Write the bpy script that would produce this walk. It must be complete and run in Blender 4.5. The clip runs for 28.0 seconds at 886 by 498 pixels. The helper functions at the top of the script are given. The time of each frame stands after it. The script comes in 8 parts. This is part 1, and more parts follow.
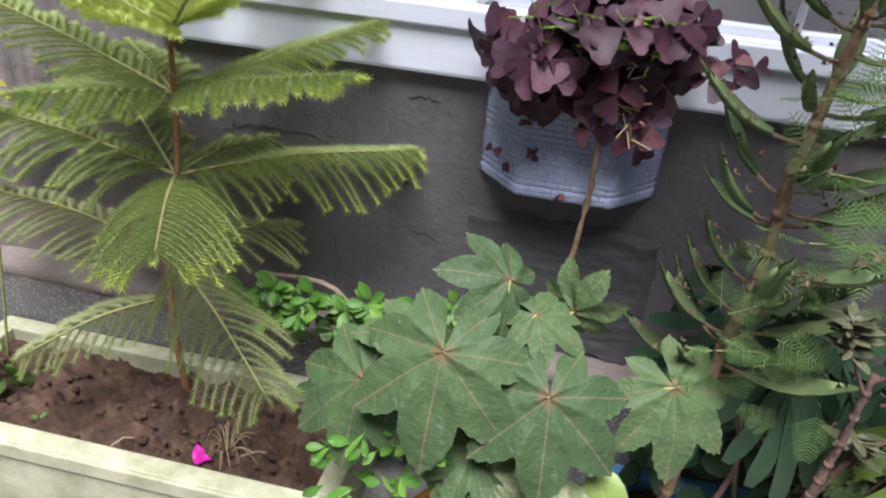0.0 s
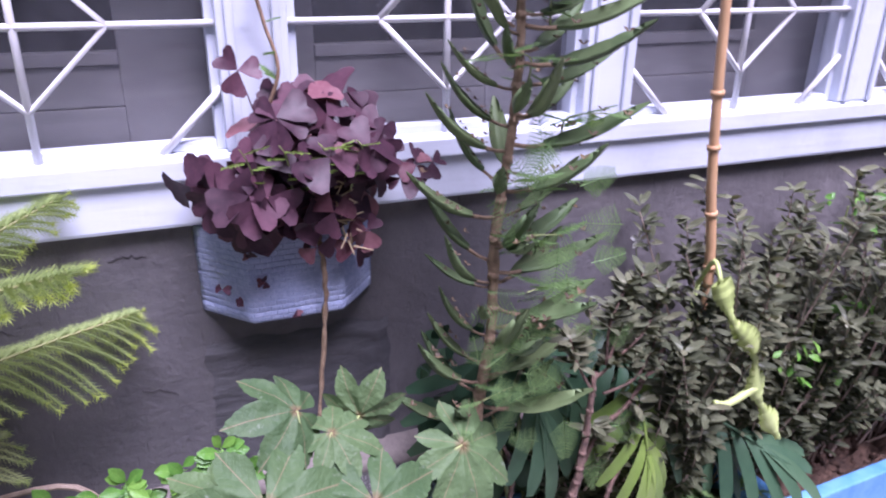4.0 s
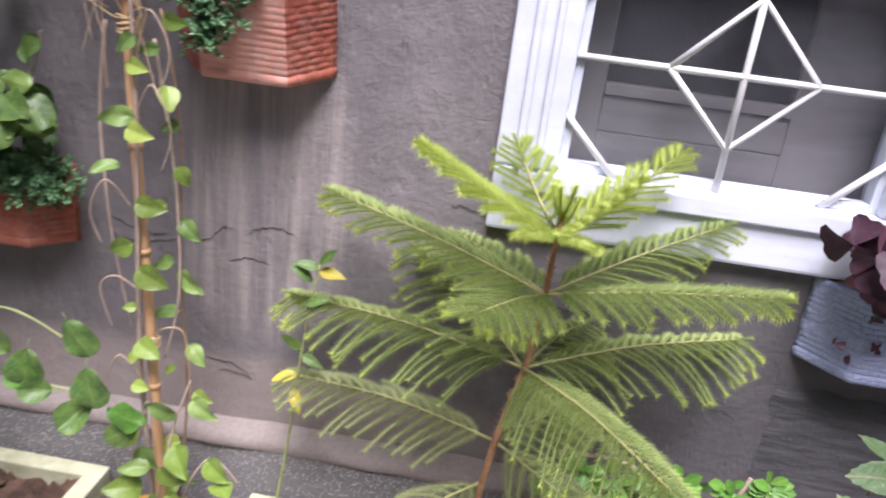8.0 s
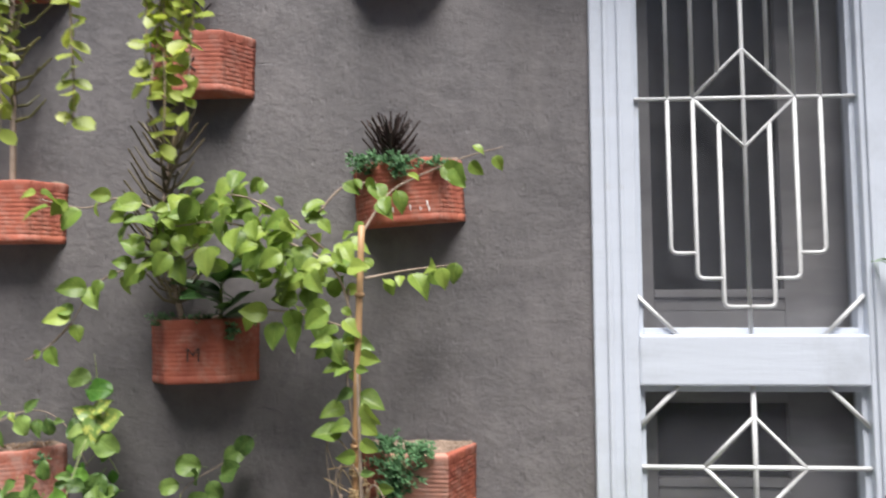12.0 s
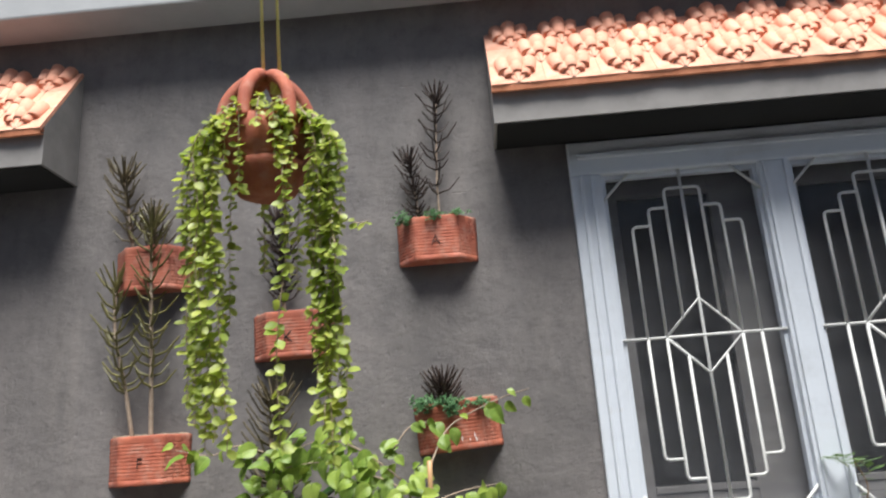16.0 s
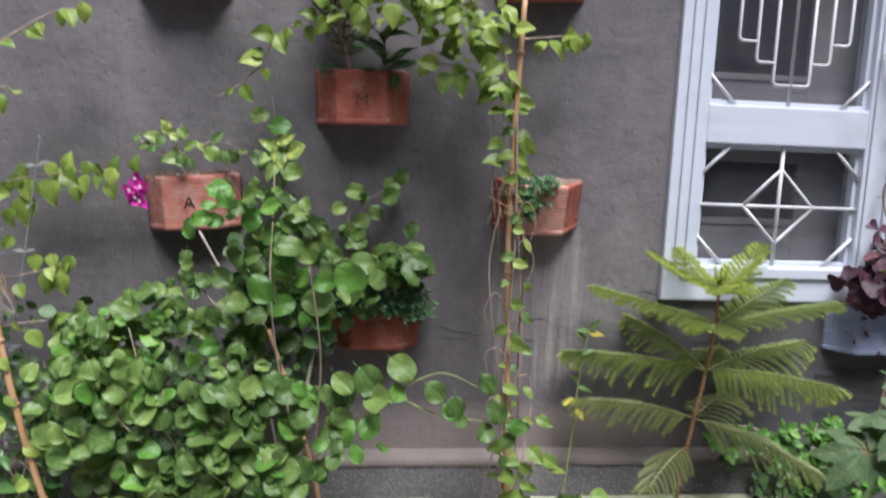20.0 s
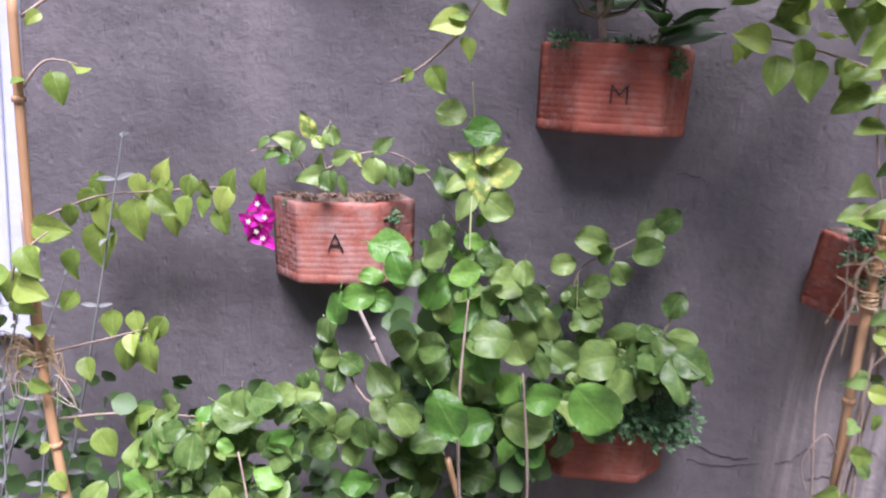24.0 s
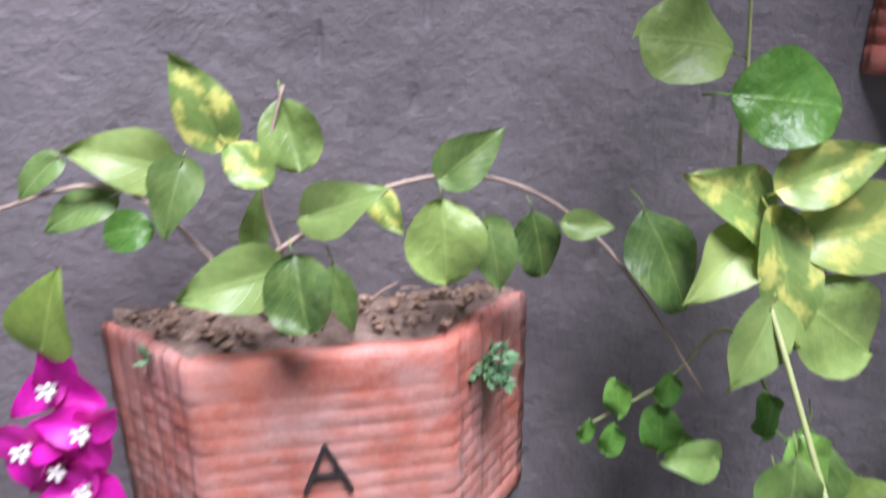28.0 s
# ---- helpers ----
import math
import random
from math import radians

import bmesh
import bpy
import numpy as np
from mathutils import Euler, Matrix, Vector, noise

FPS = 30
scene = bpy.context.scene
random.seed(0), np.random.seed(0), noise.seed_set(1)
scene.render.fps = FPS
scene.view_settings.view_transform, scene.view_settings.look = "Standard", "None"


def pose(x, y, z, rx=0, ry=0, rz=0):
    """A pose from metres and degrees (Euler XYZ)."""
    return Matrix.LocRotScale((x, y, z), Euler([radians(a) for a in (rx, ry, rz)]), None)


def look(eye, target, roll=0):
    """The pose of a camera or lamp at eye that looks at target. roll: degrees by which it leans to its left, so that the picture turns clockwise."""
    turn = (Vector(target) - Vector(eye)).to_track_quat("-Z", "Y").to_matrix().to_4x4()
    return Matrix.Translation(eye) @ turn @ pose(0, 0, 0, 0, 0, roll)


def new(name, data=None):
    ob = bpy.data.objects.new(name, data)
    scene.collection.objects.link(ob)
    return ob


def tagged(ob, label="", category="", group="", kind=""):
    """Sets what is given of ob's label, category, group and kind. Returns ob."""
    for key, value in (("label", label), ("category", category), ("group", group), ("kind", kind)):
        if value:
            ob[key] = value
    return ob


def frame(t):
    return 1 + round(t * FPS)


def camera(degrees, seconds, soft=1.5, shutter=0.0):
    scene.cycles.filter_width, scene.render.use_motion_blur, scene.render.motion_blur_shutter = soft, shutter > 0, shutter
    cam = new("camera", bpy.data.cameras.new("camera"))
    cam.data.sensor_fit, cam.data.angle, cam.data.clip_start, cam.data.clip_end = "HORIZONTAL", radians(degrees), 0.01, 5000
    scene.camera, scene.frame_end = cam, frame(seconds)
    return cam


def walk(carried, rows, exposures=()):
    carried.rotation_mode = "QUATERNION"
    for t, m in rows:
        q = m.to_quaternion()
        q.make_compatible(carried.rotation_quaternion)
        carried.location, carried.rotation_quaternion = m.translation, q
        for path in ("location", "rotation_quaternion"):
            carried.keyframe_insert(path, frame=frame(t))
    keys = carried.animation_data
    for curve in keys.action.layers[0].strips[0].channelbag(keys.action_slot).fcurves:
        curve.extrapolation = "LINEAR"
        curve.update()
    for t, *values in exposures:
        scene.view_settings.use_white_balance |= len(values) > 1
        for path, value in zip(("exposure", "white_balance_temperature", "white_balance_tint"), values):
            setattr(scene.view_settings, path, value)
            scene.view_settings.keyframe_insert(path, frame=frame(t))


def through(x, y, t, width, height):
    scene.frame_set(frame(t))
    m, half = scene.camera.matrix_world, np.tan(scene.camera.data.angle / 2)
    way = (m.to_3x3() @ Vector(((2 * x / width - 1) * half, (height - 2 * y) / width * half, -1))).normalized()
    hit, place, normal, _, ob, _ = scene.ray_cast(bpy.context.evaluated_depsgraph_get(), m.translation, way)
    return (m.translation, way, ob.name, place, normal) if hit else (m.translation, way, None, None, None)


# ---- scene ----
cam = camera(62.0, 28.0, soft=2.0, shutter=0.45)
PATH = [
    (0, (0.195, -1.073, 1.026), (-0.094, 0.664, 0.078), 5.5),
    (0.5, (0.158, -1.025, 1.007), (-0.031, 0.696, 0.006), 3.6),
    (1, (0.093, -0.974, 0.996), (0.089, 0.722, -0.064), 0.9),
    (1.5, (0.062, -0.959, 0.973), (0.130, 0.711, -0.125), 3.8),
    (2, (0.042, -0.995, 0.974), (0.318, 0.668, -0.103), 3.3),
    (2.5, (-0.027, -1.053, 1.048), (0.350, 0.708, 0.179), 1.5),
    (3, (-0.044, -1.114, 1.044), (0.516, 0.618, 0.217), 1.0),
    (3.5, (0.024, -1.103, 1.079), (0.752, 0.597, 0.317), -0.2),
    (5.5, (-0.100, -1.010, 1.161), (0.295, 0.776, 0.353), 7.2),
    (6, (-0.200, -1.034, 1.142), (0.071, 0.773, 0.330), 5.1),
    (6.5, (-0.258, -1.036, 1.148), (0.048, 0.752, 0.306), 6.0),
    (7, (-0.363, -1.050, 1.127), (-0.199, 0.782, 0.342), 6.9),
    (7.5, (-0.413, -1.067, 1.124), (-0.318, 0.755, 0.306), 8.8),
    (8, (-0.439, -1.132, 1.125), (-0.581, 0.725, 0.394), 7.2),
    (8.5, (-0.396, -1.254, 1.078), (-0.606, 0.592, 0.336), 7.8),
    (9, (-0.422, -1.380, 1.065), (-0.653, 0.464, 0.327), 7.6),
    (9.5, (-0.535, -1.507, 1.092), (-0.598, 0.393, 0.470), 6.5),
    (10, (-0.619, -1.590, 1.166), (-0.612, 0.364, 0.743), 6.0),
    (10.5, (-0.625, -1.621, 1.221), (-0.597, 0.369, 1.025), 3.5),
    (11, (-0.633, -1.638, 1.260), (-0.664, 0.361, 1.288), 1.9),
    (11.5, (-0.653, -1.642, 1.320), (-0.699, 0.356, 1.410), 1.0),
    (12, (-0.700, -1.650, 1.365), (-0.812, 0.341, 1.518), -0.2),
    (12.5, (-0.757, -1.672, 1.439), (-0.923, 0.313, 1.616), -0.9),
    (13, (-0.742, -1.716, 1.531), (-0.894, 0.255, 1.836), -4.0),
    (13.5, (-0.678, -1.783, 1.568), (-0.864, 0.166, 1.979), -4.9),
    (15.5, (-0.698, -2.177, 1.549), (-0.718, -0.270, 2.151), -4.7),
    (16, (-0.781, -2.219, 1.544), (-0.865, -0.292, 2.074), -4.1),
    (16.5, (-0.822, -2.216, 1.495), (-0.918, -0.269, 1.945), -4.2),
    (17, (-0.888, -2.142, 1.453), (-0.919, -0.164, 1.750), -5.6),
    (17.5, (-0.968, -2.077, 1.392), (-0.969, -0.093, 1.648), -6.4),
    (18, (-1.060, -2.020, 1.337), (-1.031, -0.027, 1.498), -2.5),
    (18.5, (-1.109, -2.011, 1.293), (-1.011, -0.016, 1.382), -1.1),
    (19, (-1.220, -2.016, 1.228), (-1.076, -0.022, 1.208), 0.2),
    (19.5, (-1.300, -2.019, 1.210), (-1.139, -0.031, 1.050), 1.0),
    (20, (-1.335, -2.025, 1.153), (-1.105, -0.058, 0.874), 2.4),
    (20.5, (-1.323, -1.919, 1.091), (-1.054, 0.021, 0.686), 3.5),
    (22.5, (-1.233, -1.585, 1.114), (-1.311, 0.309, 0.478), 3.4),
    (23, (-1.406, -1.549, 1.174), (-1.461, 0.351, 0.550), 5.2),
    (23.5, (-1.518, -1.436, 1.223), (-1.581, 0.497, 0.714), 4.3),
    (24, (-1.546, -1.261, 1.267), (-1.616, 0.685, 0.810), 4.7),
    (24.5, (-1.622, -1.227, 1.283), (-1.719, 0.688, 0.713), 5.1),
    (25, (-1.707, -1.173, 1.288), (-1.620, 0.752, 0.755), 4.0),
    (25.5, (-1.741, -1.120, 1.358), (-1.597, 0.792, 0.788), 1.7),
    (26, (-1.754, -0.782, 1.276), (-1.487, 1.097, 0.645), 5.0),
    (26.5, (-1.778, -0.554, 1.201), (-1.416, 1.313, 0.581), 6.3),
    (27, (-1.801, -0.494, 1.197), (-1.459, 1.342, 0.482), 5.0),
    (27.5, (-1.802, -0.471, 1.189), (-1.437, 1.379, 0.521), 4.5),
    (28, (-1.772, -0.411, 1.218), (-1.447, 1.463, 0.599), 3.1),
]
EXPOSURES = [
    (0, 0.68, 6150, 16), (1.2, 0.94, 5950, 24), (2, 1.1, 5750, 36), (2.6, 1.12, 5500, 42), (3.5, 1.08, 5500, 42), (6, 1.0, 5950, 28), (7, 1.06, 6150, 25), (8, 1.12, 6150, 25), (9, 1.12, 6250, 23), (10, 1.16, 6200, 19), (11, 0.82, 6450, 13),
    (12, 0.76, 6450, 10), (13, 0.72, 6850, 9), (16, 0.76, 6550, 6), (17, 0.7, 6400, 3), (18, 0.66, 6350, 3), (20, 0.52, 6000, 15), (22.5, 0.92, 5700, 32), (23.5, 1.06, 5800, 32), (25, 1.22, 5800, 34), (26, 1.34, 5700, 35), (27, 1.44, 5700, 31), (28, 1.12, 5750, 28),
]
walk(cam, [(t, look(eye, target, roll)) for t, eye, target, roll in PATH], EXPOSURES)

# ---- light: open shade under a bright hazy sky ----
world = bpy.data.worlds.new("world")
scene.world = world
world.use_nodes = True
wn = world.node_tree.nodes
sky = wn.new("ShaderNodeTexSky")
sky.sky_type, sky.sun_disc = "NISHITA", False
sky.sun_elevation, sky.sun_rotation = radians(67), radians(173)
sky.air_density, sky.dust_density = 1.0, 2.5
wn["Background"].inputs["Strength"].default_value = 0.05
world.node_tree.links.new(sky.outputs["Color"], wn["Background"].inputs["Color"])
sun = new("sun", bpy.data.lights.new("sun", "SUN"))
sun.data.energy, sun.data.angle, sun.data.color = 5.0, radians(30), (1.0, 0.975, 0.955)
sun.matrix_world = look((0.3, -2.55, 6.2), (0, 0, 0))


# ---- materials ----
def material(name, rough=0.6, metal=0.0):
    m = bpy.data.materials.new(name)
    m.use_nodes = True
    b = m.node_tree.nodes["Principled BSDF"]
    b.inputs["Roughness"].default_value, b.inputs["Metallic"].default_value = rough, metal
    return m, m.node_tree.nodes, m.node_tree.links, b


def rgb(c):
    return (*c, 1.0)


def noise_tex(n, l, scale, detail=6.0, rough=0.6, stretch=(1, 1, 1), where="Object"):
    co, mp, tx = n.new("ShaderNodeTexCoord"), n.new("ShaderNodeMapping"), n.new("ShaderNodeTexNoise")
    mp.inputs["Scale"].default_value = stretch
    tx.inputs["Scale"].default_value, tx.inputs["Detail"].default_value, tx.inputs["Roughness"].default_value = scale, detail, rough
    l.new(co.outputs[where], mp.inputs["Vector"])
    l.new(mp.outputs["Vector"], tx.inputs["Vector"])
    return tx.outputs["Fac"]


def ramp(n, l, fac, *stops):
    r = n.new("ShaderNodeValToRGB")
    e = r.color_ramp.elements
    while len(e) < len(stops):
        e.new(0.5)
    for k, (p, c) in zip(e, stops):
        k.position, k.color = p, rgb(c)
    l.new(fac, r.inputs["Fac"])
    return r.outputs["Color"]


def mixed(n, l, fac, a, b, mode="MIX"):
    x = n.new("ShaderNodeMix")
    x.data_type, x.blend_type = "RGBA", mode
    for key, v in ((0, fac), (6, a), (7, b)):
        if isinstance(v, (int, float)):
            x.inputs[key].default_value = v
        elif isinstance(v, tuple):
            x.inputs[key].default_value = rgb(v)
        else:
            l.new(v, x.inputs[key])
    return x.outputs[2]


def bump(n, l, b, height, strength=0.5, dist=0.004, before=None):
    k = n.new("ShaderNodeBump")
    k.inputs["Strength"].default_value, k.inputs["Distance"].default_value = strength, dist
    l.new(height, k.inputs["Height"])
    if before:
        l.new(before.outputs["Normal"], k.inputs["Normal"])
    l.new(k.outputs["Normal"], b.inputs["Normal"])
    return k


def plain_mat(name, c1, c2, scale=20, rough=0.6, bumps=0.3, dist=0.002, metal=0.0, stretch=(1, 1, 1), vary=0.0):
    """A surface of two tones broken up by noise at two scales, with fine relief."""
    m, n, l, b = material(name, rough, metal)
    big, fine = noise_tex(n, l, scale * 0.25, stretch=stretch), noise_tex(n, l, scale, 8, 0.7, stretch)
    col = mixed(n, l, 0.5, ramp(n, l, big, (0.35, c1), (0.65, c2)), ramp(n, l, fine, (0.35, c1), (0.65, c2)))
    if vary:
        info, hsv = n.new("ShaderNodeObjectInfo"), n.new("ShaderNodeHueSaturation")
        mp = n.new("ShaderNodeMapRange")
        mp.inputs[3].default_value, mp.inputs[4].default_value = 1 - vary, 1 + vary
        l.new(info.outputs["Random"], mp.inputs[0])
        l.new(mp.outputs[0], hsv.inputs["Value"])
        l.new(col, hsv.inputs["Color"])
        col = hsv.outputs["Color"]
    l.new(col, b.inputs["Base Color"])
    bump(n, l, b, fine, bumps, dist)
    return m


def wall_mat():
    m, n, l, b = material("grey_render", 0.75)
    big = noise_tex(n, l, 1.6, 7, 0.65)
    mid = noise_tex(n, l, 7, 7, 0.68)
    fine = noise_tex(n, l, 70, 8, 0.72)
    streak = noise_tex(n, l, 9, 6, 0.65, (1, 1, 0.07))
    col = mixed(n, l, 0.55, ramp(n, l, big, (0.36, (0.095, 0.088, 0.09)), (0.64, (0.24, 0.219, 0.215))), ramp(n, l, mid, (0.3, (0.12, 0.111, 0.115)), (0.7, (0.212, 0.194, 0.191))))
    gate2 = ramp(n, l, noise_tex(n, l, 1.7, 3, 0.5), (0.45, (0, 0, 0)), (0.62, (1, 1, 1)))
    st = mixed(n, l, 1.0, ramp(n, l, streak, (0.5, (0, 0, 0)), (0.75, (0.5, 0.5, 0.5))), gate2, "MULTIPLY")
    col = mixed(n, l, st, col, (0.25, 0.225, 0.21))
    col = mixed(n, l, ramp(n, l, noise_tex(n, l, 18, 8, 0.75), (0.35, (0.35, 0.35, 0.35)), (0.5, (0, 0, 0))), col, (0.07, 0.064, 0.067))
    damp = ramp(n, l, noise_tex(n, l, 4.5, 7, 0.7, (1, 1, 0.3)), (0.42, (0.3, 0.3, 0.3)), (0.6, (0, 0, 0)))
    col = mixed(n, l, damp, col, (0.075, 0.07, 0.072))
    col = mixed(n, l, ramp(n, l, fine, (0.64, (0, 0, 0)), (0.8, (0.22, 0.22, 0.22))), col, (0.26, 0.24, 0.24))
    # lime runs below one planter, and a broad darker patch round the newer cement under the window
    co = n.new("ShaderNodeTexCoord")
    sep = n.new("ShaderNodeSeparateXYZ")
    l.new(co.outputs["Object"], sep.inputs[0])

    def blob(cx, cz, rx, rz, soft, wob):
        acc = None
        for axis, c, r in (("X", cx, rx), ("Z", cz, rz)):
            s1, s2, s3, s4 = (n.new("ShaderNodeMath") for _ in range(4))
            s1.operation, s2.operation, s3.operation, s4.operation = "SUBTRACT", "ABSOLUTE", "DIVIDE", "POWER"
            l.new(sep.outputs[axis], s1.inputs[0])
            s1.inputs[1].default_value, s3.inputs[1].default_value, s4.inputs[1].default_value = c, r, 3.0
            l.new(s1.outputs[0], s2.inputs[0])
            l.new(s2.outputs[0], s3.inputs[0])
            l.new(s3.outputs[0], s4.inputs[0])
            if acc is None:
                acc = s4.outputs[0]
            else:
                ad = n.new("ShaderNodeMath")
                l.new(acc, ad.inputs[0])
                l.new(s4.outputs[0], ad.inputs[1])
                acc = ad.outputs[0]
        ad = n.new("ShaderNodeMath")
        ad.operation = "MULTIPLY_ADD"
        l.new(noise_tex(n, l, 9, 5, 0.6), ad.inputs[0])
        ad.inputs[1].default_value = wob
        l.new(acc, ad.inputs[2])
        return ramp(n, l, ad.outputs[0], (0.5, (1, 1, 1)), (min(1.0, 0.5 + soft), (0, 0, 0)))

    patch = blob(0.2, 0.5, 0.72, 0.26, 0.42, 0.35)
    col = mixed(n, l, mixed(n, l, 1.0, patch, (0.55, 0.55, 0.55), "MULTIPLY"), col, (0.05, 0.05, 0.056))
    runs = mixed(n, l, 1.0, blob(-0.83, 0.72, 0.17, 0.3, 0.5, 0.3), ramp(n, l, noise_tex(n, l, 34, 6, 0.65, (1, 1, 0.06)), (0.4, (0.06, 0.06, 0.06)), (0.68, (0.85, 0.85, 0.85))), "MULTIPLY")
    col = mixed(n, l, runs, col, (0.34, 0.3, 0.275))
    foot = blob(-1.0, 0.3, 0.75, 0.14, 0.5, 0.5)
    col = mixed(n, l, mixed(n, l, 1.0, foot, (0.62, 0.62, 0.62), "MULTIPLY"), col, (0.3, 0.25, 0.225))
    l.new(col, b.inputs["Base Color"])

    # pits, short trowel gouges, and a few cracks
    def gouges(scale, stretch, turn, lo, hi):
        co2, mp, vr = n.new("ShaderNodeTexCoord"), n.new("ShaderNodeMapping"), n.new("ShaderNodeTexVoronoi")
        mp.inputs["Scale"].default_value, mp.inputs["Rotation"].default_value = stretch, (0, turn, 0)
        vr.inputs["Scale"].default_value = scale
        l.new(co2.outputs["Object"], mp.inputs["Vector"])
        l.new(mp.outputs["Vector"], vr.inputs["Vector"])
        sc = n.new("ShaderNodeSeparateColor")
        l.new(vr.outputs["Color"], sc.inputs[0])
        few = ramp(n, l, sc.outputs[0], (0.66, (0, 0, 0)), (0.7, (1, 1, 1)))
        spot = ramp(n, l, vr.outputs["Distance"], (lo, (1, 1, 1)), (hi, (0, 0, 0)))
        inv = n.new("ShaderNodeInvert")
        l.new(mixed(n, l, 1.0, few, spot, "MULTIPLY"), inv.inputs["Color"])
        return inv.outputs["Color"]

    pits = gouges(31, (1.6, 1, 0.8), 0.5, 0.04, 0.24)
    cuts = gouges(17, (1, 1, 4.0), 1.0, 0.05, 0.17)
    cuts2 = gouges(16, (4.5, 1, 1.0), 0.4, 0.06, 0.2)
    crack = gouges(3.2, (0.7, 1, 9.0), 0.1, 0.02, 0.06)
    k = bump(n, l, b, fine, 0.55, 0.003)
    k = bump(n, l, b, mid, 0.4, 0.018, k)
    k = bump(n, l, b, noise_tex(n, l, 24, 5, 0.6, (1, 1, 1.3)), 0.14, 0.008, k)
    k = bump(n, l, b, pits, 0.4, 0.003, k)
    k = bump(n, l, b, cuts, 0.16, 0.003, k)
    k = bump(n, l, b, cuts2, 0.34, 0.004, k)
    bump(n, l, b, crack, 0.8, 0.005, k)
    return m


def white_paint():
    """Old gloss paint over grained timber."""
    m, n, l, b = material("white_gloss_paint", 0.38)
    grain = noise_tex(n, l, 18, 6, 0.6, (0.12, 1, 1))
    grain2 = noise_tex(n, l, 18, 6, 0.6, (1, 1, 0.12))
    dirt = noise_tex(n, l, 6, 8, 0.7)
    col = ramp(n, l, dirt, (0.25, (0.5, 0.53, 0.58)), (0.5, (0.6, 0.64, 0.71)))
    col = mixed(n, l, ramp(n, l, grain, (0.28, (0.2, 0.2, 0.2)), (0.36, (0, 0, 0))), col, (0.46, 0.44, 0.4))
    l.new(col, b.inputs["Base Color"])
    bump(n, l, b, grain2, 0.15, 0.004, bump(n, l, b, grain, 0.35, 0.005))
    return m


def terracotta(name, c1, c2, bloom, cut=False, wear=0.5):
    m, n, l, b = material(name, 0.8)
    big, fine = noise_tex(n, l, 14, 6, 0.65), noise_tex(n, l, 90, 6, 0.7)
    col = ramp(n, l, big, (0.3, c1), (0.68, c2))
    col = mixed(n, l, ramp(n, l, noise_tex(n, l, 20, 8, 0.78), (wear, (0, 0, 0)), (wear + 0.24, (0.8, 0.8, 0.8))), col, bloom)
    info, hsv, mp = n.new("ShaderNodeObjectInfo"), n.new("ShaderNodeHueSaturation"), n.new("ShaderNodeMapRange")
    mp.inputs[3].default_value, mp.inputs[4].default_value = 0.85, 1.12
    l.new(info.outputs["Random"], mp.inputs[0])
    l.new(mp.outputs[0], hsv.inputs["Value"])
    l.new(col, hsv.inputs["Color"])
    l.new(hsv.outputs["Color"], b.inputs["Base Color"])
    # scratched courses, a little uneven
    k = bump(n, l, b, big, 0.4, 0.006)
    k = bump(n, l, b, fine, 0.5, 0.0015, k)
    if cut:
        wv, co, mp = n.new("ShaderNodeTexWave"), n.new("ShaderNodeTexCoord"), n.new("ShaderNodeMapping")
        mp.inputs["Rotation"].default_value = (0, 0, 0.2)
        wv.inputs["Scale"].default_value, wv.inputs["Distortion"].default_value = 26.0, 1.5
        l.new(co.outputs["Object"], mp.inputs["Vector"])
        l.new(mp.outputs["Vector"], wv.inputs["Vector"])
        bump(n, l, b, ramp(n, l, wv.outputs["Fac"], (0.1, (0, 0, 0)), (0.5, (1, 1, 1))), 0.45, 0.0025, k)
    return m


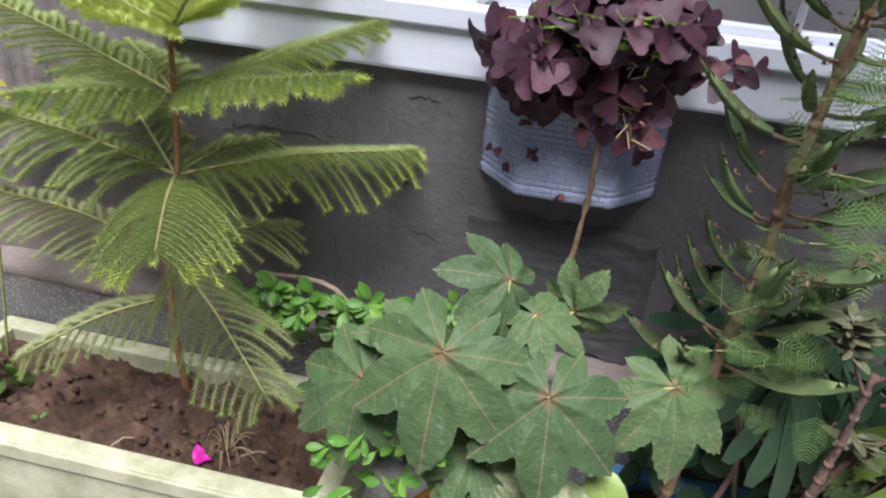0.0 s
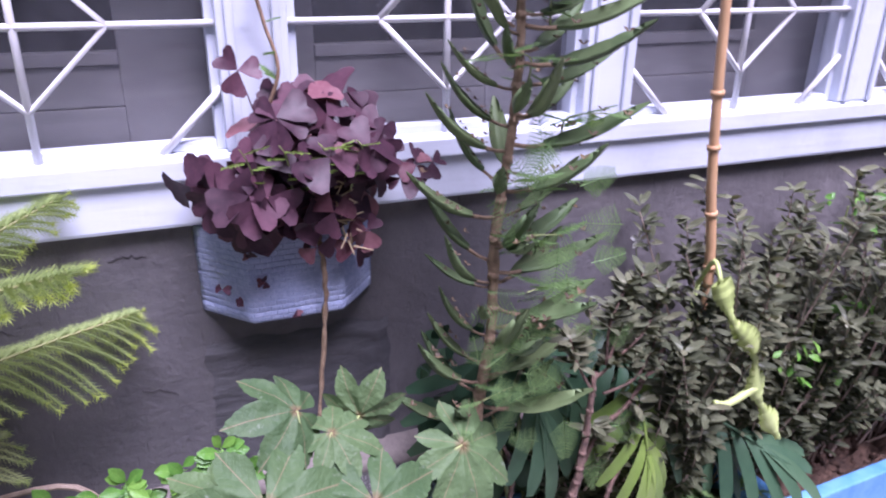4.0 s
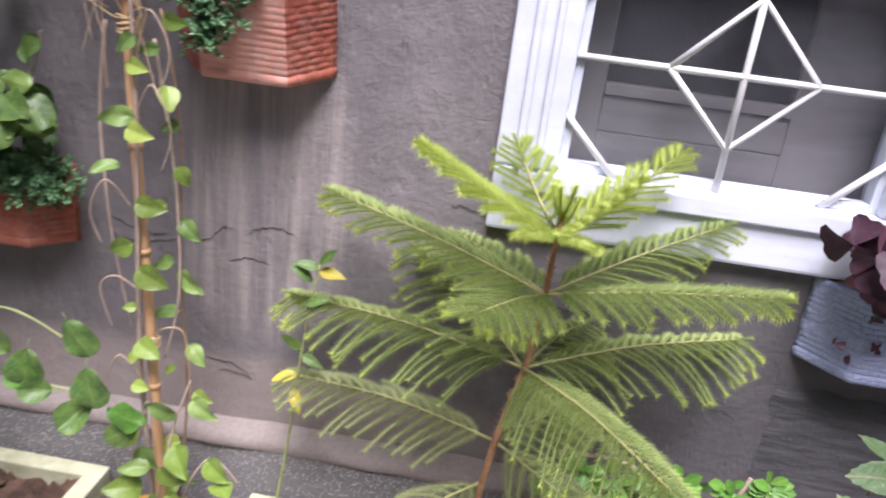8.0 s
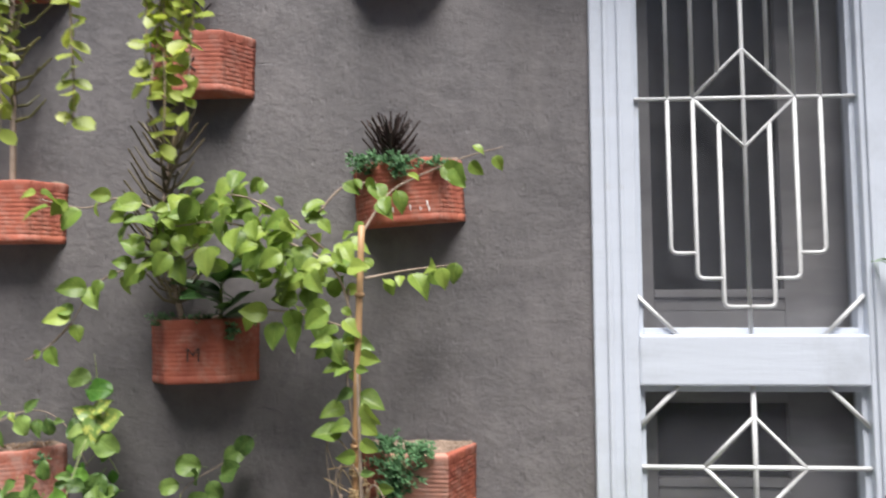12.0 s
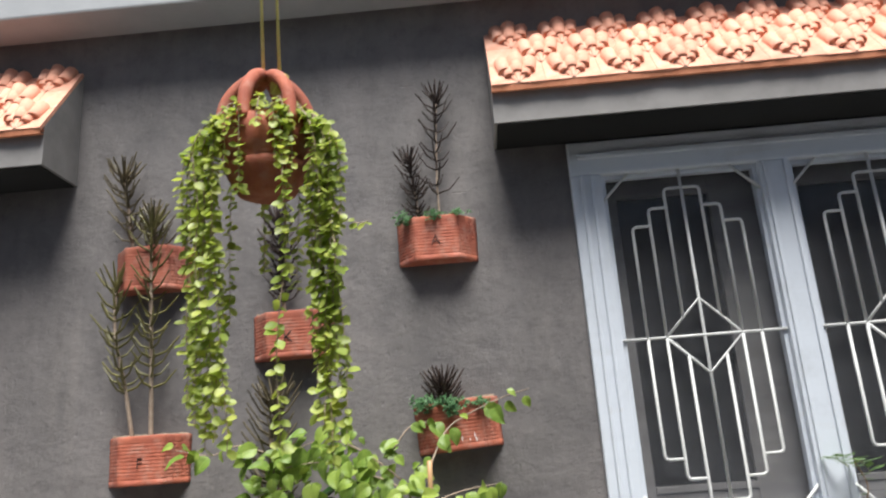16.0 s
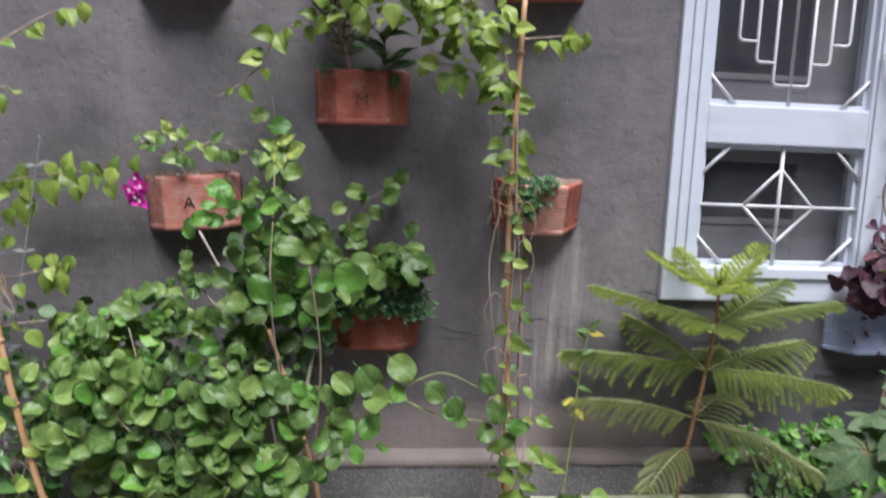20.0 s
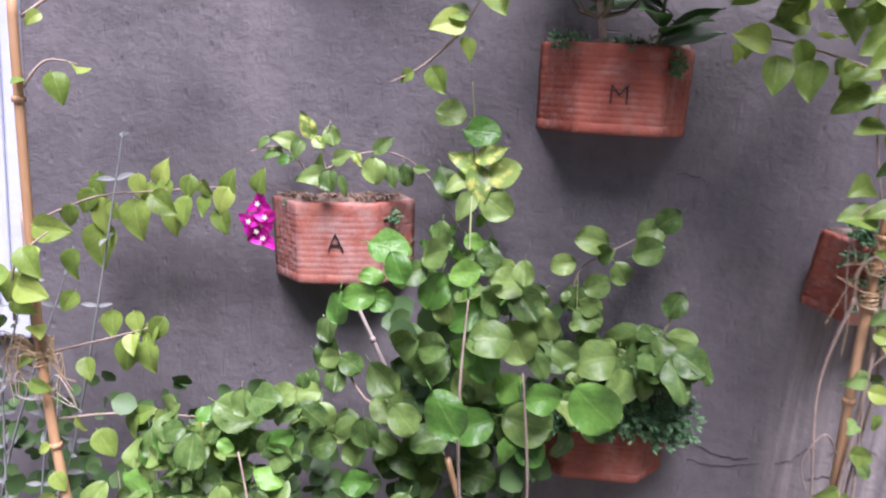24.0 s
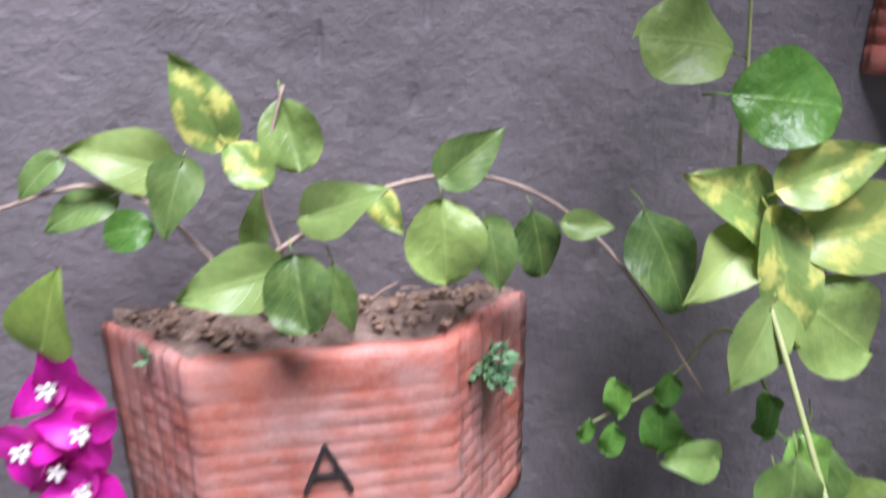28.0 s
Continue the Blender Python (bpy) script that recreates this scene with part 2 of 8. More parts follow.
def leaf_mat(name, dark, light, rough=0.42, through=0.3, veins=None, blotch=None, rib=0.16, worn=0.0, low=0.42, crinkle=0.0):
    """A leaf: tone by piece, mottling, a paler midrib and side veins in relief, a little light coming through."""
    m, n, l, b = material(name, rough)
    info, geo = n.new("ShaderNodeObjectInfo"), n.new("ShaderNodeNewGeometry")
    sumr, wrap = n.new("ShaderNodeMath"), n.new("ShaderNodeMath")
    sumr.operation, wrap.operation = "ADD", "FRACT"
    l.new(info.outputs["Random"], sumr.inputs[0])
    l.new(geo.outputs["Random Per Island"], sumr.inputs[1])
    l.new(sumr.outputs[0], wrap.inputs[0])
    b.inputs["Specular IOR Level"].default_value = 0.35
    deep = tuple(c * low for c in dark)
    base = ramp(n, l, wrap.outputs[0], (0.0, deep), (0.35, dark), (0.75, tuple((x + y) / 2 for x, y in zip(dark, light))), (1.0, light))
    mott = noise_tex(n, l, 3.2, 6, 0.65)
    col = mixed(n, l, 0.4, base, ramp(n, l, mott, (0.35, dark), (0.7, light)))
    if blotch:
        col = mixed(n, l, ramp(n, l, noise_tex(n, l, 2.6, 4, 0.55), (0.5, (0, 0, 0)), (0.6, (0.9, 0.9, 0.9))), col, blotch)
    if worn:
        col = mixed(n, l, ramp(n, l, noise_tex(n, l, 4.5, 7, 0.7), (0.6, (0, 0, 0)), (0.7, (worn, worn, worn))), col, tuple(0.6 * c + 0.18 for c in light))
    uv, sep = n.new("ShaderNodeUVMap"), n.new("ShaderNodeSeparateXYZ")
    l.new(uv.outputs["UV"], sep.inputs[0])
    if veins:
        col = mixed(n, l, ramp(n, l, sep.outputs["X"], (0.0, (0.75, 0.75, 0.75)), (0.045, (0, 0, 0))), col, veins)
        col = mixed(n, l, ramp(n, l, sep.outputs["Y"], (0.0, (0.75, 0.75, 0.75)), (0.16, (0, 0, 0))), col, (0.28, 0.13, 0.075))
        ad, fr = n.new("ShaderNodeMath"), n.new("ShaderNodeMath")
        ad.operation, fr.operation = "MULTIPLY_ADD", "PINGPONG"
        l.new(sep.outputs["X"], ad.inputs[0])
        ad.inputs[1].default_value = -0.3
        l.new(sep.outputs["Y"], ad.inputs[2])
        l.new(ad.outputs[0], fr.inputs[0])
        fr.inputs[1].default_value = 0.06
        side = ramp(n, l, fr.outputs[0], (0.0, (1, 1, 1)), (0.014, (0, 0, 0)))
        col = mixed(n, l, mixed(n, l, 1.0, side, (0.07, 0.07, 0.07), "MULTIPLY"), col, tuple(min(1, c * 1.5 + 0.03) for c in light))
        bump(n, l, b, noise_tex(n, l, 5, 3, 0.5), 0.2, 0.04, bump(n, l, b, side, 0.15, 0.006))
    elif rib:
        # side veins run obliquely from the midrib
        ad, fr = n.new("ShaderNodeMath"), n.new("ShaderNodeMath")
        ad.operation, fr.operation = "MULTIPLY_ADD", "PINGPONG"
        l.new(sep.outputs["X"], ad.inputs[0])
        ad.inputs[1].default_value = -0.45
        l.new(sep.outputs["Y"], ad.inputs[2])
        l.new(ad.outputs[0], fr.inputs[0])
        fr.inputs[1].default_value = 0.075
        side = ramp(n, l, fr.outputs[0], (0.0, (1, 1, 1)), (0.016, (0, 0, 0)))
        midr = ramp(n, l, sep.outputs["X"], (0.0, (1, 1, 1)), (0.07, (0, 0, 0)))
        vein = mixed(n, l, 1.0, mixed(n, l, 1.0, side, (0.45, 0.45, 0.45), "MULTIPLY"), midr, "LIGHTEN")
        col = mixed(n, l, mixed(n, l, 1.0, vein, (rib, rib, rib), "MULTIPLY"), col, tuple(min(1, c * 1.5 + 0.04) for c in light))
        k = bump(n, l, b, vein, 0.15, 0.002)
        if crinkle:
            bump(n, l, b, noise_tex(n, l, 5, 3, 0.5), crinkle, 0.09, k)
    l.new(col, b.inputs["Base Color"])
    tr, mx = n.new("ShaderNodeBsdfTranslucent"), n.new("ShaderNodeMixShader")
    l.new(mixed(n, l, 1.0, col, (1.0, 1.0, 0.6), "MULTIPLY"), tr.inputs["Color"])
    mx.inputs[0].default_value = through
    l.new(b.outputs[0], mx.inputs[1])
    l.new(tr.outputs[0], mx.inputs[2])
    l.new(mx.outputs[0], n["Material Output"].inputs["Surface"])
    return m


def soil_mat():
    m, n, l, b = material("damp_soil", 0.95)
    big, fine = noise_tex(n, l, 25, 8, 0.7), noise_tex(n, l, 140, 6, 0.7)
    col = ramp(n, l, big, (0.3, (0.028, 0.015, 0.009)), (0.52, (0.095, 0.053, 0.033)), (0.74, (0.22, 0.135, 0.09)))
    l.new(col, b.inputs["Base Color"])
    bump(n, l, b, fine, 0.9, 0.004, bump(n, l, b, big, 1.0, 0.02))
    return m


def concrete_mat(name, c1, c2, chips=None, grain=75.0, spread=True):
    m, n, l, b = material(name, 0.85)
    big, fine = noise_tex(n, l, 3, 8, 0.65), noise_tex(n, l, 120, 6, 0.7)
    col = mixed(n, l, 0.45, ramp(n, l, big, (0.3, c1), (0.7, c2)), ramp(n, l, fine, (0.3, c1), (0.7, c2)))
    k = bump(n, l, b, fine, 0.5, 0.003)
    if chips:
        vor = n.new("ShaderNodeTexVoronoi")
        vor.inputs["Scale"].default_value = grain
        co = n.new("ShaderNodeTexCoord")
        l.new(co.outputs["Object"], vor.inputs["Vector"])
        spot = ramp(n, l, vor.outputs["Distance"], (0.25, (1, 1, 1)), (0.36, (0, 0, 0)))
        sep = n.new("ShaderNodeSeparateColor")
        l.new(vor.outputs["Color"], sep.inputs[0])
        few = ramp(n, l, sep.outputs[0], (0.4, (0, 0, 0)), (0.45, (1, 1, 1)))
        msk = mixed(n, l, 1.0, spot, few, "MULTIPLY")
        if spread:
            sx = n.new("ShaderNodeSeparateXYZ")
            l.new(co.outputs["Object"], sx.inputs[0])
            msk = mixed(n, l, 1.0, msk, ramp(n, l, sx.outputs["X"], (0.05, (0.06, 0.06, 0.06)), (0.25, (1, 1, 1))), "MULTIPLY")
        col = mixed(n, l, msk, col, chips)
        bump(n, l, b, spot, 0.5, 0.004, k)
    l.new(col, b.inputs["Base Color"])
    return m


def limewashed_brick():
    """Thin blue limewash over small moulded bricks."""
    m, n, l, b = material("pale_blue_limewash", 0.75)
    big, fine = noise_tex(n, l, 14, 6, 0.65), noise_tex(n, l, 160, 6, 0.7)
    co, sep, cmb, br = n.new("ShaderNodeTexCoord"), n.new("ShaderNodeSeparateXYZ"), n.new("ShaderNodeCombineXYZ"), n.new("ShaderNodeTexBrick")
    l.new(co.outputs["Object"], sep.inputs[0])
    l.new(sep.outputs["X"], cmb.inputs["X"])
    l.new(sep.outputs["Z"], cmb.inputs["Y"])
    l.new(cmb.outputs[0], br.inputs["Vector"])
    for key, v in (("Scale", 10.0), ("Mortar Size", 0.012), ("Mortar Smooth", 0.8), ("Brick Width", 0.17), ("Row Height", 0.088)):
        br.inputs[key].default_value = v
    br.inputs["Color1"].default_value, br.inputs["Color2"].default_value, br.inputs["Mortar"].default_value = (1, 1, 1, 1), (0.8, 0.8, 0.8, 1), (0, 0, 0, 1)
    col = mixed(n, l, 0.5, ramp(n, l, big, (0.35, (0.23, 0.28, 0.44)), (0.65, (0.4, 0.45, 0.6))), ramp(n, l, fine, (0.3, (0.2, 0.25, 0.4)), (0.7, (0.46, 0.5, 0.64))))
    l.new(mixed(n, l, ramp(n, l, noise_tex(n, l, 40, 7, 0.7), (0.62, (0, 0, 0)), (0.72, (0.5, 0.5, 0.5))), col, (0.6, 0.62, 0.68)), b.inputs["Base Color"])
    bump(n, l, b, fine, 0.5, 0.002, bump(n, l, b, br.outputs["Color"], 0.7, 0.003))
    return m


def screen_mat():
    """Fine woven fly screen: half open, half grey wire."""
    m, n, l, b = material("fly_screen", 0.7)
    b.inputs["Base Color"].default_value = (0.11, 0.112, 0.125, 1)
    tr, mx = n.new("ShaderNodeBsdfTransparent"), n.new("ShaderNodeMixShader")
    l.new(ramp(n, l, noise_tex(n, l, 5, 4, 0.6), (0.3, (0.14, 0.14, 0.14)), (0.7, (0.28, 0.28, 0.28))), mx.inputs[0])
    l.new(tr.outputs[0], mx.inputs[1])
    l.new(b.outputs[0], mx.inputs[2])
    l.new(mx.outputs[0], n["Material Output"].inputs["Surface"])
    return m


M_WALL = wall_mat()
M_PAINT = white_paint()
M_GRILLE = plain_mat("cream_white_metal_paint", (0.55, 0.55, 0.54), (0.66, 0.66, 0.66), 40, 0.4, 0.15, 0.001)
M_TERRA = terracotta("brick_red_clay", (0.25, 0.06, 0.036), (0.43, 0.122, 0.07), (0.42, 0.24, 0.19))
M_TERRA_SIDE = terracotta("cross_cut_brick_red_clay", (0.24, 0.058, 0.036), (0.41, 0.118, 0.068), (0.4, 0.24, 0.19), True)
M_TERRA_WORN = terracotta("scuffed_brick_red_clay", (0.34, 0.095, 0.06), (0.52, 0.18, 0.11), (0.5, 0.33, 0.28), wear=0.42)
M_TERRA_WORN_SIDE = terracotta("scuffed_cross_cut_clay", (0.32, 0.09, 0.058), (0.5, 0.17, 0.105), (0.48, 0.31, 0.27), True, 0.42)
M_TERRA_PALE = terracotta("bleached_brick_red_clay", (0.42, 0.2, 0.15), (0.56, 0.27, 0.2), (0.52, 0.38, 0.33))
M_TILE = terracotta("salmon_roof_clay", (0.6, 0.26, 0.17), (0.75, 0.37, 0.26), (0.72, 0.5, 0.4))
M_TILE_EDGE = plain_mat("fired_clay_edge", (0.52, 0.18, 0.09), (0.66, 0.27, 0.15), 60, 0.85)
M_WHITEPOT = limewashed_brick()
M_SOIL = soil_mat()
M_DRYSOIL = plain_mat("dry_crumbly_soil", (0.12, 0.08, 0.055), (0.34, 0.25, 0.19), 90, 0.95, 1.0, 0.006)
M_CRUMB = plain_mat("straw_and_soil_crumbs", (0.12, 0.07, 0.045), (0.42, 0.3, 0.2), 160, 0.95, 0.8, 0.003)
M_CREAM = plain_mat("pale_green_cream_paint", (0.27, 0.28, 0.17), (0.54, 0.55, 0.385), 22, 0.6, 0.4, 0.003)
M_BLUE = plain_mat("worn_sky_blue_paint", (0.06, 0.2, 0.4), (0.16, 0.35, 0.55), 16, 0.5, 0.4, 0.003)
M_YELLOW = plain_mat("ochre_yellow_paint", (0.36, 0.2, 0.03), (0.6, 0.38, 0.07), 26, 0.5, 0.35, 0.002)
M_ORANGE = plain_mat("orange_paint", (0.65, 0.3, 0.04), (0.78, 0.4, 0.08), 20, 0.5, 0.35, 0.002)
M_GROUND = concrete_mat("chip_set_concrete", (0.19, 0.18, 0.18), (0.31, 0.3, 0.29), (0.72, 0.7, 0.68))
M_PLINTH = concrete_mat("rough_cast_plinth", (0.1, 0.098, 0.098), (0.24, 0.232, 0.23), (0.5, 0.49, 0.48), 210.0, False)
M_LEDGE = concrete_mat("ledge_cement", (0.12, 0.104, 0.094), (0.27, 0.23, 0.205))
M_SOFFIT = plain_mat("pale_grey_soffit_paint", (0.35, 0.36, 0.38), (0.43, 0.44, 0.46), 6, 0.7, 0.3, 0.004)
M_FASCIA = plain_mat("grey_fascia_paint", (0.19, 0.18, 0.178), (0.28, 0.265, 0.26), 9, 0.7, 0.4, 0.004)
# near-black: the shade under the sunshade is put into this colour
M_UNDER_SHADE = plain_mat("underside_shade_black", (0.004, 0.004, 0.0045), (0.01, 0.01, 0.01), 9, 0.95, 0.4, 0.004)
M_SCREEN = screen_mat()
M_DARKGLASS = plain_mat("dusty_dark_pane", (0.012, 0.014, 0.016), (0.03, 0.033, 0.036), 8, 0.15, 0.05)
M_SHUTTER = plain_mat("grey_weathered_shutter", (0.22, 0.21, 0.21), (0.4, 0.385, 0.38), 18, 0.6, 0.5, 0.003, stretch=(0.15, 1, 1))
M_ROOM = plain_mat("dim_room_plaster", (0.12, 0.11, 0.1), (0.2, 0.19, 0.18), 5)
M_UNSEEN_WALL = plain_mat("unseen_wall_grey_render", (0.12, 0.116, 0.112), (0.21, 0.2, 0.195), 7, 0.85, 0.6, 0.006)
M_CANE = plain_mat("dry_bamboo_cane", (0.4, 0.22, 0.1), (0.6, 0.38, 0.2), 30, 0.5, 0.4, 0.002, stretch=(1, 1, 0.2))
M_CANE_W = plain_mat("bleached_cane", (0.34, 0.28, 0.23), (0.52, 0.45, 0.39), 30, 0.6, 0.4, 0.002, stretch=(1, 1, 0.2))
M_TWINE = plain_mat("jute_twine", (0.36, 0.25, 0.12), (0.55, 0.42, 0.24), 120, 0.9, 0.8, 0.002)
M_ROPE = plain_mat("yellow_nylon_cord", (0.6, 0.55, 0.16), (0.75, 0.7, 0.26), 200, 0.6, 0.8, 0.001)
M_BARK = plain_mat("brown_bark", (0.14, 0.085, 0.05), (0.28, 0.18, 0.11), 60, 0.85, 0.9, 0.004)
M_TWIG = plain_mat("pale_dry_twig", (0.26, 0.19, 0.14), (0.42, 0.33, 0.26), 60, 0.85, 0.7, 0.002)
M_KNOTTY = plain_mat("knotty_tan_stem", (0.15, 0.098, 0.058), (0.38, 0.265, 0.165), 70, 0.85, 1.0, 0.004)
M_SCALY = plain_mat("scaly_brown_stem", (0.055, 0.034, 0.026), (0.24, 0.15, 0.11), 120, 0.85, 1.0, 0.004)
M_STEM = plain_mat("green_stem", (0.2, 0.25, 0.08), (0.32, 0.36, 0.14), 60, 0.6, 0.4, 0.001)
M_CRACK = plain_mat("dark_crack", (0.02, 0.018, 0.018), (0.035, 0.03, 0.03), 40, 0.95)
M_PATCH = plain_mat("trowelled_newer_cement", (0.05, 0.05, 0.054), (0.105, 0.102, 0.106), 24, 0.85, 1.0, 0.006, stretch=(0.35, 1, 1.6))
M_INK = plain_mat("black_marker", (0.015, 0.014, 0.013), (0.03, 0.028, 0.026), 40, 0.6)
M_SPLASH = plain_mat("white_paint_splash", (0.72, 0.7, 0.68), (0.82, 0.8, 0.78), 60, 0.6)
L_HEART = leaf_mat("lime_vine_leaf", (0.13, 0.235, 0.04), (0.42, 0.52, 0.11), 0.4, 0.34, low=0.42)
L_ROUND = leaf_mat("green_round_leaf", (0.05, 0.12, 0.028), (0.28, 0.4, 0.1), 0.4, 0.26, worn=0.22, low=0.4, crinkle=0.08)
# leaf green darkened to stand for the shade deep inside the plants
L_INNER_SHADE = leaf_mat("inner_shade_leaf_green", (0.025, 0.07, 0.02), (0.1, 0.18, 0.05), 0.5, 0.12)
L_OVATE = leaf_mat("yellowish_ovate_leaf", (0.1, 0.2, 0.05), (0.32, 0.42, 0.12), 0.4, 0.25, worn=0.2)
L_VARIEG = leaf_mat("cream_splashed_leaf", (0.16, 0.28, 0.065), (0.36, 0.47, 0.12), 0.36, 0.28, blotch=(0.58, 0.6, 0.15))
L_STRING = leaf_mat("yellow_green_trailing_leaf", (0.27, 0.38, 0.07), (0.66, 0.69, 0.2), 0.38, 0.5, rib=0, low=0.42)
L_ARAU = leaf_mat("soft_needle_green", (0.23, 0.31, 0.11), (0.45, 0.53, 0.21), 0.6, 0.42, rib=0, low=0.75)
L_ARAU_D = leaf_mat("older_needle_green", (0.31, 0.36, 0.18), (0.52, 0.57, 0.3), 0.55, 0.45, rib=0, low=0.75)
L_ARAU_T = leaf_mat("young_needle_tip", (0.36, 0.46, 0.1), (0.6, 0.68, 0.19), 0.5, 0.45, rib=0, low=0.85)
L_PLANTLET = leaf_mat("brown_plantlet", (0.06, 0.04, 0.022), (0.15, 0.1, 0.05), 0.6, 0.1, rib=0)
M_CONAXIS = plain_mat("orange_green_branch_axis", (0.15, 0.16, 0.05), (0.27, 0.26, 0.1), 60, 0.6, 0.4, 0.001)
M_CONTRUNK = plain_mat("scaly_red_brown_trunk", (0.22, 0.11, 0.05), (0.44, 0.25, 0.12), 90, 0.85, 0.9, 0.004)
L_PALE = leaf_mat("pale_waxy_stem", (0.42, 0.52, 0.16), (0.64, 0.72, 0.3), 0.4, 0.2, rib=0)
L_CASTOR = leaf_mat("castor_leaf_green", (0.052, 0.1, 0.038), (0.108, 0.168, 0.066), 0.62, 0.17, veins=(0.27, 0.19, 0.12), worn=0.75, low=0.75)
L_MINED = leaf_mat("pale_mined_leaf", (0.17, 0.23, 0.1), (0.3, 0.36, 0.18), 0.5, 0.2, blotch=(0.48, 0.5, 0.32), veins=(0.34, 0.32, 0.2), worn=0.6)
L_OXALIS = leaf_mat("purple_oxalis_leaf", (0.036, 0.015, 0.026), (0.12, 0.05, 0.072), 0.5, 0.15, rib=0, low=0.6)
L_OXALIS2 = leaf_mat("faded_oxalis_leaf", (0.14, 0.045, 0.066), (0.29, 0.145, 0.155), 0.5, 0.25, rib=0)
L_KAL = leaf_mat("brown_green_tube_leaf", (0.1, 0.08, 0.05), (0.2, 0.16, 0.09), 0.5, 0.05, rib=0)
L_KALGREEN = leaf_mat("olive_tube_leaf", (0.12, 0.11, 0.04), (0.22, 0.2, 0.07), 0.5, 0.08, rib=0)
L_KALDARK = leaf_mat("dark_tube_leaf", (0.035, 0.022, 0.02), (0.085, 0.06, 0.05), 0.5, 0.05, rib=0)
L_MOTHER = leaf_mat("boat_leaf_green", (0.065, 0.115, 0.045), (0.18, 0.235, 0.1), 0.55, 0.1, rib=0)
L_SEDUM = leaf_mat("blue_green_sedum", (0.07, 0.17, 0.075), (0.19, 0.34, 0.16), 0.5, 0.15, rib=0)
L_BRIGHT = leaf_mat("bright_small_leaf", (0.07, 0.21, 0.03), (0.2, 0.38, 0.065), 0.38, 0.25, crinkle=0.12)
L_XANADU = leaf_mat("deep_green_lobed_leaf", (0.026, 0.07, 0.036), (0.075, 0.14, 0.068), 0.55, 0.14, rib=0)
L_LIMEX = leaf_mat("yellow_green_lobed_leaf", (0.13, 0.22, 0.04), (0.27, 0.36, 0.085), 0.35, 0.25, rib=0)
L_BUSH = leaf_mat("dull_narrow_leaf", (0.085, 0.1, 0.055), (0.2, 0.2, 0.12), 0.5, 0.15, rib=0)
L_FERN = leaf_mat("feathery_fern_green", (0.1, 0.19, 0.06), (0.22, 0.33, 0.12), 0.5, 0.25, rib=0)
L_DARKBROAD = leaf_mat("glossy_dark_leaf", (0.03, 0.09, 0.025), (0.1, 0.2, 0.05), 0.3, 0.15)
L_YELLOW = leaf_mat("yellowing_leaf", (0.5, 0.42, 0.04), (0.66, 0.58, 0.08), 0.45, 0.3)
L_PINK = leaf_mat("magenta_bract", (0.6, 0.012, 0.36), (0.82, 0.05, 0.56), 0.45, 0.35, rib=0)
L_WHITE = leaf_mat("white_petal", (0.75, 0.75, 0.72), (0.85, 0.85, 0.82), 0.5, 0.3, rib=0)
L_SILVER = leaf_mat("silver_grey_leaf", (0.15, 0.165, 0.15), (0.33, 0.35, 0.32), 0.5, 0.15)
L_DRY = leaf_mat("dry_straw", (0.34, 0.26, 0.14), (0.55, 0.44, 0.28), 0.7, 0.2, rib=0)


# ---- building helpers ----
def mesh_of(bm, name, mats, smooth=False):
    me = bpy.data.meshes.new(name)
    bm.normal_update()
    bm.to_mesh(me)
    bm.free()
    for m in mats if isinstance(mats, (list, tuple)) else [mats]:
        me.materials.append(m)
    if smooth:
        for p in me.polygons:
            p.use_smooth = True
    return me


def part(name, bm, mat, parent=None, label="", smooth=False):
    ob = new(name, mesh_of(bm, name, mat, smooth))
    if parent is not None:
        ob.parent = parent
    if label:
        ob["label"] = label
    return ob


def thing(name, label, category, at=(0, 0, 0), group="", kind=""):
    ob = new(name)
    ob.empty_display_size = 0.05
    ob.location = at
    return tagged(ob, label, category, group, kind)


def box(bm, x0, x1, y0, y1, z0, z1, bevel=0.0):
    v = [bm.verts.new(p) for p in ((x0, y0, z0), (x1, y0, z0), (x1, y1, z0), (x0, y1, z0), (x0, y0, z1), (x1, y0, z1), (x1, y1, z1), (x0, y1, z1))]
    f = [bm.faces.new([v[i] for i in q]) for q in ((3, 2, 1, 0), (4, 5, 6, 7), (0, 1, 5, 4), (1, 2, 6, 5), (2, 3, 7, 6), (3, 0, 4, 7))]
    if bevel:
        edges = list({e for g in f for e in g.edges})
        bmesh.ops.bevel(bm, geom=edges, offset=bevel, segments=2, affect="EDGES", profile=0.6)
    return bm


def boxed(*dims, bevel=0.0):
    return box(bmesh.new(), *dims, bevel=bevel)


def tube(bm, pts, r0, r1=None, sides=6, caps=True):
    """A round bar along points, tapering from r0 to r1."""
    r1 = r0 if r1 is None else r1
    pts = [Vector(p) for p in pts]
    rings, side = [], None
    for i, p in enumerate(pts):
        ahead = (pts[min(i + 1, len(pts) - 1)] - pts[max(i - 1, 0)]).normalized()
        if side is None:
            side = ahead.cross(Vector((0, 0, 1)) if abs(ahead.z) < 0.9 else Vector((1, 0, 0))).normalized()
        side = (side - ahead * side.dot(ahead)).normalized()
        up = ahead.cross(side)
        r = r0 + (r1 - r0) * i / (len(pts) - 1)
        rings.append([bm.verts.new(p + (side * math.cos(a) + up * math.sin(a)) * r) for a in (2 * math.pi * k / sides for k in range(sides))])
    for a, b in zip(rings, rings[1:]):
        for k in range(sides):
            bm.faces.new((a[k], a[(k + 1) % sides], b[(k + 1) % sides], b[k]))
    if caps:
        bm.faces.new(rings[0][::-1])
        bm.faces.new(rings[-1])
    return bm


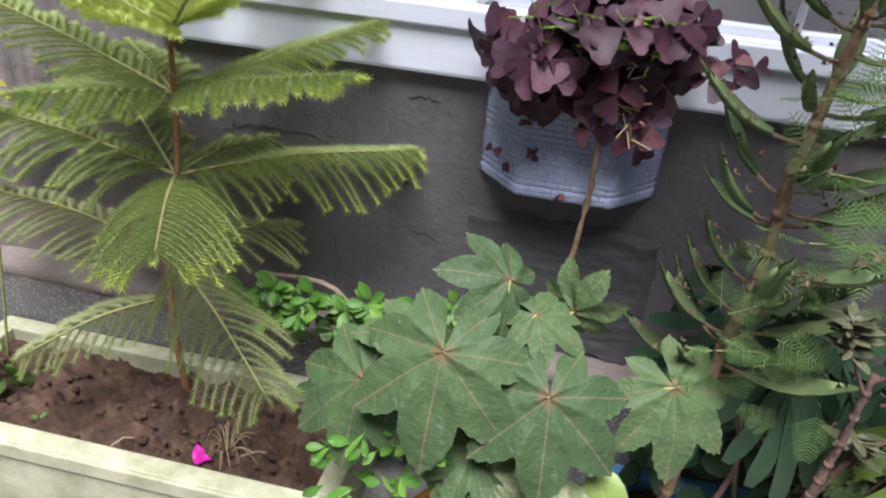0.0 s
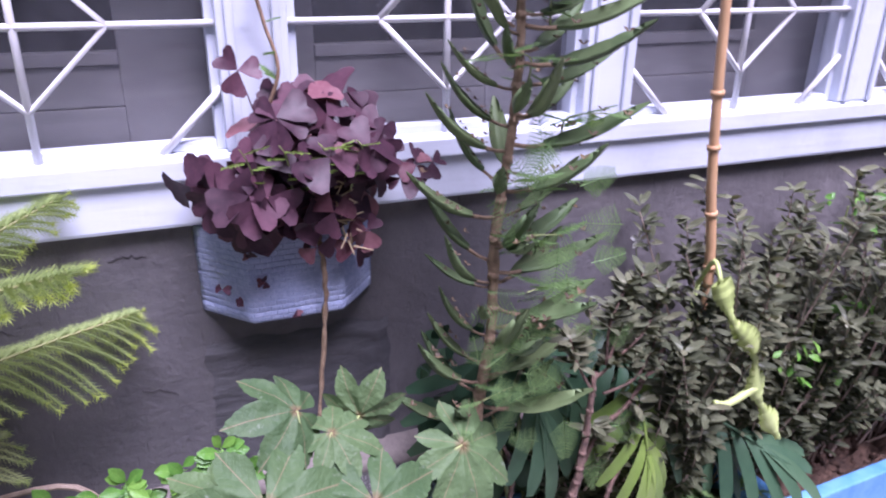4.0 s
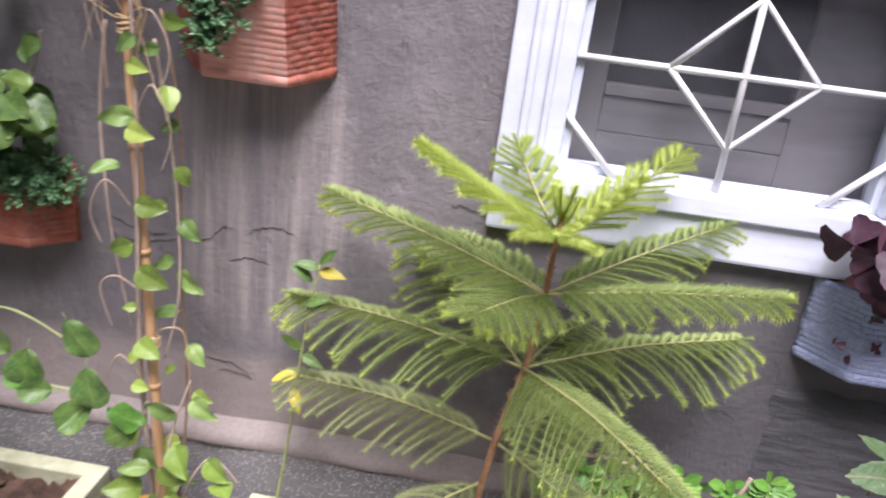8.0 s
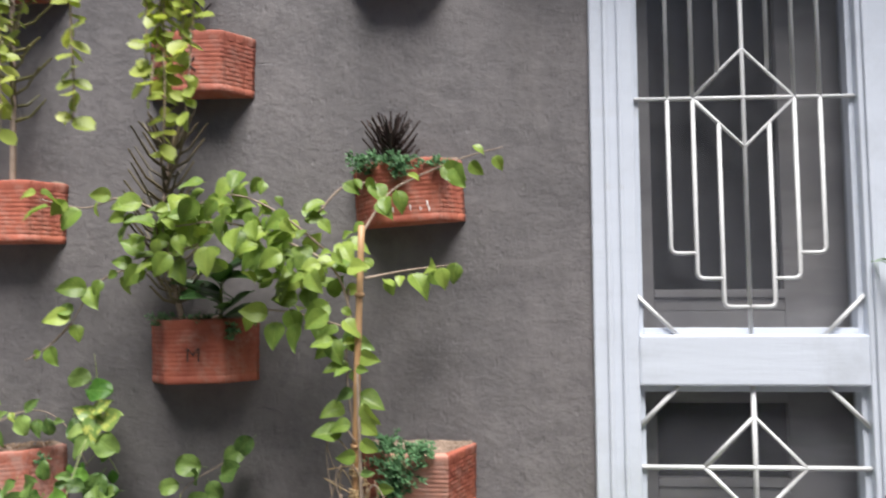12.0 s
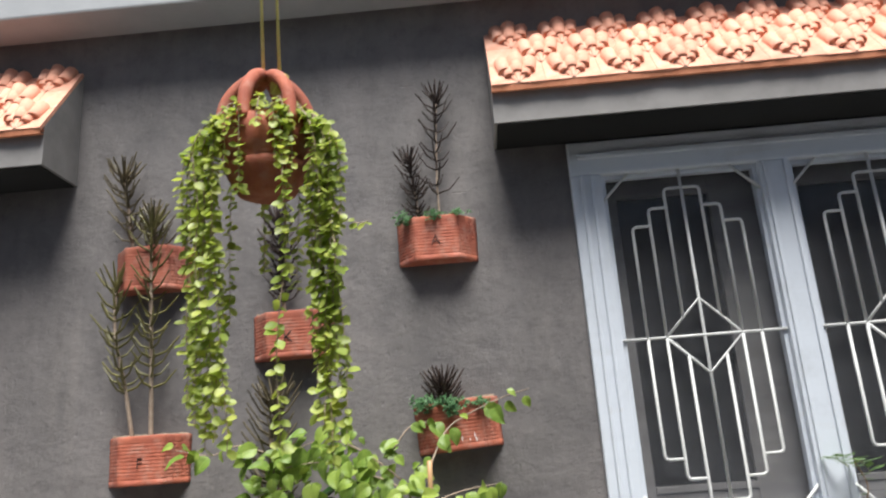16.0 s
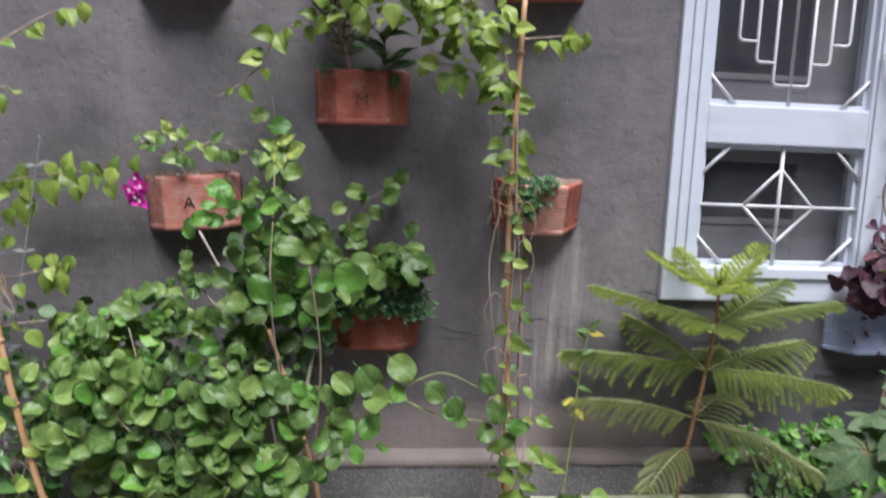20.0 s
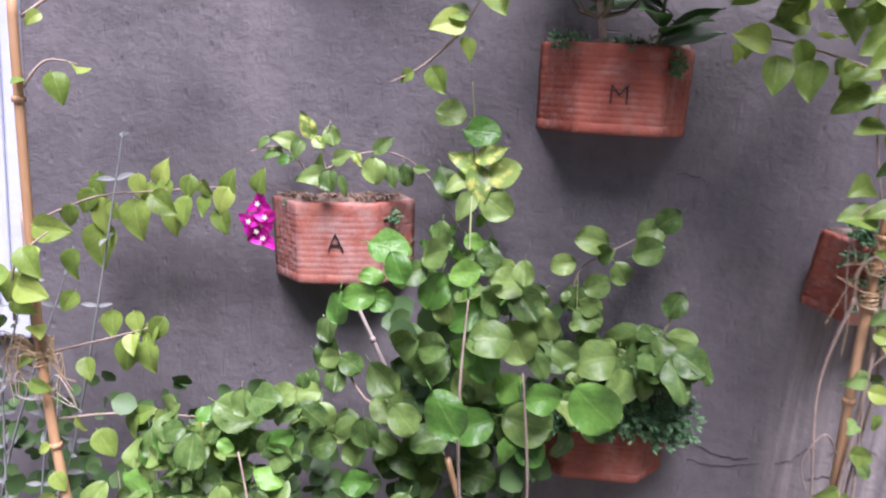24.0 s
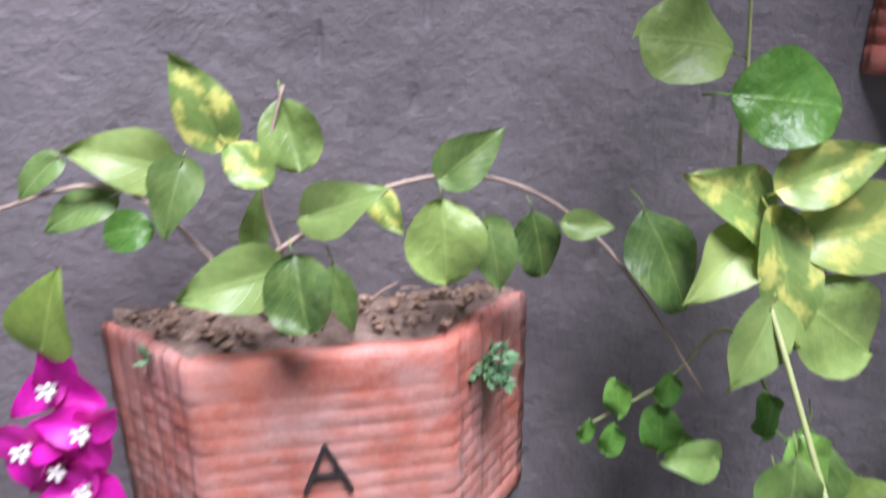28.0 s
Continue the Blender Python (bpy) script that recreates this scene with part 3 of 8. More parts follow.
def bend(pts, steps=6):
    """A smooth line through points."""
    pts = [Vector(p) for p in pts]
    out = []
    for i in range(len(pts) - 1):
        p0, p1, p2, p3 = pts[max(i - 1, 0)], pts[i], pts[i + 1], pts[min(i + 2, len(pts) - 1)]
        for k in range(steps):
            t = k / steps
            out.append(0.5 * (2 * p1 + (p2 - p0) * t + (2 * p0 - 5 * p1 + 4 * p2 - p3) * t * t + (3 * p1 - p0 - 3 * p2 + p3) * t ** 3))
    return out + [pts[-1]]


def ring_prism(bm, low, high):
    """Closed sides between two loops of points, and both ends."""
    a, b = [bm.verts.new(p) for p in low], [bm.verts.new(p) for p in high]
    n = len(a)
    for k in range(n):
        bm.faces.new((a[k], a[(k + 1) % n], b[(k + 1) % n], b[k]))
    bm.faces.new(a[::-1])
    bm.faces.new(b)
    return bm


def lathe(bm, profile, sides=28):
    rings = [[bm.verts.new((r * math.cos(a), r * math.sin(a), z)) for a in (2 * math.pi * k / sides for k in range(sides))] for r, z in profile]
    for a, b in zip(rings, rings[1:]):
        for k in range(sides):
            bm.faces.new((a[k], a[(k + 1) % sides], b[(k + 1) % sides], b[k]))
    bm.faces.new(rings[0][::-1])
    bm.faces.new(rings[-1])
    return bm


def lumps(bm, x0, x1, y0, y1, z, height=0.02, nx=30, ny=14):
    """An uneven, clodded surface of soil."""
    g = [[bm.verts.new((x0 + (x1 - x0) * i / nx, y0 + (y1 - y0) * j / ny, z + height * (noise.noise((i * 0.2 + x0 * 9, j * 0.2, 3)) + 0.7 * abs(noise.noise((i * 0.55, j * 0.55, x0 * 7))) + 0.3 * noise.noise((i * 1.4, j * 1.4, 2))))) for j in range(ny + 1)] for i in range(nx + 1)]
    for i in range(nx):
        for j in range(ny):
            bm.faces.new((g[i][j], g[i + 1][j], g[i + 1][j + 1], g[i][j + 1]))
    return bm


def text_mesh(word, size, m, mat, name, parent, depth=0.0015):
    cu = bpy.data.curves.new(name, "FONT")
    cu.body, cu.size, cu.extrude, cu.align_x = word, size, depth, "CENTER"
    cu.offset = -0.0011
    tmp = bpy.data.objects.new("lettering", cu)
    scene.collection.objects.link(tmp)
    me = bpy.data.meshes.new_from_object(tmp.evaluated_get(bpy.context.evaluated_depsgraph_get()))
    bpy.data.objects.remove(tmp)
    me.materials.clear()
    me.materials.append(mat)
    ob = new(name, me)
    ob.parent = parent
    ob.matrix_local = m
    return ob


# ---- the large structure ----
WIN_X0, WIN_Z0, WIN_Z1 = -0.462, 0.735, 2.463   # the window's outer frame
PITCH, PANE, JAMB = 0.582, 0.487, 0.097
LEAVES = 4
WIN_X1 = WIN_X0 + JAMB + LEAVES * PITCH
LW_X1 = -2.335                                   # the second window ends here
LW_X0 = LW_X1 - JAMB - 2 * PITCH


def build_shell():
    ground = bmesh.new()
    n = 40
    bmesh.ops.create_grid(ground, x_segments=n, y_segments=n, size=400)
    for v in ground.verts:
        v.co.z = 0.0
    tagged(part("ground", ground, M_GROUND), "grey concrete yard floor set with pale stone chips", "ground", kind="structure")
    wall = bmesh.new()
    t = 0.23
    for x0, x1, z0, z1 in ((-8, LW_X0 + 0.03, 0, 3.1), (LW_X1 - 0.03, WIN_X0 + 0.03, 0, 3.1), (WIN_X1 - 0.03, 8, 0, 3.1)):
        box(wall, x0, x1, 0, t, z0, z1)
    for x0, x1 in ((LW_X0 + 0.03, LW_X1 - 0.03), (WIN_X0 + 0.03, WIN_X1 - 0.03)):
        box(wall, x0, x1, 0, t, 0, WIN_Z0 + 0.03)
        box(wall, x0, x1, 0, t, WIN_Z1 - 0.03, 3.1)
    tagged(part("wall_north", wall, M_WALL), "dark grey cement-rendered house wall with trowel marks and stains", "wall", kind="structure")
    room = bmesh.new()
    box(room, -8, 8, 2.2, 2.3, 0, 3.1)
    box(room, -8.1, -8, 0.0, 2.3, 0, 3.1)
    box(room, 8, 8.1, 0.0, 2.3, 0, 3.1)
    box(room, -8, 8, t, 2.2, 0.2, 0.25)
    # added wall, never in view: cuts the low sky light on the house wall
    yard = boxed(-8, 8, -3.2, -3.0, 0.0, 3.1, bevel=0.01)
    tagged(part("wall_south", yard, M_UNSEEN_WALL), "unseen plain grey wall added behind the camera to block low sky light", "wall", kind="structure")
    tagged(part("wall_room", room, M_ROOM), "dim plastered room behind the windows", "wall", kind="structure")
    band = boxed(-8, 8, -0.15, 0.23, 3.025, 3.62, bevel=0.008)
    tagged(part("trim", band, M_SOFFIT), "pale grey painted soffit of the roof edge above the wall", "trim", kind="structure")
    tagged(part("roof", boxed(-8.1, 8.1, 0.0, 2.4, 3.62, 3.75), M_FASCIA), "flat concrete roof slab over the house", "roof", kind="structure")
    arm = bmesh.new()
    tube(arm, [(-1.207, -0.14, 3.4), (-1.207, -0.5, 3.4), (-1.207, -0.82, 3.39)], 0.012, sides=8)
    tagged(part("wall_bracket", arm, M_GRILLE), "metal arm on the wall that carries the hanging pot", "bracket", kind="structure")
    # plinth with a sloped, worn cement ledge
    p = bmesh.new()
    ring_prism(p, [(-8, -0.04, 0), (-8, -0.04, 0.252), (-8, -0.001, 0.252), (-8, -0.001, 0)], [(8, -0.04, 0), (8, -0.04, 0.252), (8, -0.001, 0.252), (8, -0.001, 0)])
    tagged(part("plinth", p, M_PLINTH), "rough-cast cement plinth along the foot of the wall", "plinth", kind="structure")
    led = bmesh.new()
    xs = [-4 + 0.05 * i for i in range(161)]
    rows = []
    for x in xs:
        j = 0.004 * noise.noise((x * 6, 1, 2)) + 0.003 * noise.noise((x * 23, 4, 2))
        rows.append([led.verts.new(q) for q in ((x, -0.043 + j, 0.245), (x, -0.045 + j, 0.258 + j), (x, -0.034, 0.268 + j), (x, -0.002, 0.282 + j))])
    for a, b in zip(rows, rows[1:]):
        for k in range(3):
            led.faces.new((a[k], b[k], b[k + 1], a[k + 1]))
    tagged(part("ledge_trim", led, M_LEDGE, smooth=True), "worn pinkish cement ledge on top of the plinth", "ledge", kind="structure")


def grille_bars(x0, z0, z1, upper):
    """The bars of one leaf's grille as lines in the plane of the wall."""
    c, w = x0 + PANE / 2, PANE
    out = []
    if upper:
        zc = (z0 + z1) / 2
        d = 0.112
        out += [[(c, z0), (c, z1)], [(x0, zc), (x0 + w, zc)], [(c - d, zc), (c, zc + d), (c + d, zc), (c, zc - d), (c - d, zc)]]
        for k, (a, e) in enumerate(((0.055, 0.06), (0.111, 0.122), (0.167, 0.178))):
            for s in (-1, 1):
                inner = a - 0.055
                top, bot = z1 - e, z0 + e
                r = 0.012
                for zz, sg in ((top, 1), (bot, -1)):
                    start = zc + sg * max(0.0, d - a) if a < d else zc
                    pts = [(c + s * a, start), (c + s * a, zz - sg * r), (c + s * (a - r * 0.3), zz - sg * r * 0.3), (c + s * (a - r), zz), (c + s * inner, zz)]
                    out.append(pts)
        k = 0.085
    else:
        zc, d = (z0 + z1) / 2, 0.108
        out += [[(c, z0), (c, z1)], [(x0, zc), (x0 + w, zc)], [(c - d, zc), (c, zc + d), (c + d, zc), (c, zc - d), (c - d, zc)]]
        k = 0.088
    for sx in (0, 1):
        for sz in (0, 1):
            xe, ze = (x0 + w if sx else x0), (z1 if sz else z0)
            out.append([(xe, ze + (-k if sz else k)), (xe + (-k if sx else k), ze)])
    return out


def build_window(name, x0, leaves):
    win = thing(name, "white-painted timber window with metal grilles and fly screens", "window", kind="structure")
    x1 = x0 + JAMB + leaves * PITCH
    yo, yi = -0.018, 0.07
    zl0, zl1, zu0, zu1 = 0.84, 1.19, 1.3, 2.35
    part("window_sill", boxed(x0, x1, yo, yi, WIN_Z0, zl0, bevel=0.006), M_PAINT, win)
    part("window_head", boxed(x0, x1, yo, yi, zu1, WIN_Z1, bevel=0.006), M_PAINT, win)
    part("sill_moulding", boxed(x0 + 0.05, x1 - 0.05, yo - 0.008, yo, zl0 - 0.034, zl0 - 0.004, bevel=0.003), M_PAINT, win)
    part("head_moulding", boxed(x0 + 0.03, x1 - 0.03, yo - 0.008, yo, WIN_Z1 - 0.06, WIN_Z1 - 0.042, bevel=0.003), M_PAINT, win)
    for i in range(leaves + 1):
        a = x0 + i * PITCH
        b = a + JAMB
        part("jamb" if i in (0, leaves) else "mullion", boxed(a, b, yo + 0.001, yi, zl0, zu1, bevel=0.005), M_PAINT, win)
        for u in ((0.3, 0.42), (0.62, 0.72)) if i in (0, leaves) else ((0.12, 0.24), (0.76, 0.88)):
            part("bead", boxed(a + JAMB * u[0], a + JAMB * u[1], yo - 0.007, yo, zl0 + 0.002, zu1 - 0.002, bevel=0.003), M_PAINT, win)
        if i == leaves:
            break
        px = b
        part("transom", boxed(px, px + PANE, yo + 0.003, yi, zl1, zu0, bevel=0.005), M_PAINT, win)
        for z0, z1, upper in ((zl0, zl1, False), (zu0, zu1, True)):
            # inner bead of the leaf, screen, and the inner casement behind it
            for q in ((px, px + 0.014, z0, z1), (px + PANE - 0.014, px + PANE, z0, z1), (px + 0.014, px + PANE - 0.014, z0, z0 + 0.014), (px + 0.014, px + PANE - 0.014, z1 - 0.014, z1)):
                part("glazing_bead", boxed(q[0], q[1], 0.004, 0.03, q[2], q[3], bevel=0.002), M_PAINT, win)
            for line in grille_bars(px, z0, z1, upper):
                bar = bmesh.new()
                tube(bar, [(x, 0.0, z) for x, z in line], 0.0048 if upper else 0.0056, sides=6)
                part("grille_bar", bar, M_GRILLE, win, smooth=True)
            part("fly_screen", boxed(px + 0.012, px + PANE - 0.012, 0.035, 0.036, z0 + 0.012, z1 - 0.012), M_SCREEN, win, "fine grey wire mesh")
            part("shutter_stile", boxed(px - 0.01, px + 0.06, 0.1, 0.14, z0 - 0.05, z1 + 0.05, bevel=0.003), M_SHUTTER, win)
            part("shutter_stile", boxed(px + PANE - 0.13, px + PANE + 0.03, 0.1, 0.14, z0 - 0.05, z1 + 0.05, bevel=0.003), M_SHUTTER, win)
            low = z0 + (0.13 if not upper else 0.1)
            for e0, e1, yy in ((-0.05, 0.05, 0.1), (0.0512, low - z0 - 0.02, 0.1), (low - z0 - 0.0188, low - z0, 0.095)):
                part("shutter_rail", boxed(px + 0.06, px + PANE - 0.13, yy, 0.14, z0 + e0, z0 + e1, bevel=0.002), M_SHUTTER, win)
            part("shutter_rail", boxed(px + 0.06, px + PANE - 0.13, 0.1, 0.14, z1 - 0.05, z1 + 0.05, bevel=0.003), M_SHUTTER, win)
            part("shutter_pane", boxed(px + 0.055, px + PANE - 0.125, 0.118, 0.124, low - 0.005, z1 - 0.045), M_DARKGLASS, win, "dark dusty glass")
    return win


def tile_heap(w, tl):
    """The moulded heap on one roof tile: half-round rolls in steps that run together to a point."""
    bm = bmesh.new()
    for ca, cb, ya, yb, ra, rb, z in ((0.5, 0.5, 1.06, 0.6, 0.026, 0.026, 0.014), (0.24, 0.29, 1.04, 0.48, 0.023, 0.023, 0.005), (0.76, 0.71, 1.04, 0.48, 0.023, 0.023, 0.005),
                                      (0.5, 0.5, 0.72, 0.36, 0.024, 0.022, 0.009), (0.32, 0.37, 0.6, 0.27, 0.02, 0.018, 0.002), (0.68, 0.63, 0.6, 0.27, 0.02, 0.018, 0.002),
                                      (0.36, 0.48, 0.4, 0.02, 0.017, 0.003, 0.0), (0.64, 0.52, 0.4, 0.02, 0.017, 0.003, 0.0), (0.5, 0.5, 0.45, 0.01, 0.019, 0.003, 0.003)):
        lip = max(yb, yb + 0.05)
        rings = []
        for c, y, r, u in ((ca, ya, ra, 1.0), (cb + (ca - cb) * 0.1, lip, rb * 0.93, 0.5), (cb, yb, rb * 0.92, 0.25), (cb, yb + 0.0008 / tl, rb * 0.78, 0.25)):
            rings.append([bm.verts.new((c * w + r * math.cos(t), y * tl, z * u + 0.011 + r * math.sin(t))) for t in (math.pi * (-0.12 + 1.24 * q / 8) for q in range(9))])
        for k, (a, b) in enumerate(zip(rings, rings[1:])):
            for q in range(8):
                bm.faces.new((a[q], b[q], b[q + 1], a[q + 1])).material_index = 1 if k == 2 and rb > 0.01 else 0
        bm.faces.new(rings[-1][::-1])
        bm.faces.new(rings[0])
    return mesh_of(bm, "tile_roll", [M_TILE, M_TILE_EDGE], True)


def build_eave(x0, x1):
    """A projecting sunshade with a flat underside blackened for shade and a steep top of moulded clay tiles."""
    z0 = 2.4
    eave = thing("window_canopy", "concrete sunshade over the window with a steep top of clay tiles", "canopy", (x0, 0, z0))
    d, zf0, zf1, zb1, long = 0.2, 2.472 - z0, 2.596 - z0, 2.872 - z0, x1 - x0
    b = bmesh.new()
    ring_prism(b, [(0, -0.001, zf0), (0, -d, zf0), (0, -d, zf1), (0, -0.001, zb1)], [(long, -0.001, zf0), (long, -d, zf0), (long, -d, zf1), (long, -0.001, zb1)])
    part("slab", b, M_FASCIA, eave)
    # thin black sheet that paints in the shade below the slab
    part("underside", boxed(0.008, long - 0.008, -d + 0.008, -0.004, zf0 - 0.004, zf0 - 0.0005), M_UNDER_SHADE, eave, "black sheet put in for the shade under the sunshade")
    over = 0.03
    ang = math.atan2(zb1 - zf1, d)
    L = math.hypot(d, zb1 - zf1) + over
    w, rows = 0.164, 3
    tl = L / rows
    me_t, me_h = mesh_of(boxed(0.0003, w - 0.0003, 0.0005, tl - 0.0005, 0, 0.012, bevel=0.001), "tile", M_TILE), tile_heap(w, tl)
    n = int(long / w)
    uneven = random.Random(5)
    for j in range(rows):
        for i in range(n + j % 2):
            off = -0.5 * w * (j % 2)
            if i * w + off < -0.02 or (i + 1) * w + off > long + 0.02:
                half = boxed(0.0003, w / 2 - 0.0003, 0.0005, tl - 0.0005, 0, 0.012, bevel=0.001)
                o = part("tile", half, M_TILE, eave)
                o.matrix_local = Matrix.Translation((0 if i == 0 else i * w + off, -d - over * math.cos(ang) + j * tl * math.cos(ang), zf1 - over * math.sin(ang) + 0.004 + j * tl * math.sin(ang))) @ Matrix.Rotation(ang, 4, "X")
                continue
            m = Matrix.Translation((i * w + off, -d - over * math.cos(ang) + j * tl * math.cos(ang), zf1 - over * math.sin(ang) + 0.004 + j * tl * math.sin(ang) + uneven.uniform(-0.0008, 0.0008))) @ Matrix.Rotation(ang, 4, "X")
            for nm, me in (("tile", me_t), ("tile_roll", me_h)):
                o = new(nm, me)
                o.parent = eave
                o.matrix_local = m
    lip = bmesh.new()
    nseg = int(long / 0.03)
    prof = []
    for k in range(nseg + 1):
        x = long * k / nseg
        q = 0.0035 * noise.noise((x * 22, 1, x0)) + 0.002 * noise.noise((x * 70, 4, x0))
        y, z = -d - over * math.cos(ang) - 0.004, zf1 - over * math.sin(ang) + 0.004
        prof.append([lip.verts.new(c) for c in ((x, y + q, z - 0.012 + q), (x, y - 0.002 + q, z + 0.006), (x, y + 0.01, z + 0.0135), (x, y + 0.03, z - 0.004))])
    for a, c in zip(prof, prof[1:]):
        for k in range(4):
            lip.faces.new((a[k], c[k], c[(k + 1) % 4], a[(k + 1) % 4]))
    part("tile_edge", lip, M_TILE_EDGE, eave, "raw orange clay edge")
    return eave


build_shell()
build_window("window_1", WIN_X0, LEAVES)
build_window("window_2", LW_X0, 2)
build_eave(-0.69, 2.262)
build_eave(-4.038, -2.07)


# ---- pots ----
def wall_pot_mesh(w=0.25, f=0.135, d=0.066, h=0.14, seed=0, deep=0.8):
    """Half-hexagon clay wall planter, hand-pressed: uneven scratched courses and soft worn corners."""
    bm = bmesh.new()
    courses = 11

    def outline(z, s):
        k = 0.985 + 0.015 * z / h
        c = [Vector((-w / 2 * k + s, 0)), Vector((-f / 2 * k + s * 0.6, -d * k + s)), Vector((f / 2 * k - s * 0.6, -d * k + s)), Vector((w / 2 * k - s, 0))]
        pts = []
        for i, n in ((0, 9), (1, 18), (2, 9)):
            for q in range(n):
                t = q / n
                if i and q == 0:
                    # the corner itself is worn round
                    pts.append((c[i] * 0.9 + (c[i - 1].lerp(c[i], 0.95) + c[i].lerp(c[i + 1], 0.05)) * 0.05, i))
                else:
                    pts.append((c[i].lerp(c[i + 1], t), i))
        return pts + [(c[3], 2)]

    zs = [(0.0, 0.0015), (0.003, 0.0), (0.016, 0.0)]
    step = (h - 0.03) / courses
    for i in range(courses):
        z = 0.016 + i * step
        zs += [(z + 0.0004, 0.001), (z + 0.0018, 0.0012), (z + 0.0036, 0.0), (z + step * 0.6, -0.0004), (z + step - 0.0004, 0.0001)]
    zs += [(h - 0.013, 0.0), (h - 0.004, -0.0008), (h, 0.002), (h, 0.012), (h - 0.03, 0.013)]
    rings = []
    for n, (z, s) in enumerate(zs):
        ring = []
        for q, (p, side) in enumerate(outline(z, s if s > 0.0015 or n < 3 else 0.0)):
            out = Vector((p.x * 0.6, -0.07)).normalized()
            worn = 0.45 + 0.9 * noise.noise((p.x * 40 + side * 3, z * 55, seed + 2.0))
            joint = 0.0008 if side != 1 and (q + n // 5) % 3 == 0 else 0.0
            push = -(s * deep * max(0.35, worn) + joint if abs(s) < 0.0015 and n >= 3 else 0.0) + 0.0009 * noise.noise((p.x * 25, z * 25, seed)) + 0.0005 * noise.noise((p.x * 120, z * 120, seed))
            zz = z + 0.0011 * noise.noise((p.x * 22, seed, z * 9)) if 2 < n < len(zs) - 2 else z + (0.0014 * noise.noise((p.x * 30, seed, 5)) if n >= len(zs) - 3 else 0.0)
            ring.append(bm.verts.new((p.x + out.x * push, min(0.0, p.y + out.y * push) if abs(p.y) > 1e-6 else 0.0, zz)))
        rings.append(ring)
    sides = [i for _, i in outline(0, 0)]
    for ra, rb in zip(rings, rings[1:]):
        for k in range(len(ra) - 1):
            bm.faces.new((ra[k], ra[k + 1], rb[k + 1], rb[k])).material_index = 0 if sides[k] == 1 else 1
        bm.faces.new((ra[-1], ra[0], rb[0], rb[-1]))
    bm.faces.new(rings[0][::-1])
    bm.faces.new(rings[-1])
    return mesh_of(bm, "pot_body", [M_TERRA, M_TERRA_SIDE], True)


POT_MESH = wall_pot_mesh()
PALE_POT = wall_pot_mesh()
PALE_POT.materials[0] = M_TERRA_PALE
WORN_POT = wall_pot_mesh(seed=4, deep=0.42)
WORN_POT.materials[0], WORN_POT.materials[1] = M_TERRA_WORN, M_TERRA_WORN_SIDE


def wall_pot(x, z, label, letter="", tilt=0, spin=0, lean=0, mesh=None, scale=1.0, soil=True, group="wall planters", high=0.047):
    p = thing("wall_planter", label, "planter", (x, -0.002, z), group)
    p.rotation_euler = (radians(tilt), radians(-lean), radians(spin))
    p.scale = (scale, scale, scale)
    body = new("pot_body", mesh or POT_MESH)
    body.parent = p
    if soil:
        s = bmesh.new()
        rnd = random.Random(int(abs(x * 991) + z * 77))
        top = 0.134
        g = [[None] * 9 for _ in range(15)]
        for i in range(15):
            u = -0.116 + 0.232 * i / 14
            lim = min(0.056, (0.117 - abs(u)) * 1.1 + 0.003)
            for j in range(9):
                y = -0.0005 - lim * j / 8
                g[i][j] = s.verts.new((u, y, top + 0.009 * (1 - j / 8) + 0.007 * noise.noise((u * 60, y * 60, x * 7)) + 0.005 * rnd.random()))
        for i in range(14):
            for j in range(8):
                s.faces.new((g[i][j], g[i][j + 1], g[i + 1][j + 1], g[i + 1][j]))
        part("soil", s, M_DRYSOIL, p, "dry brown soil", smooth=True)
    if letter:
        text_mesh(letter, 0.046, pose(-0.002, -0.0668, high, 90, 0, 0), M_INK, "lettering", p)
    return p


pot_I = wall_pot(-1.795, 2.085, "brick-red clay wall planter with tall brown succulent stems")
pot_F = wall_pot(-1.79, 1.51, "brick-red clay wall planter lettered F with two thin upright stems", "F")
pot_K = wall_pot(-1.352, 1.845, "brick-red clay wall planter lettered K behind the hanging vines", "K")
pot_A = wall_pot(-0.893, 2.105, "brick-red clay wall planter lettered A with dark spiky stems", "A")
pot_B = wall_pot(-0.864, 1.545, "brick-red clay wall planter splashed with white paint", lean=4)
pot_M = wall_pot(-1.33, 1.197, "brick-red clay wall planter lettered M with a woody plant", "M", lean=1.5)
pot_P = wall_pot(-1.762, 0.908, "brick-red clay wall planter lettered A beside a pink flower", "A", lean=4, high=0.058, mesh=WORN_POT)
pot_C = wall_pot(-0.845, 0.935, "pale red clay wall planter tipped forward, sedum over its rim", tilt=14, mesh=PALE_POT)
pot_D = wall_pot(-1.282, 0.592, "brick-red clay wall planter overflowing with blue-green sedum")
WPOT = wall_pot_mesh(0.272, 0.14, 0.075, 0.14, 7)
WPOT.materials.clear()
WPOT.materials.append(M_WHITEPOT)
WPOT.materials.append(M_WHITEPOT)
pot_W = wall_pot(0.196, 0.592, "pale blue-white painted wall planter full of purple oxalis", mesh=WPOT, soil=True)
clods = bmesh.new()
crumb = random.Random(63)
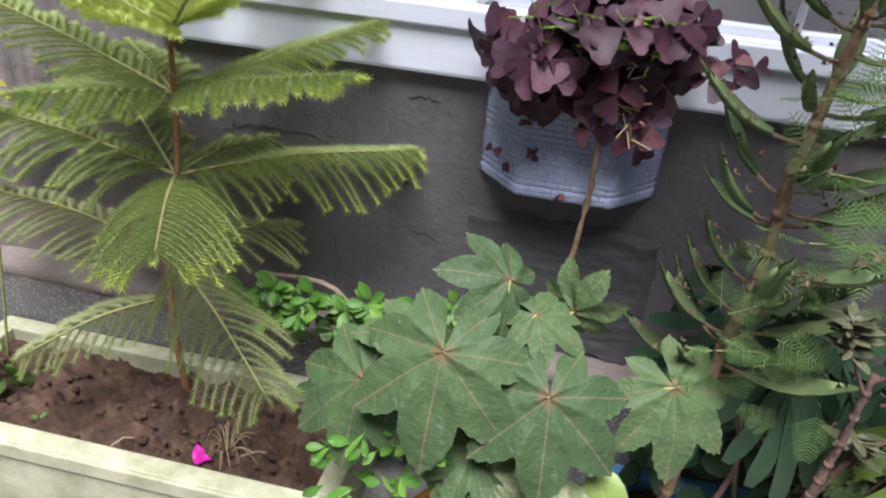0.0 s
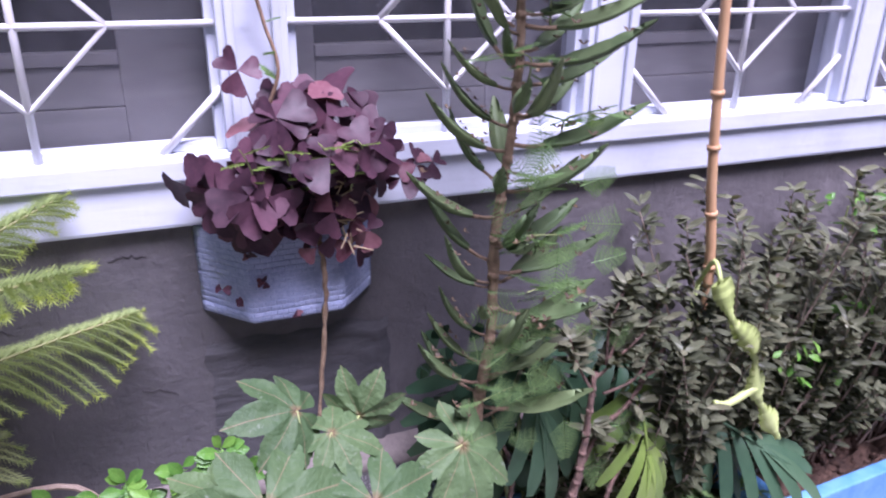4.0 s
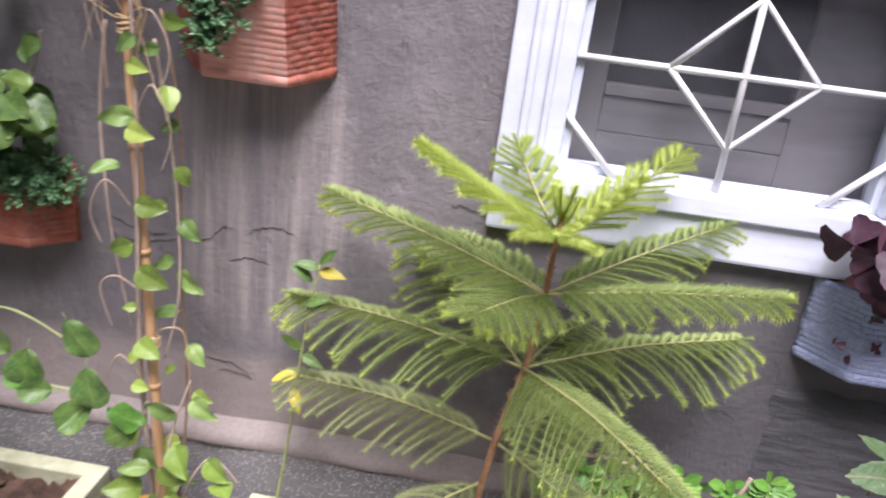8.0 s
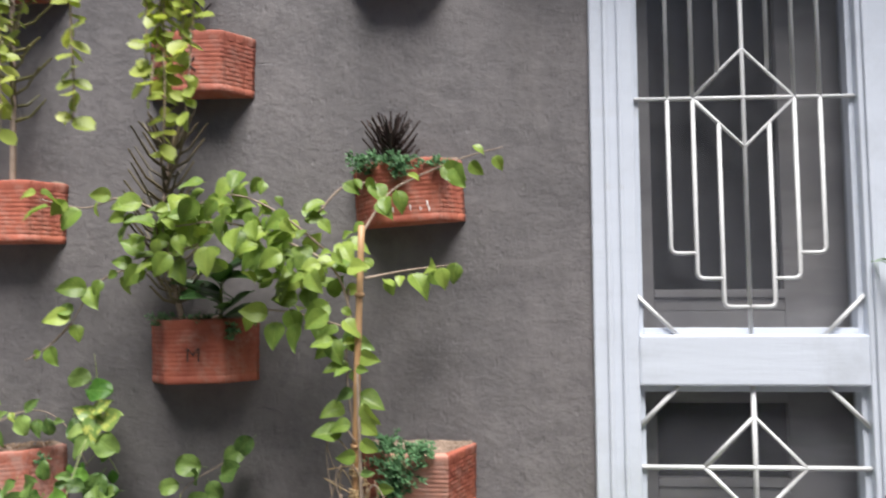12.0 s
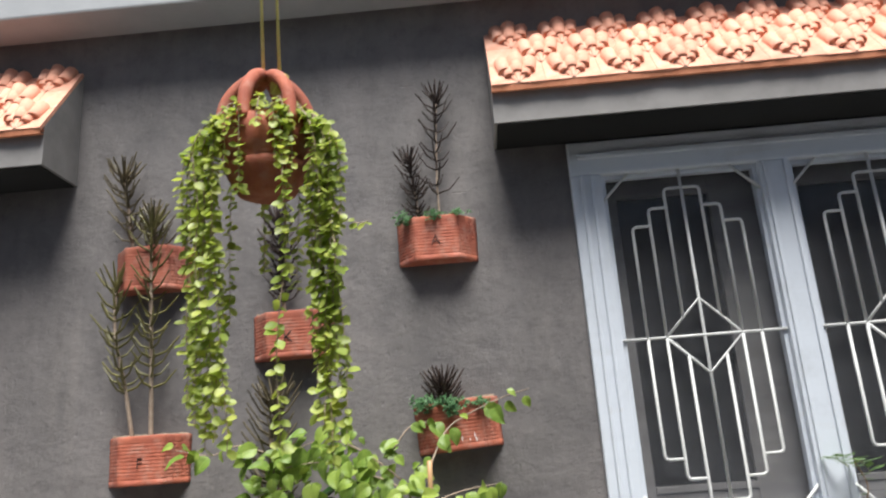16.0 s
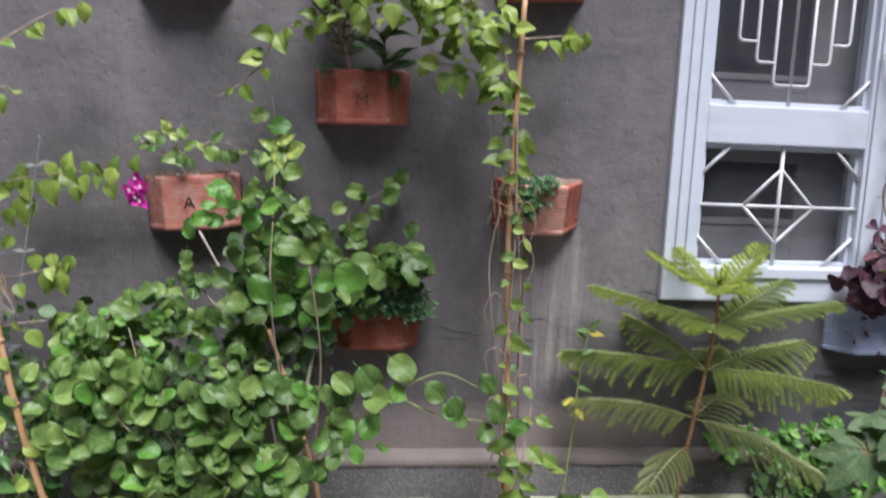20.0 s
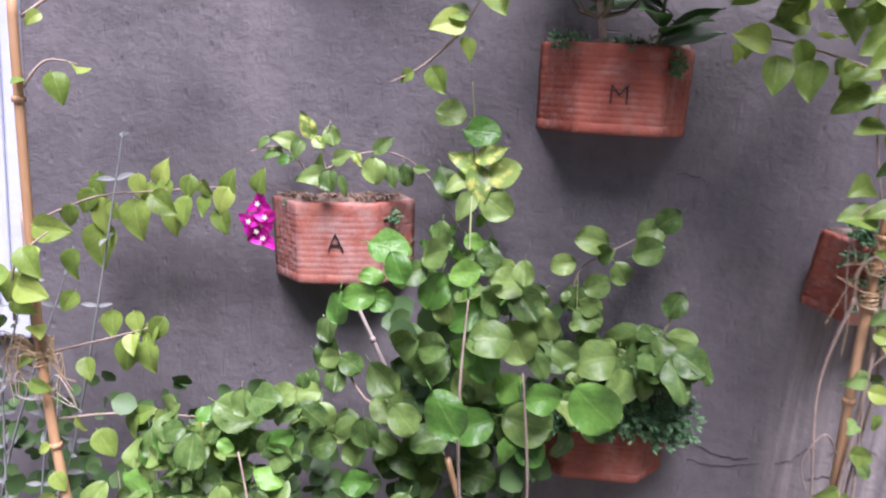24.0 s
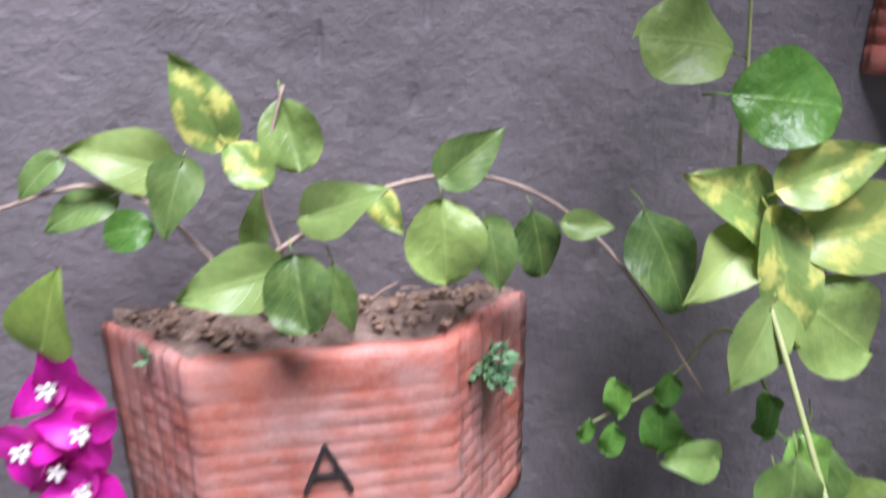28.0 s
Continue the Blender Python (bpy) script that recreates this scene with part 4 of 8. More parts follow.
for _ in range(150):
    u = crumb.uniform(-0.105, 0.105)
    y = -0.004 - crumb.random() * min(0.05, (0.112 - abs(u)) * 1.05)
    at, r = Vector((u, y, 0.143 + 0.006 * crumb.random())), crumb.choice((0.0016, 0.0022, 0.003, 0.0042))
    q = [at + Vector((crumb.uniform(-1, 1), crumb.uniform(-1, 1), crumb.uniform(-0.6, 0.8))).normalized() * r * crumb.uniform(0.7, 1.3) for _ in range(6)]
    v = [clods.verts.new(c) for c in (at + Vector((r, 0, 0)), at + Vector((0, r, 0)), at - Vector((r, 0, 0)), at - Vector((0, r, 0)), q[4].lerp(at + Vector((0, 0, r)), 0.6), at - Vector((0, 0, r)))]
    for f in ((0, 1, 4), (1, 2, 4), (2, 3, 4), (3, 0, 4), (1, 0, 5), (2, 1, 5), (3, 2, 5), (0, 3, 5)):
        clods.faces.new([v[i] for i in f])
for _ in range(40):
    u = crumb.uniform(-0.1, 0.1)
    at = Vector((u, -0.006 - crumb.random() * min(0.045, (0.11 - abs(u)) * 1.0), 0.146 + 0.006 * crumb.random()))
    a = crumb.uniform(0, 3.14)
    d = Vector((math.cos(a), math.sin(a) * 0.6, crumb.uniform(-0.2, 0.2))) * crumb.uniform(0.006, 0.014)
    tube(clods, [at - d, at + Vector((0, 0, 0.001)), at + d], 0.0008, 0.0005, 3)
tagged(part("soil_litter", clods, M_CRUMB, pot_P, "dry crumbs and straw"), kind="stuff")
for u, z, k in ((-0.03, 0.028, 1), (0.008, 0.03, 1.2), (0.03, 0.026, 0.8), (0.045, 0.036, 1.3), (0.048, 0.024, 1)):
    sp = bmesh.new()
    bmesh.ops.create_icosphere(sp, subdivisions=1, radius=0.0022)
    for v in sp.verts:
        v.co = Vector((v.co.x * 0.9 + u, v.co.y * 0.5 - 0.0815, v.co.z * 2.8 * k + z))
    part("paint_splash", sp, M_SPLASH, pot_B)


def clod(bm, at, r, rnd):
    """A loose crumbling lump of earth."""
    new_verts = bmesh.ops.create_icosphere(bm, subdivisions=1, radius=r)["verts"]
    flat = rnd.uniform(0.5, 0.9)
    for v in new_verts:
        c = v.co * rnd.uniform(0.7, 1.25)
        v.co = at + Vector((c.x * 1.2, c.y, c.z * flat))


def trough(x0, x1, y0, y1, h, t, mat, name, label, turn=0.0, soil_drop=0.035):
    b = thing(name, label, "planter", ((x0 + x1) / 2, (y0 + y1) / 2, 0), "troughs on the ground")
    w, d = (x1 - x0) / 2, (y1 - y0) / 2
    b.rotation_euler = (0, 0, radians(turn))
    for nm, q in (("front_panel", (-w, w, -d, -d + t)), ("back_panel", (-w, w, d - t, d)), ("end_panel", (-w, -w + t, -d + t, d - t)), ("end_panel", (w - t, w, -d + t, d - t))):
        bm = boxed(*q, 0.002, h, bevel=0.004)
        part(nm, bm, mat, b)
    if h > 0.14:
        part("rim", boxed(-w - 0.006, w + 0.006, -d - 0.006, -d + 0.001, h - 0.03, h - 0.002, bevel=0.003), mat, b)
    part("base", boxed(-w + t, w - t, -d + t, d - t, 0.004, 0.02), mat, b)
    s = bmesh.new()
    lumps(s, -w + t, w - t, -d + t, d - t, h - soil_drop + 0.004, 0.026, 90, 34)
    part("soil", s, M_SOIL, b, "dark clodded soil", smooth=True)
    rc, cl = random.Random(int(x0 * 100)), bmesh.new()
    for _ in range(int(260 * w)):
        r = rc.choice((0.004, 0.005, 0.007, 0.01))
        at = Vector((rc.uniform(-w + t + 0.015, w - t - 0.015), rc.uniform(-d + t + 0.012, d - t - 0.012), h - soil_drop + 0.016))
        clod(cl, at, r, rc)
    tagged(part("loose_earth", cl, M_SOIL, b, "loose clods of soil", smooth=True), kind="stuff")
    return b


box_A = trough(-1.845, -1.1, -0.345, -0.05, 0.155, 0.036, M_CREAM, "planter_box", "pale green-cream painted concrete planter box with bare soil and canes")
box_B = trough(-0.822, -0.06, -0.345, -0.05, 0.155, 0.036, M_CREAM, "planter_box", "pale green-cream painted concrete planter box holding a young conifer")
box_L = trough(-2.9, -2.1, -0.36, -0.05, 0.155, 0.036, M_CREAM, "planter_box", "pale painted concrete planter box under the far window")
box_R = trough(0.36, 1.03, -0.27, -0.05, 0.115, 0.03, M_BLUE, "planter_box", "sky-blue painted low concrete planter box crowded with plants", 2)
box_R2 = trough(1.06, 2.1, -0.26, -0.05, 0.115, 0.03, M_BLUE, "planter_box", "sky-blue painted low concrete planter box under a dense shrub", 3)


def round_pot(x, y, r, h, mat, label):
    p = thing("flower_pot", label, "flower pot", (x, y, 0.0), "round flower pots")
    bm = bmesh.new()
    lathe(bm, [(r * 0.68, 0.002), (r * 0.72, 0.006), (r * 0.9, h * 0.78), (r * 0.97, h * 0.8), (r * 1.0, h * 0.96), (r * 0.985, h), (r * 0.9, h), (r * 0.88, h * 0.96), (r * 0.84, h * 0.7), (0.01, h * 0.7)])
    part("pot_body", bm, mat, p, smooth=True)
    s = bmesh.new()
    rings = []
    for i in range(9):
        rr = r * 0.875 * i / 8 + 0.001
        rings.append([s.verts.new((rr * math.cos(a), rr * math.sin(a), h * 0.84 + 0.012 * noise.noise((rr * 40 * math.cos(a), rr * 40 * math.sin(a), x)))) for a in (2 * math.pi * k / 24 for k in range(24))])
    for a, b in zip(rings, rings[1:]):
        for k in range(24):
            s.faces.new((a[k], a[(k + 1) % 24], b[(k + 1) % 24], b[k]))
    part("soil", s, M_SOIL, p, "cracked brown soil", smooth=True)
    return p


# ---- cracks and a patch of newer cement in the wall ----
def wall_marks():
    house = bpy.data.objects["wall_north"]
    rnd = random.Random(17)
    for line in CRACKS:
        bm = bmesh.new()
        pts = bend([(x, -0.0006, z) for x, z in line], 7)
        pts = [p + Vector((0, 0, rnd.uniform(-0.003, 0.003))) for p in pts]
        n = len(pts) - 1
        rows = []
        for i, p in enumerate(pts):
            w = 0.0007 * math.sin(math.pi * (0.06 + 0.88 * i / n)) * rnd.uniform(0.5, 1.3)
            rows.append((bm.verts.new(p + Vector((0, 0, w))), bm.verts.new(p + Vector((0, -0.0008, -w)))))
        for a, b in zip(rows, rows[1:]):
            bm.faces.new((a[0], b[0], b[1], a[1]))
        part("crack", bm, M_CRACK, house)
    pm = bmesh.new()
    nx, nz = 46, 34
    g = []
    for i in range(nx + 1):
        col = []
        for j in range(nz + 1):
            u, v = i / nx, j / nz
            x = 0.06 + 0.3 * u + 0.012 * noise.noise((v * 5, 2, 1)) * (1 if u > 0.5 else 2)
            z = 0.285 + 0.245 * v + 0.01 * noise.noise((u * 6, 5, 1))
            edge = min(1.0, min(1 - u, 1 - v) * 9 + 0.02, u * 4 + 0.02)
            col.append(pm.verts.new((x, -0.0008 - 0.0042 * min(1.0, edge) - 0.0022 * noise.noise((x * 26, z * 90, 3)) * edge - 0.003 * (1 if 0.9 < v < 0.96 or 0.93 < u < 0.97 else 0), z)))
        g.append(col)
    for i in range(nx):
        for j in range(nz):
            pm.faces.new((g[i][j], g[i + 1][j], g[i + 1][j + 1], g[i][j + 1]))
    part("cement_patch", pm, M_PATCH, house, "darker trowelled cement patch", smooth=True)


CRACKS = (
    ((-0.954, 0.621), (-0.926, 0.634), (-0.903, 0.656), (-0.883, 0.657)),
    ((-0.86, 0.649), (-0.841, 0.664), (-0.807, 0.671), (-0.774, 0.661)),
    ((-0.909, 0.377), (-0.88, 0.377), (-0.85, 0.371)),
    ((-0.89, 0.599), (-0.859, 0.608), (-0.82, 0.602)),
    ((-0.521, 0.757), (-0.494, 0.756), (-0.464, 0.748)),
    ((-0.37, 0.592), (-0.314, 0.606), (-0.256, 0.606), (-0.222, 0.608), (-0.196, 0.598)),
    ((-0.06, 0.692), (-0.036, 0.694), (-0.007, 0.69)),
    ((-0.042, 0.467), (-0.007, 0.461), (0.009, 0.45)),
    ((-0.932, 0.397), (-0.881, 0.394), (-0.844, 0.368)),
    ((-1.104, 0.65), (-1.051, 0.629), (-1.0, 0.628)),
    ((-1.212, 1.138), (-1.174, 1.136), (-1.149, 1.123)),
    ((-1.11, 0.616), (-1.045, 0.608), (-0.981, 0.626)),
)
wall_marks()
text_mesh("F", 0.04, Matrix.Translation((0.094, -0.0405, 0.03)) @ Matrix.Rotation(radians(48.7), 4, "Z") @ pose(0, 0, 0, 90, 0, 0), M_INK, "lettering", pot_W)

pot_Y1 = round_pot(-0.945, -0.225, 0.123, 0.165, M_YELLOW, "ochre-yellow painted round pot with a bamboo cane")
pot_Y2 = round_pot(-1.962, -0.285, 0.118, 0.165, M_YELLOW, "ochre-yellow painted round pot with a climbing bougainvillea")
pot_Y3 = round_pot(0.155, -0.33, 0.115, 0.16, M_ORANGE, "orange painted round pot of the castor plant")


# ---- plants: leaf shapes ----
def leaf_outline(kind, t):
    if kind == "heart":
        return 0.5 * (math.sin(math.pi * min(1, t * 1.02) ** 0.62) ** 0.8) * (1 - 0.25 * t)
    if kind == "round":
        return 0.5 * math.sqrt(max(0.0, 1 - (2 * t ** 1.12 - 1) ** 2))
    if kind == "spoon":
        return 0.5 * math.sin(math.pi * t ** 1.5) ** 0.8
    return 0.5 * math.sin(math.pi * t ** 0.8) ** 0.9


def leaf_shape(name, kind, mat, width=0.8, fold=0.15, curl=0.2, wave=0.03, seed=0, n=10):
    """A leaf one unit long along +y with its upper side to +z: a folded, curled blade with a short stalk."""
    bm = bmesh.new()
    uv = bm.loops.layers.uv.new("UVMap")
    rnd = random.Random(seed)
    ph = rnd.random() * 6
    rows, across = [], (-1, -0.62, -0.2, 0, 0.2, 0.62, 1)
    for i in range(n + 1):
        t = 0.5 - 0.5 * math.cos(math.pi * i / n)
        w = leaf_outline(kind, t) * width
        row = []
        for a in across:
            y = t
            if kind == "heart":
                y -= 0.16 * abs(a) ** 1.5 * (1 - t) ** 4
            z = fold * abs(a) * w - curl * t * t + wave * math.sin(7 * t + ph + 2 * a) * abs(a)
            row.append((bm.verts.new((a * w + 0.02 * math.sin(3 * t + ph), y, z)), abs(a), t))
        rows.append(row)
    for r0, r1 in zip(rows, rows[1:]):
        for k in range(len(across) - 1):
            quad = (r0[k], r0[k + 1], r1[k + 1], r1[k])
            if len({tuple(round(c, 5) for c in q[0].co) for q in quad}) < 3:
                continue
            f = bm.faces.new([q[0] for q in quad])
            for lp, q in zip(f.loops, quad):
                lp[uv].uv = (q[1], q[2])
    tube(bm, [(0, -0.24, -0.03), (0, -0.11, 0.012), (0, 0.02, 0)], 0.011, 0.012, 4)
    bmesh.ops.remove_doubles(bm, verts=bm.verts, dist=1e-5)
    return mesh_of(bm, name, mat, True)


def aim(pos, direction, normal, size, roll=0.0):
    y = Vector(direction).normalized()
    z = Vector(normal)
    z = (z - y * z.dot(y))
    z = z.normalized() if z.length > 1e-4 else y.orthogonal().normalized()
    x = y.cross(z)
    m = Matrix((x, y, z)).transposed().to_4x4()
    return Matrix.Translation(pos) @ m @ Matrix.Rotation(roll, 4, "Y") @ Matrix.Scale(size, 4)


def leaf(parent, meshes, m, rnd, name="leaf", label=""):
    ob = new(name, rnd.choice(meshes))
    ob.parent = parent
    ob.matrix_local = m
    if label:
        ob["label"] = label
    return ob


HEARTS = [leaf_shape("leaf", "heart", L_HEART, 0.95, 0.3, c, 0.04, s) for s, c in enumerate((0.1, 0.25, 0.4, 0.2))]
ROUNDS = [leaf_shape("leaf", "round", L_ROUND, w, f, c, 0.1, s) for s, (w, f, c) in enumerate(((0.9, 0.35, 0.15), (0.78, -0.2, 0.35), (0.98, 0.2, 0.35), (0.84, 0.5, -0.1), (0.92, 0.1, 0.25)))]
OVATES = [leaf_shape("leaf", "heart", L_OVATE, w, 0.3, c, 0.08, s) for s, (w, c) in enumerate(((0.8, 0.3), (0.72, 0.15)))]
LIGHTROUNDS = [leaf_shape("leaf", "round", L_BRIGHT, w, f, c, 0.11, s) for s, (w, f, c) in enumerate(((0.82, 0.3, 0.2), (0.92, 0.15, 0.35), (0.78, -0.1, 0.3)))]
VARIEGS = [leaf_shape("leaf", k, L_VARIEG, w, 0.3, c, 0.08, s) for s, (k, w, c) in enumerate((("heart", 0.72, 0.15), ("heart", 0.85, 0.3), ("round", 0.78, 0.1)))]
SPOONS = [leaf_shape("leaf", "spoon", L_BRIGHT, 0.5, 0.2, c, 0.02, s, 6) for s, c in enumerate((0.1, 0.3))]
YELLOWS = [leaf_shape("leaf", "lance", L_YELLOW, 0.5, 0.25, 0.3, 0.03, 1, 6)]
LANCES = [leaf_shape("leaf", "lance", L_ROUND, 0.42, 0.25, c, 0.02, s, 6) for s, c in enumerate((0.15, 0.35))]
BRACTS = [leaf_shape("bract", "heart", L_PINK, 0.85, 0.35, c, 0.08, s) for s, c in enumerate((-0.2, 0.15, 0.3))]
SILVERS = [leaf_shape("leaf", "lance", L_SILVER, 0.32, 0.2, c, 0.02, s, 5) for s, c in enumerate((0.1, 0.3))]


def vine(parent, pts, meshes, rnd, every=0.03, size=0.05, hang=0.7, stem=M_TWIG, r0=0.0028, r1=0.0012, out=0.45, spread=0.012):
    """A thin stem through points with leaves on short stalks, alternately to each side."""
    line = bend(pts, 8)
    bm = bmesh.new()
    tube(bm, line, r0, r1, 5)
    part("stem", bm, stem, parent, smooth=True)
    run, side = 0.0, 1
    for a, b in zip(line, line[1:]):
        run += (b - a).length
        if run < every:
            continue
        run -= every * rnd.uniform(0.85, 1.2)
        side = -side
        along = (b - a).normalized()
        off = along.cross(Vector((0, -1, 0))) * side
        d = Vector((off.x * 0.7 + along.x * 0.3 + rnd.uniform(-0.4, 0.4), off.y - rnd.uniform(0, out), off.z * (1 - hang) - hang * rnd.uniform(0.0, 1.2)))
        nrm = Vector((rnd.uniform(-1.0, 1.0), -1.0, rnd.uniform(-0.1, 1.3)))
        s = size * rnd.uniform(0.42, 1.08)
        p = b + d.normalized() * s * 0.3 + Vector((rnd.uniform(-spread, spread), rnd.uniform(-spread * 2, 0), rnd.uniform(-spread, spread) * 1.4))
        leaf(parent, meshes, aim(p, d, nrm, s), rnd)


def small_leaf(bm, p, d, nrm, s, w=0.42):
    y = d.normalized()
    x = y.cross(nrm).normalized()
    z = x.cross(y)
    ring = [p, p + y * s * 0.2 + x * s * w * 0.72, p + y * s * 0.5 + x * s * w + z * s * 0.03, p + y * s * 0.82 + x * s * w * 0.68, p + y * s - z * s * 0.08, p + y * s * 0.82 - x * s * w * 0.68, p + y * s * 0.5 - x * s * w + z * s * 0.03, p + y * s * 0.2 - x * s * w * 0.72]
    mid = bm.verts.new(p + y * s * 0.5 - z * s * 0.1)
    v = [bm.verts.new(q) for q in ring]
    for i in range(8):
        bm.faces.new((v[i], v[(i + 1) % 8], mid))


def cluster(parent, meshes, rnd, centre, radius, count, size, up=0.4):
    for _ in range(count):
        while True:
            q = Vector((rnd.uniform(-1, 1), rnd.uniform(-1, 1), rnd.uniform(-1, 1)))
            if q.length < 1:
                break
        p = Vector(centre) + Vector((q.x * radius[0], q.y * radius[1], q.z * radius[2]))
        d = Vector((q.x + rnd.uniform(-0.7, 0.7), q.y * 0.5 - rnd.uniform(0.0, 0.6), rnd.uniform(-0.9, 0.5)))
        nrm = Vector((rnd.uniform(-0.9, 0.9), -0.9, up + rnd.uniform(-0.5, 0.9)))
        leaf(parent, meshes, aim(p, d, nrm, size * rnd.uniform(0.5, 1.15)), rnd)


def cane(name, pts, r, mat, label, nodes=5, group="canes"):
    ob = thing(name, label, "cane", pts[0], group)
    base = Vector(pts[0])
    line = bend(pts, 6)
    bm = bmesh.new()
    tube(bm, [p - base for p in line], r, r * 0.8, 9)
    part("culm", bm, mat, ob, smooth=True)
    for k in range(1, nodes + 1):
        i = int(len(line) * k / (nodes + 1))
        a, b = line[i], line[min(i + 1, len(line) - 1)]
        d = (b - a).normalized() * 0.004
        nb = bmesh.new()
        tube(nb, [a - base - d, a - base, a - base + d], r * 1.18, r * 1.18, 9)
        part("node", nb, mat, ob, smooth=True)
    return ob


def tie(parent, p, r, mat=M_TWINE, turns=3, ends=2, rnd=random.Random(5)):
    for k in range(turns):
        bm = bmesh.new()
        z = (k - turns / 2) * 0.004
        tube(bm, [(p[0] + r * math.cos(a), p[1] + r * math.sin(a), p[2] + z + 0.003 * math.sin(a + k)) for a in (2 * math.pi * i / 14 for i in range(15))], 0.0018, sides=4)
        part("twine_loop", bm, mat, parent)
    for _ in range(ends):
        bm = bmesh.new()
        q = Vector(p)
        sx = rnd.choice((-1, 1))
        tube(bm, bend([q, q + Vector((sx * rnd.uniform(0.01, 0.035), -0.015, rnd.uniform(0.0, 0.04))), q + Vector((sx * rnd.uniform(0.02, 0.06), -0.012, rnd.uniform(-0.03, 0.04))), q + Vector((sx * rnd.uniform(0.0, 0.07), -0.01, rnd.uniform(-0.09, 0.02)))], 5), 0.0012, 0.0006, 4)
        part("loose_end", bm, mat, parent)


# ---- the climbing vines on their canes ----
rnd = random.Random(11)
cane_1 = cane("bamboo_cane", [(-0.92, -0.2, 0.13), (-0.936, -0.19, 0.53), (-0.955, -0.19, 1.0), (-0.945, -0.195, 1.525)], 0.0085, M_CANE, "dry bamboo cane standing in the yellow pot", 6)
vine_1 = thing("climbing_vine", "lime-green heart-leaved vine tied to a bamboo cane", "vine", (0, 0, 0))
tie(vine_1, (-0.935, -0.19, 0.535), 0.011, M_TWINE, 4, 1)
tie(vine_1, (-0.955, -0.19, 1.0), 0.013, M_TWINE, 5, 7)
tie(vine_1, (-0.955, -0.19, 1.045), 0.012, M_TWINE, 3, 3)
V = lambda *a, **k: vine(vine_1, *a, **k)  # noqa: E731
V([(-0.935, -0.19, 0.14), (-0.95, -0.2, 0.5), (-0.94, -0.205, 0.9), (-0.95, -0.2, 1.21), (-0.96, -0.17, 1.32)], HEARTS + OVATES, rnd, 0.034, 0.042, 0.5, M_TWIG, 0.004, 0.003)
V([(-0.91, -0.17, 0.2), (-0.895, -0.16, 0.42), (-0.905, -0.155, 0.66), (-0.9, -0.16, 0.86), (-0.92, -0.17, 1.02)], OVATES + HEARTS, rnd, 0.05, 0.044, 0.6, M_BARK, 0.0026, 0.0018)
V([(-0.96, -0.17, 1.3), (-1.01, -0.15, 1.44), (-1.14, -0.15, 1.51), (-1.25, -0.15, 1.54), (-1.36, -0.15, 1.53)], HEARTS, rnd, 0.0105, 0.053, 0.8, M_TWIG, 0.003, 0.0015, spread=0.04)
V([(-1.03, -0.13, 1.48), (-1.13, -0.14, 1.56), (-1.23, -0.13, 1.6), (-1.33, -0.1, 1.58)], HEARTS, rnd, 0.013, 0.05, 0.8, spread=0.035)
V([(-1.34, -0.1, 1.54), (-1.48, -0.1, 1.6), (-1.57, -0.1, 1.58), (-1.67, -0.1, 1.6)], HEARTS, rnd, 0.028, 0.055, 0.8)
V([(-1.3, -0.12, 1.5), (-1.42, -0.11, 1.46), (-1.53, -0.1, 1.42), (-1.59, -0.1, 1.33)], HEARTS, rnd, 0.024, 0.052, 0.7)
V([(-1.59, -0.1, 1.33), (-1.64, -0.1, 1.28), (-1.69, -0.1, 1.25)], HEARTS, rnd, 0.045, 0.05, 0.7)
V([(-0.945, -0.19, 1.51), (-0.9, -0.12, 1.6), (-0.84, -0.1, 1.64), (-0.74, -0.1, 1.68), (-0.66, -0.1, 1.7)], HEARTS, rnd, 0.035, 0.05, 0.7)
V([(-0.94, -0.18, 1.42), (-0.86, -0.1, 1.44), (-0.77, -0.1, 1.45)], HEARTS, rnd, 0.022, 0.054, 0.75)
V([(-0.98, -0.15, 1.32), (-1.09, -0.13, 1.35), (-1.19, -0.13, 1.36)], HEARTS, rnd, 0.02, 0.052, 0.8)
V([(-0.98, -0.14, 1.4), (-0.98, -0.16, 1.25), (-0.96, -0.19, 1.12)], HEARTS, rnd, 0.028, 0.052, 0.7)
V([(-1.05, -0.12, 1.56), (-1.0, -0.1, 1.62), (-0.93, -0.09, 1.63)], HEARTS, rnd, 0.03, 0.05, 0.7)
cluster(vine_1, HEARTS, rnd, (-1.27, -0.12, 1.53), (0.22, 0.06, 0.1), 66, 0.046, 0.4)
cluster(vine_1, HEARTS, rnd, (-1.08, -0.14, 1.46), (0.14, 0.06, 0.1), 54, 0.046, 0.4)
V([(-0.93, -0.2, 0.15), (-0.88, -0.22, 0.27), (-0.84, -0.2, 0.34), (-0.79, -0.2, 0.3)], OVATES + HEARTS, rnd, 0.034, 0.052, 0.3)
V([(-0.93, -0.21, 0.2), (-0.9, -0.24, 0.32), (-0.885, -0.22, 0.42), (-0.87, -0.2, 0.48)], OVATES + HEARTS, rnd, 0.032, 0.052, 0.3)
for pts in ([(-0.93, -0.17, 0.98), (-0.91, -0.16, 0.8), (-0.9, -0.17, 0.62), (-0.92, -0.18, 0.5)], [(-0.98, -0.2, 1.0), (-1.0, -0.19, 0.86), (-0.985, -0.2, 0.7), (-0.96, -0.2, 0.55)], [(-0.97, -0.2, 0.14), (-0.985, -0.19, 0.25), (-0.95, -0.19, 0.4)]):
    bm = bmesh.new()
    tube(bm, bend(pts, 8), 0.0028, 0.0016, 5)
    part("dry_stem", bm, M_TWIG, vine_1, "dry grey stem", smooth=True)
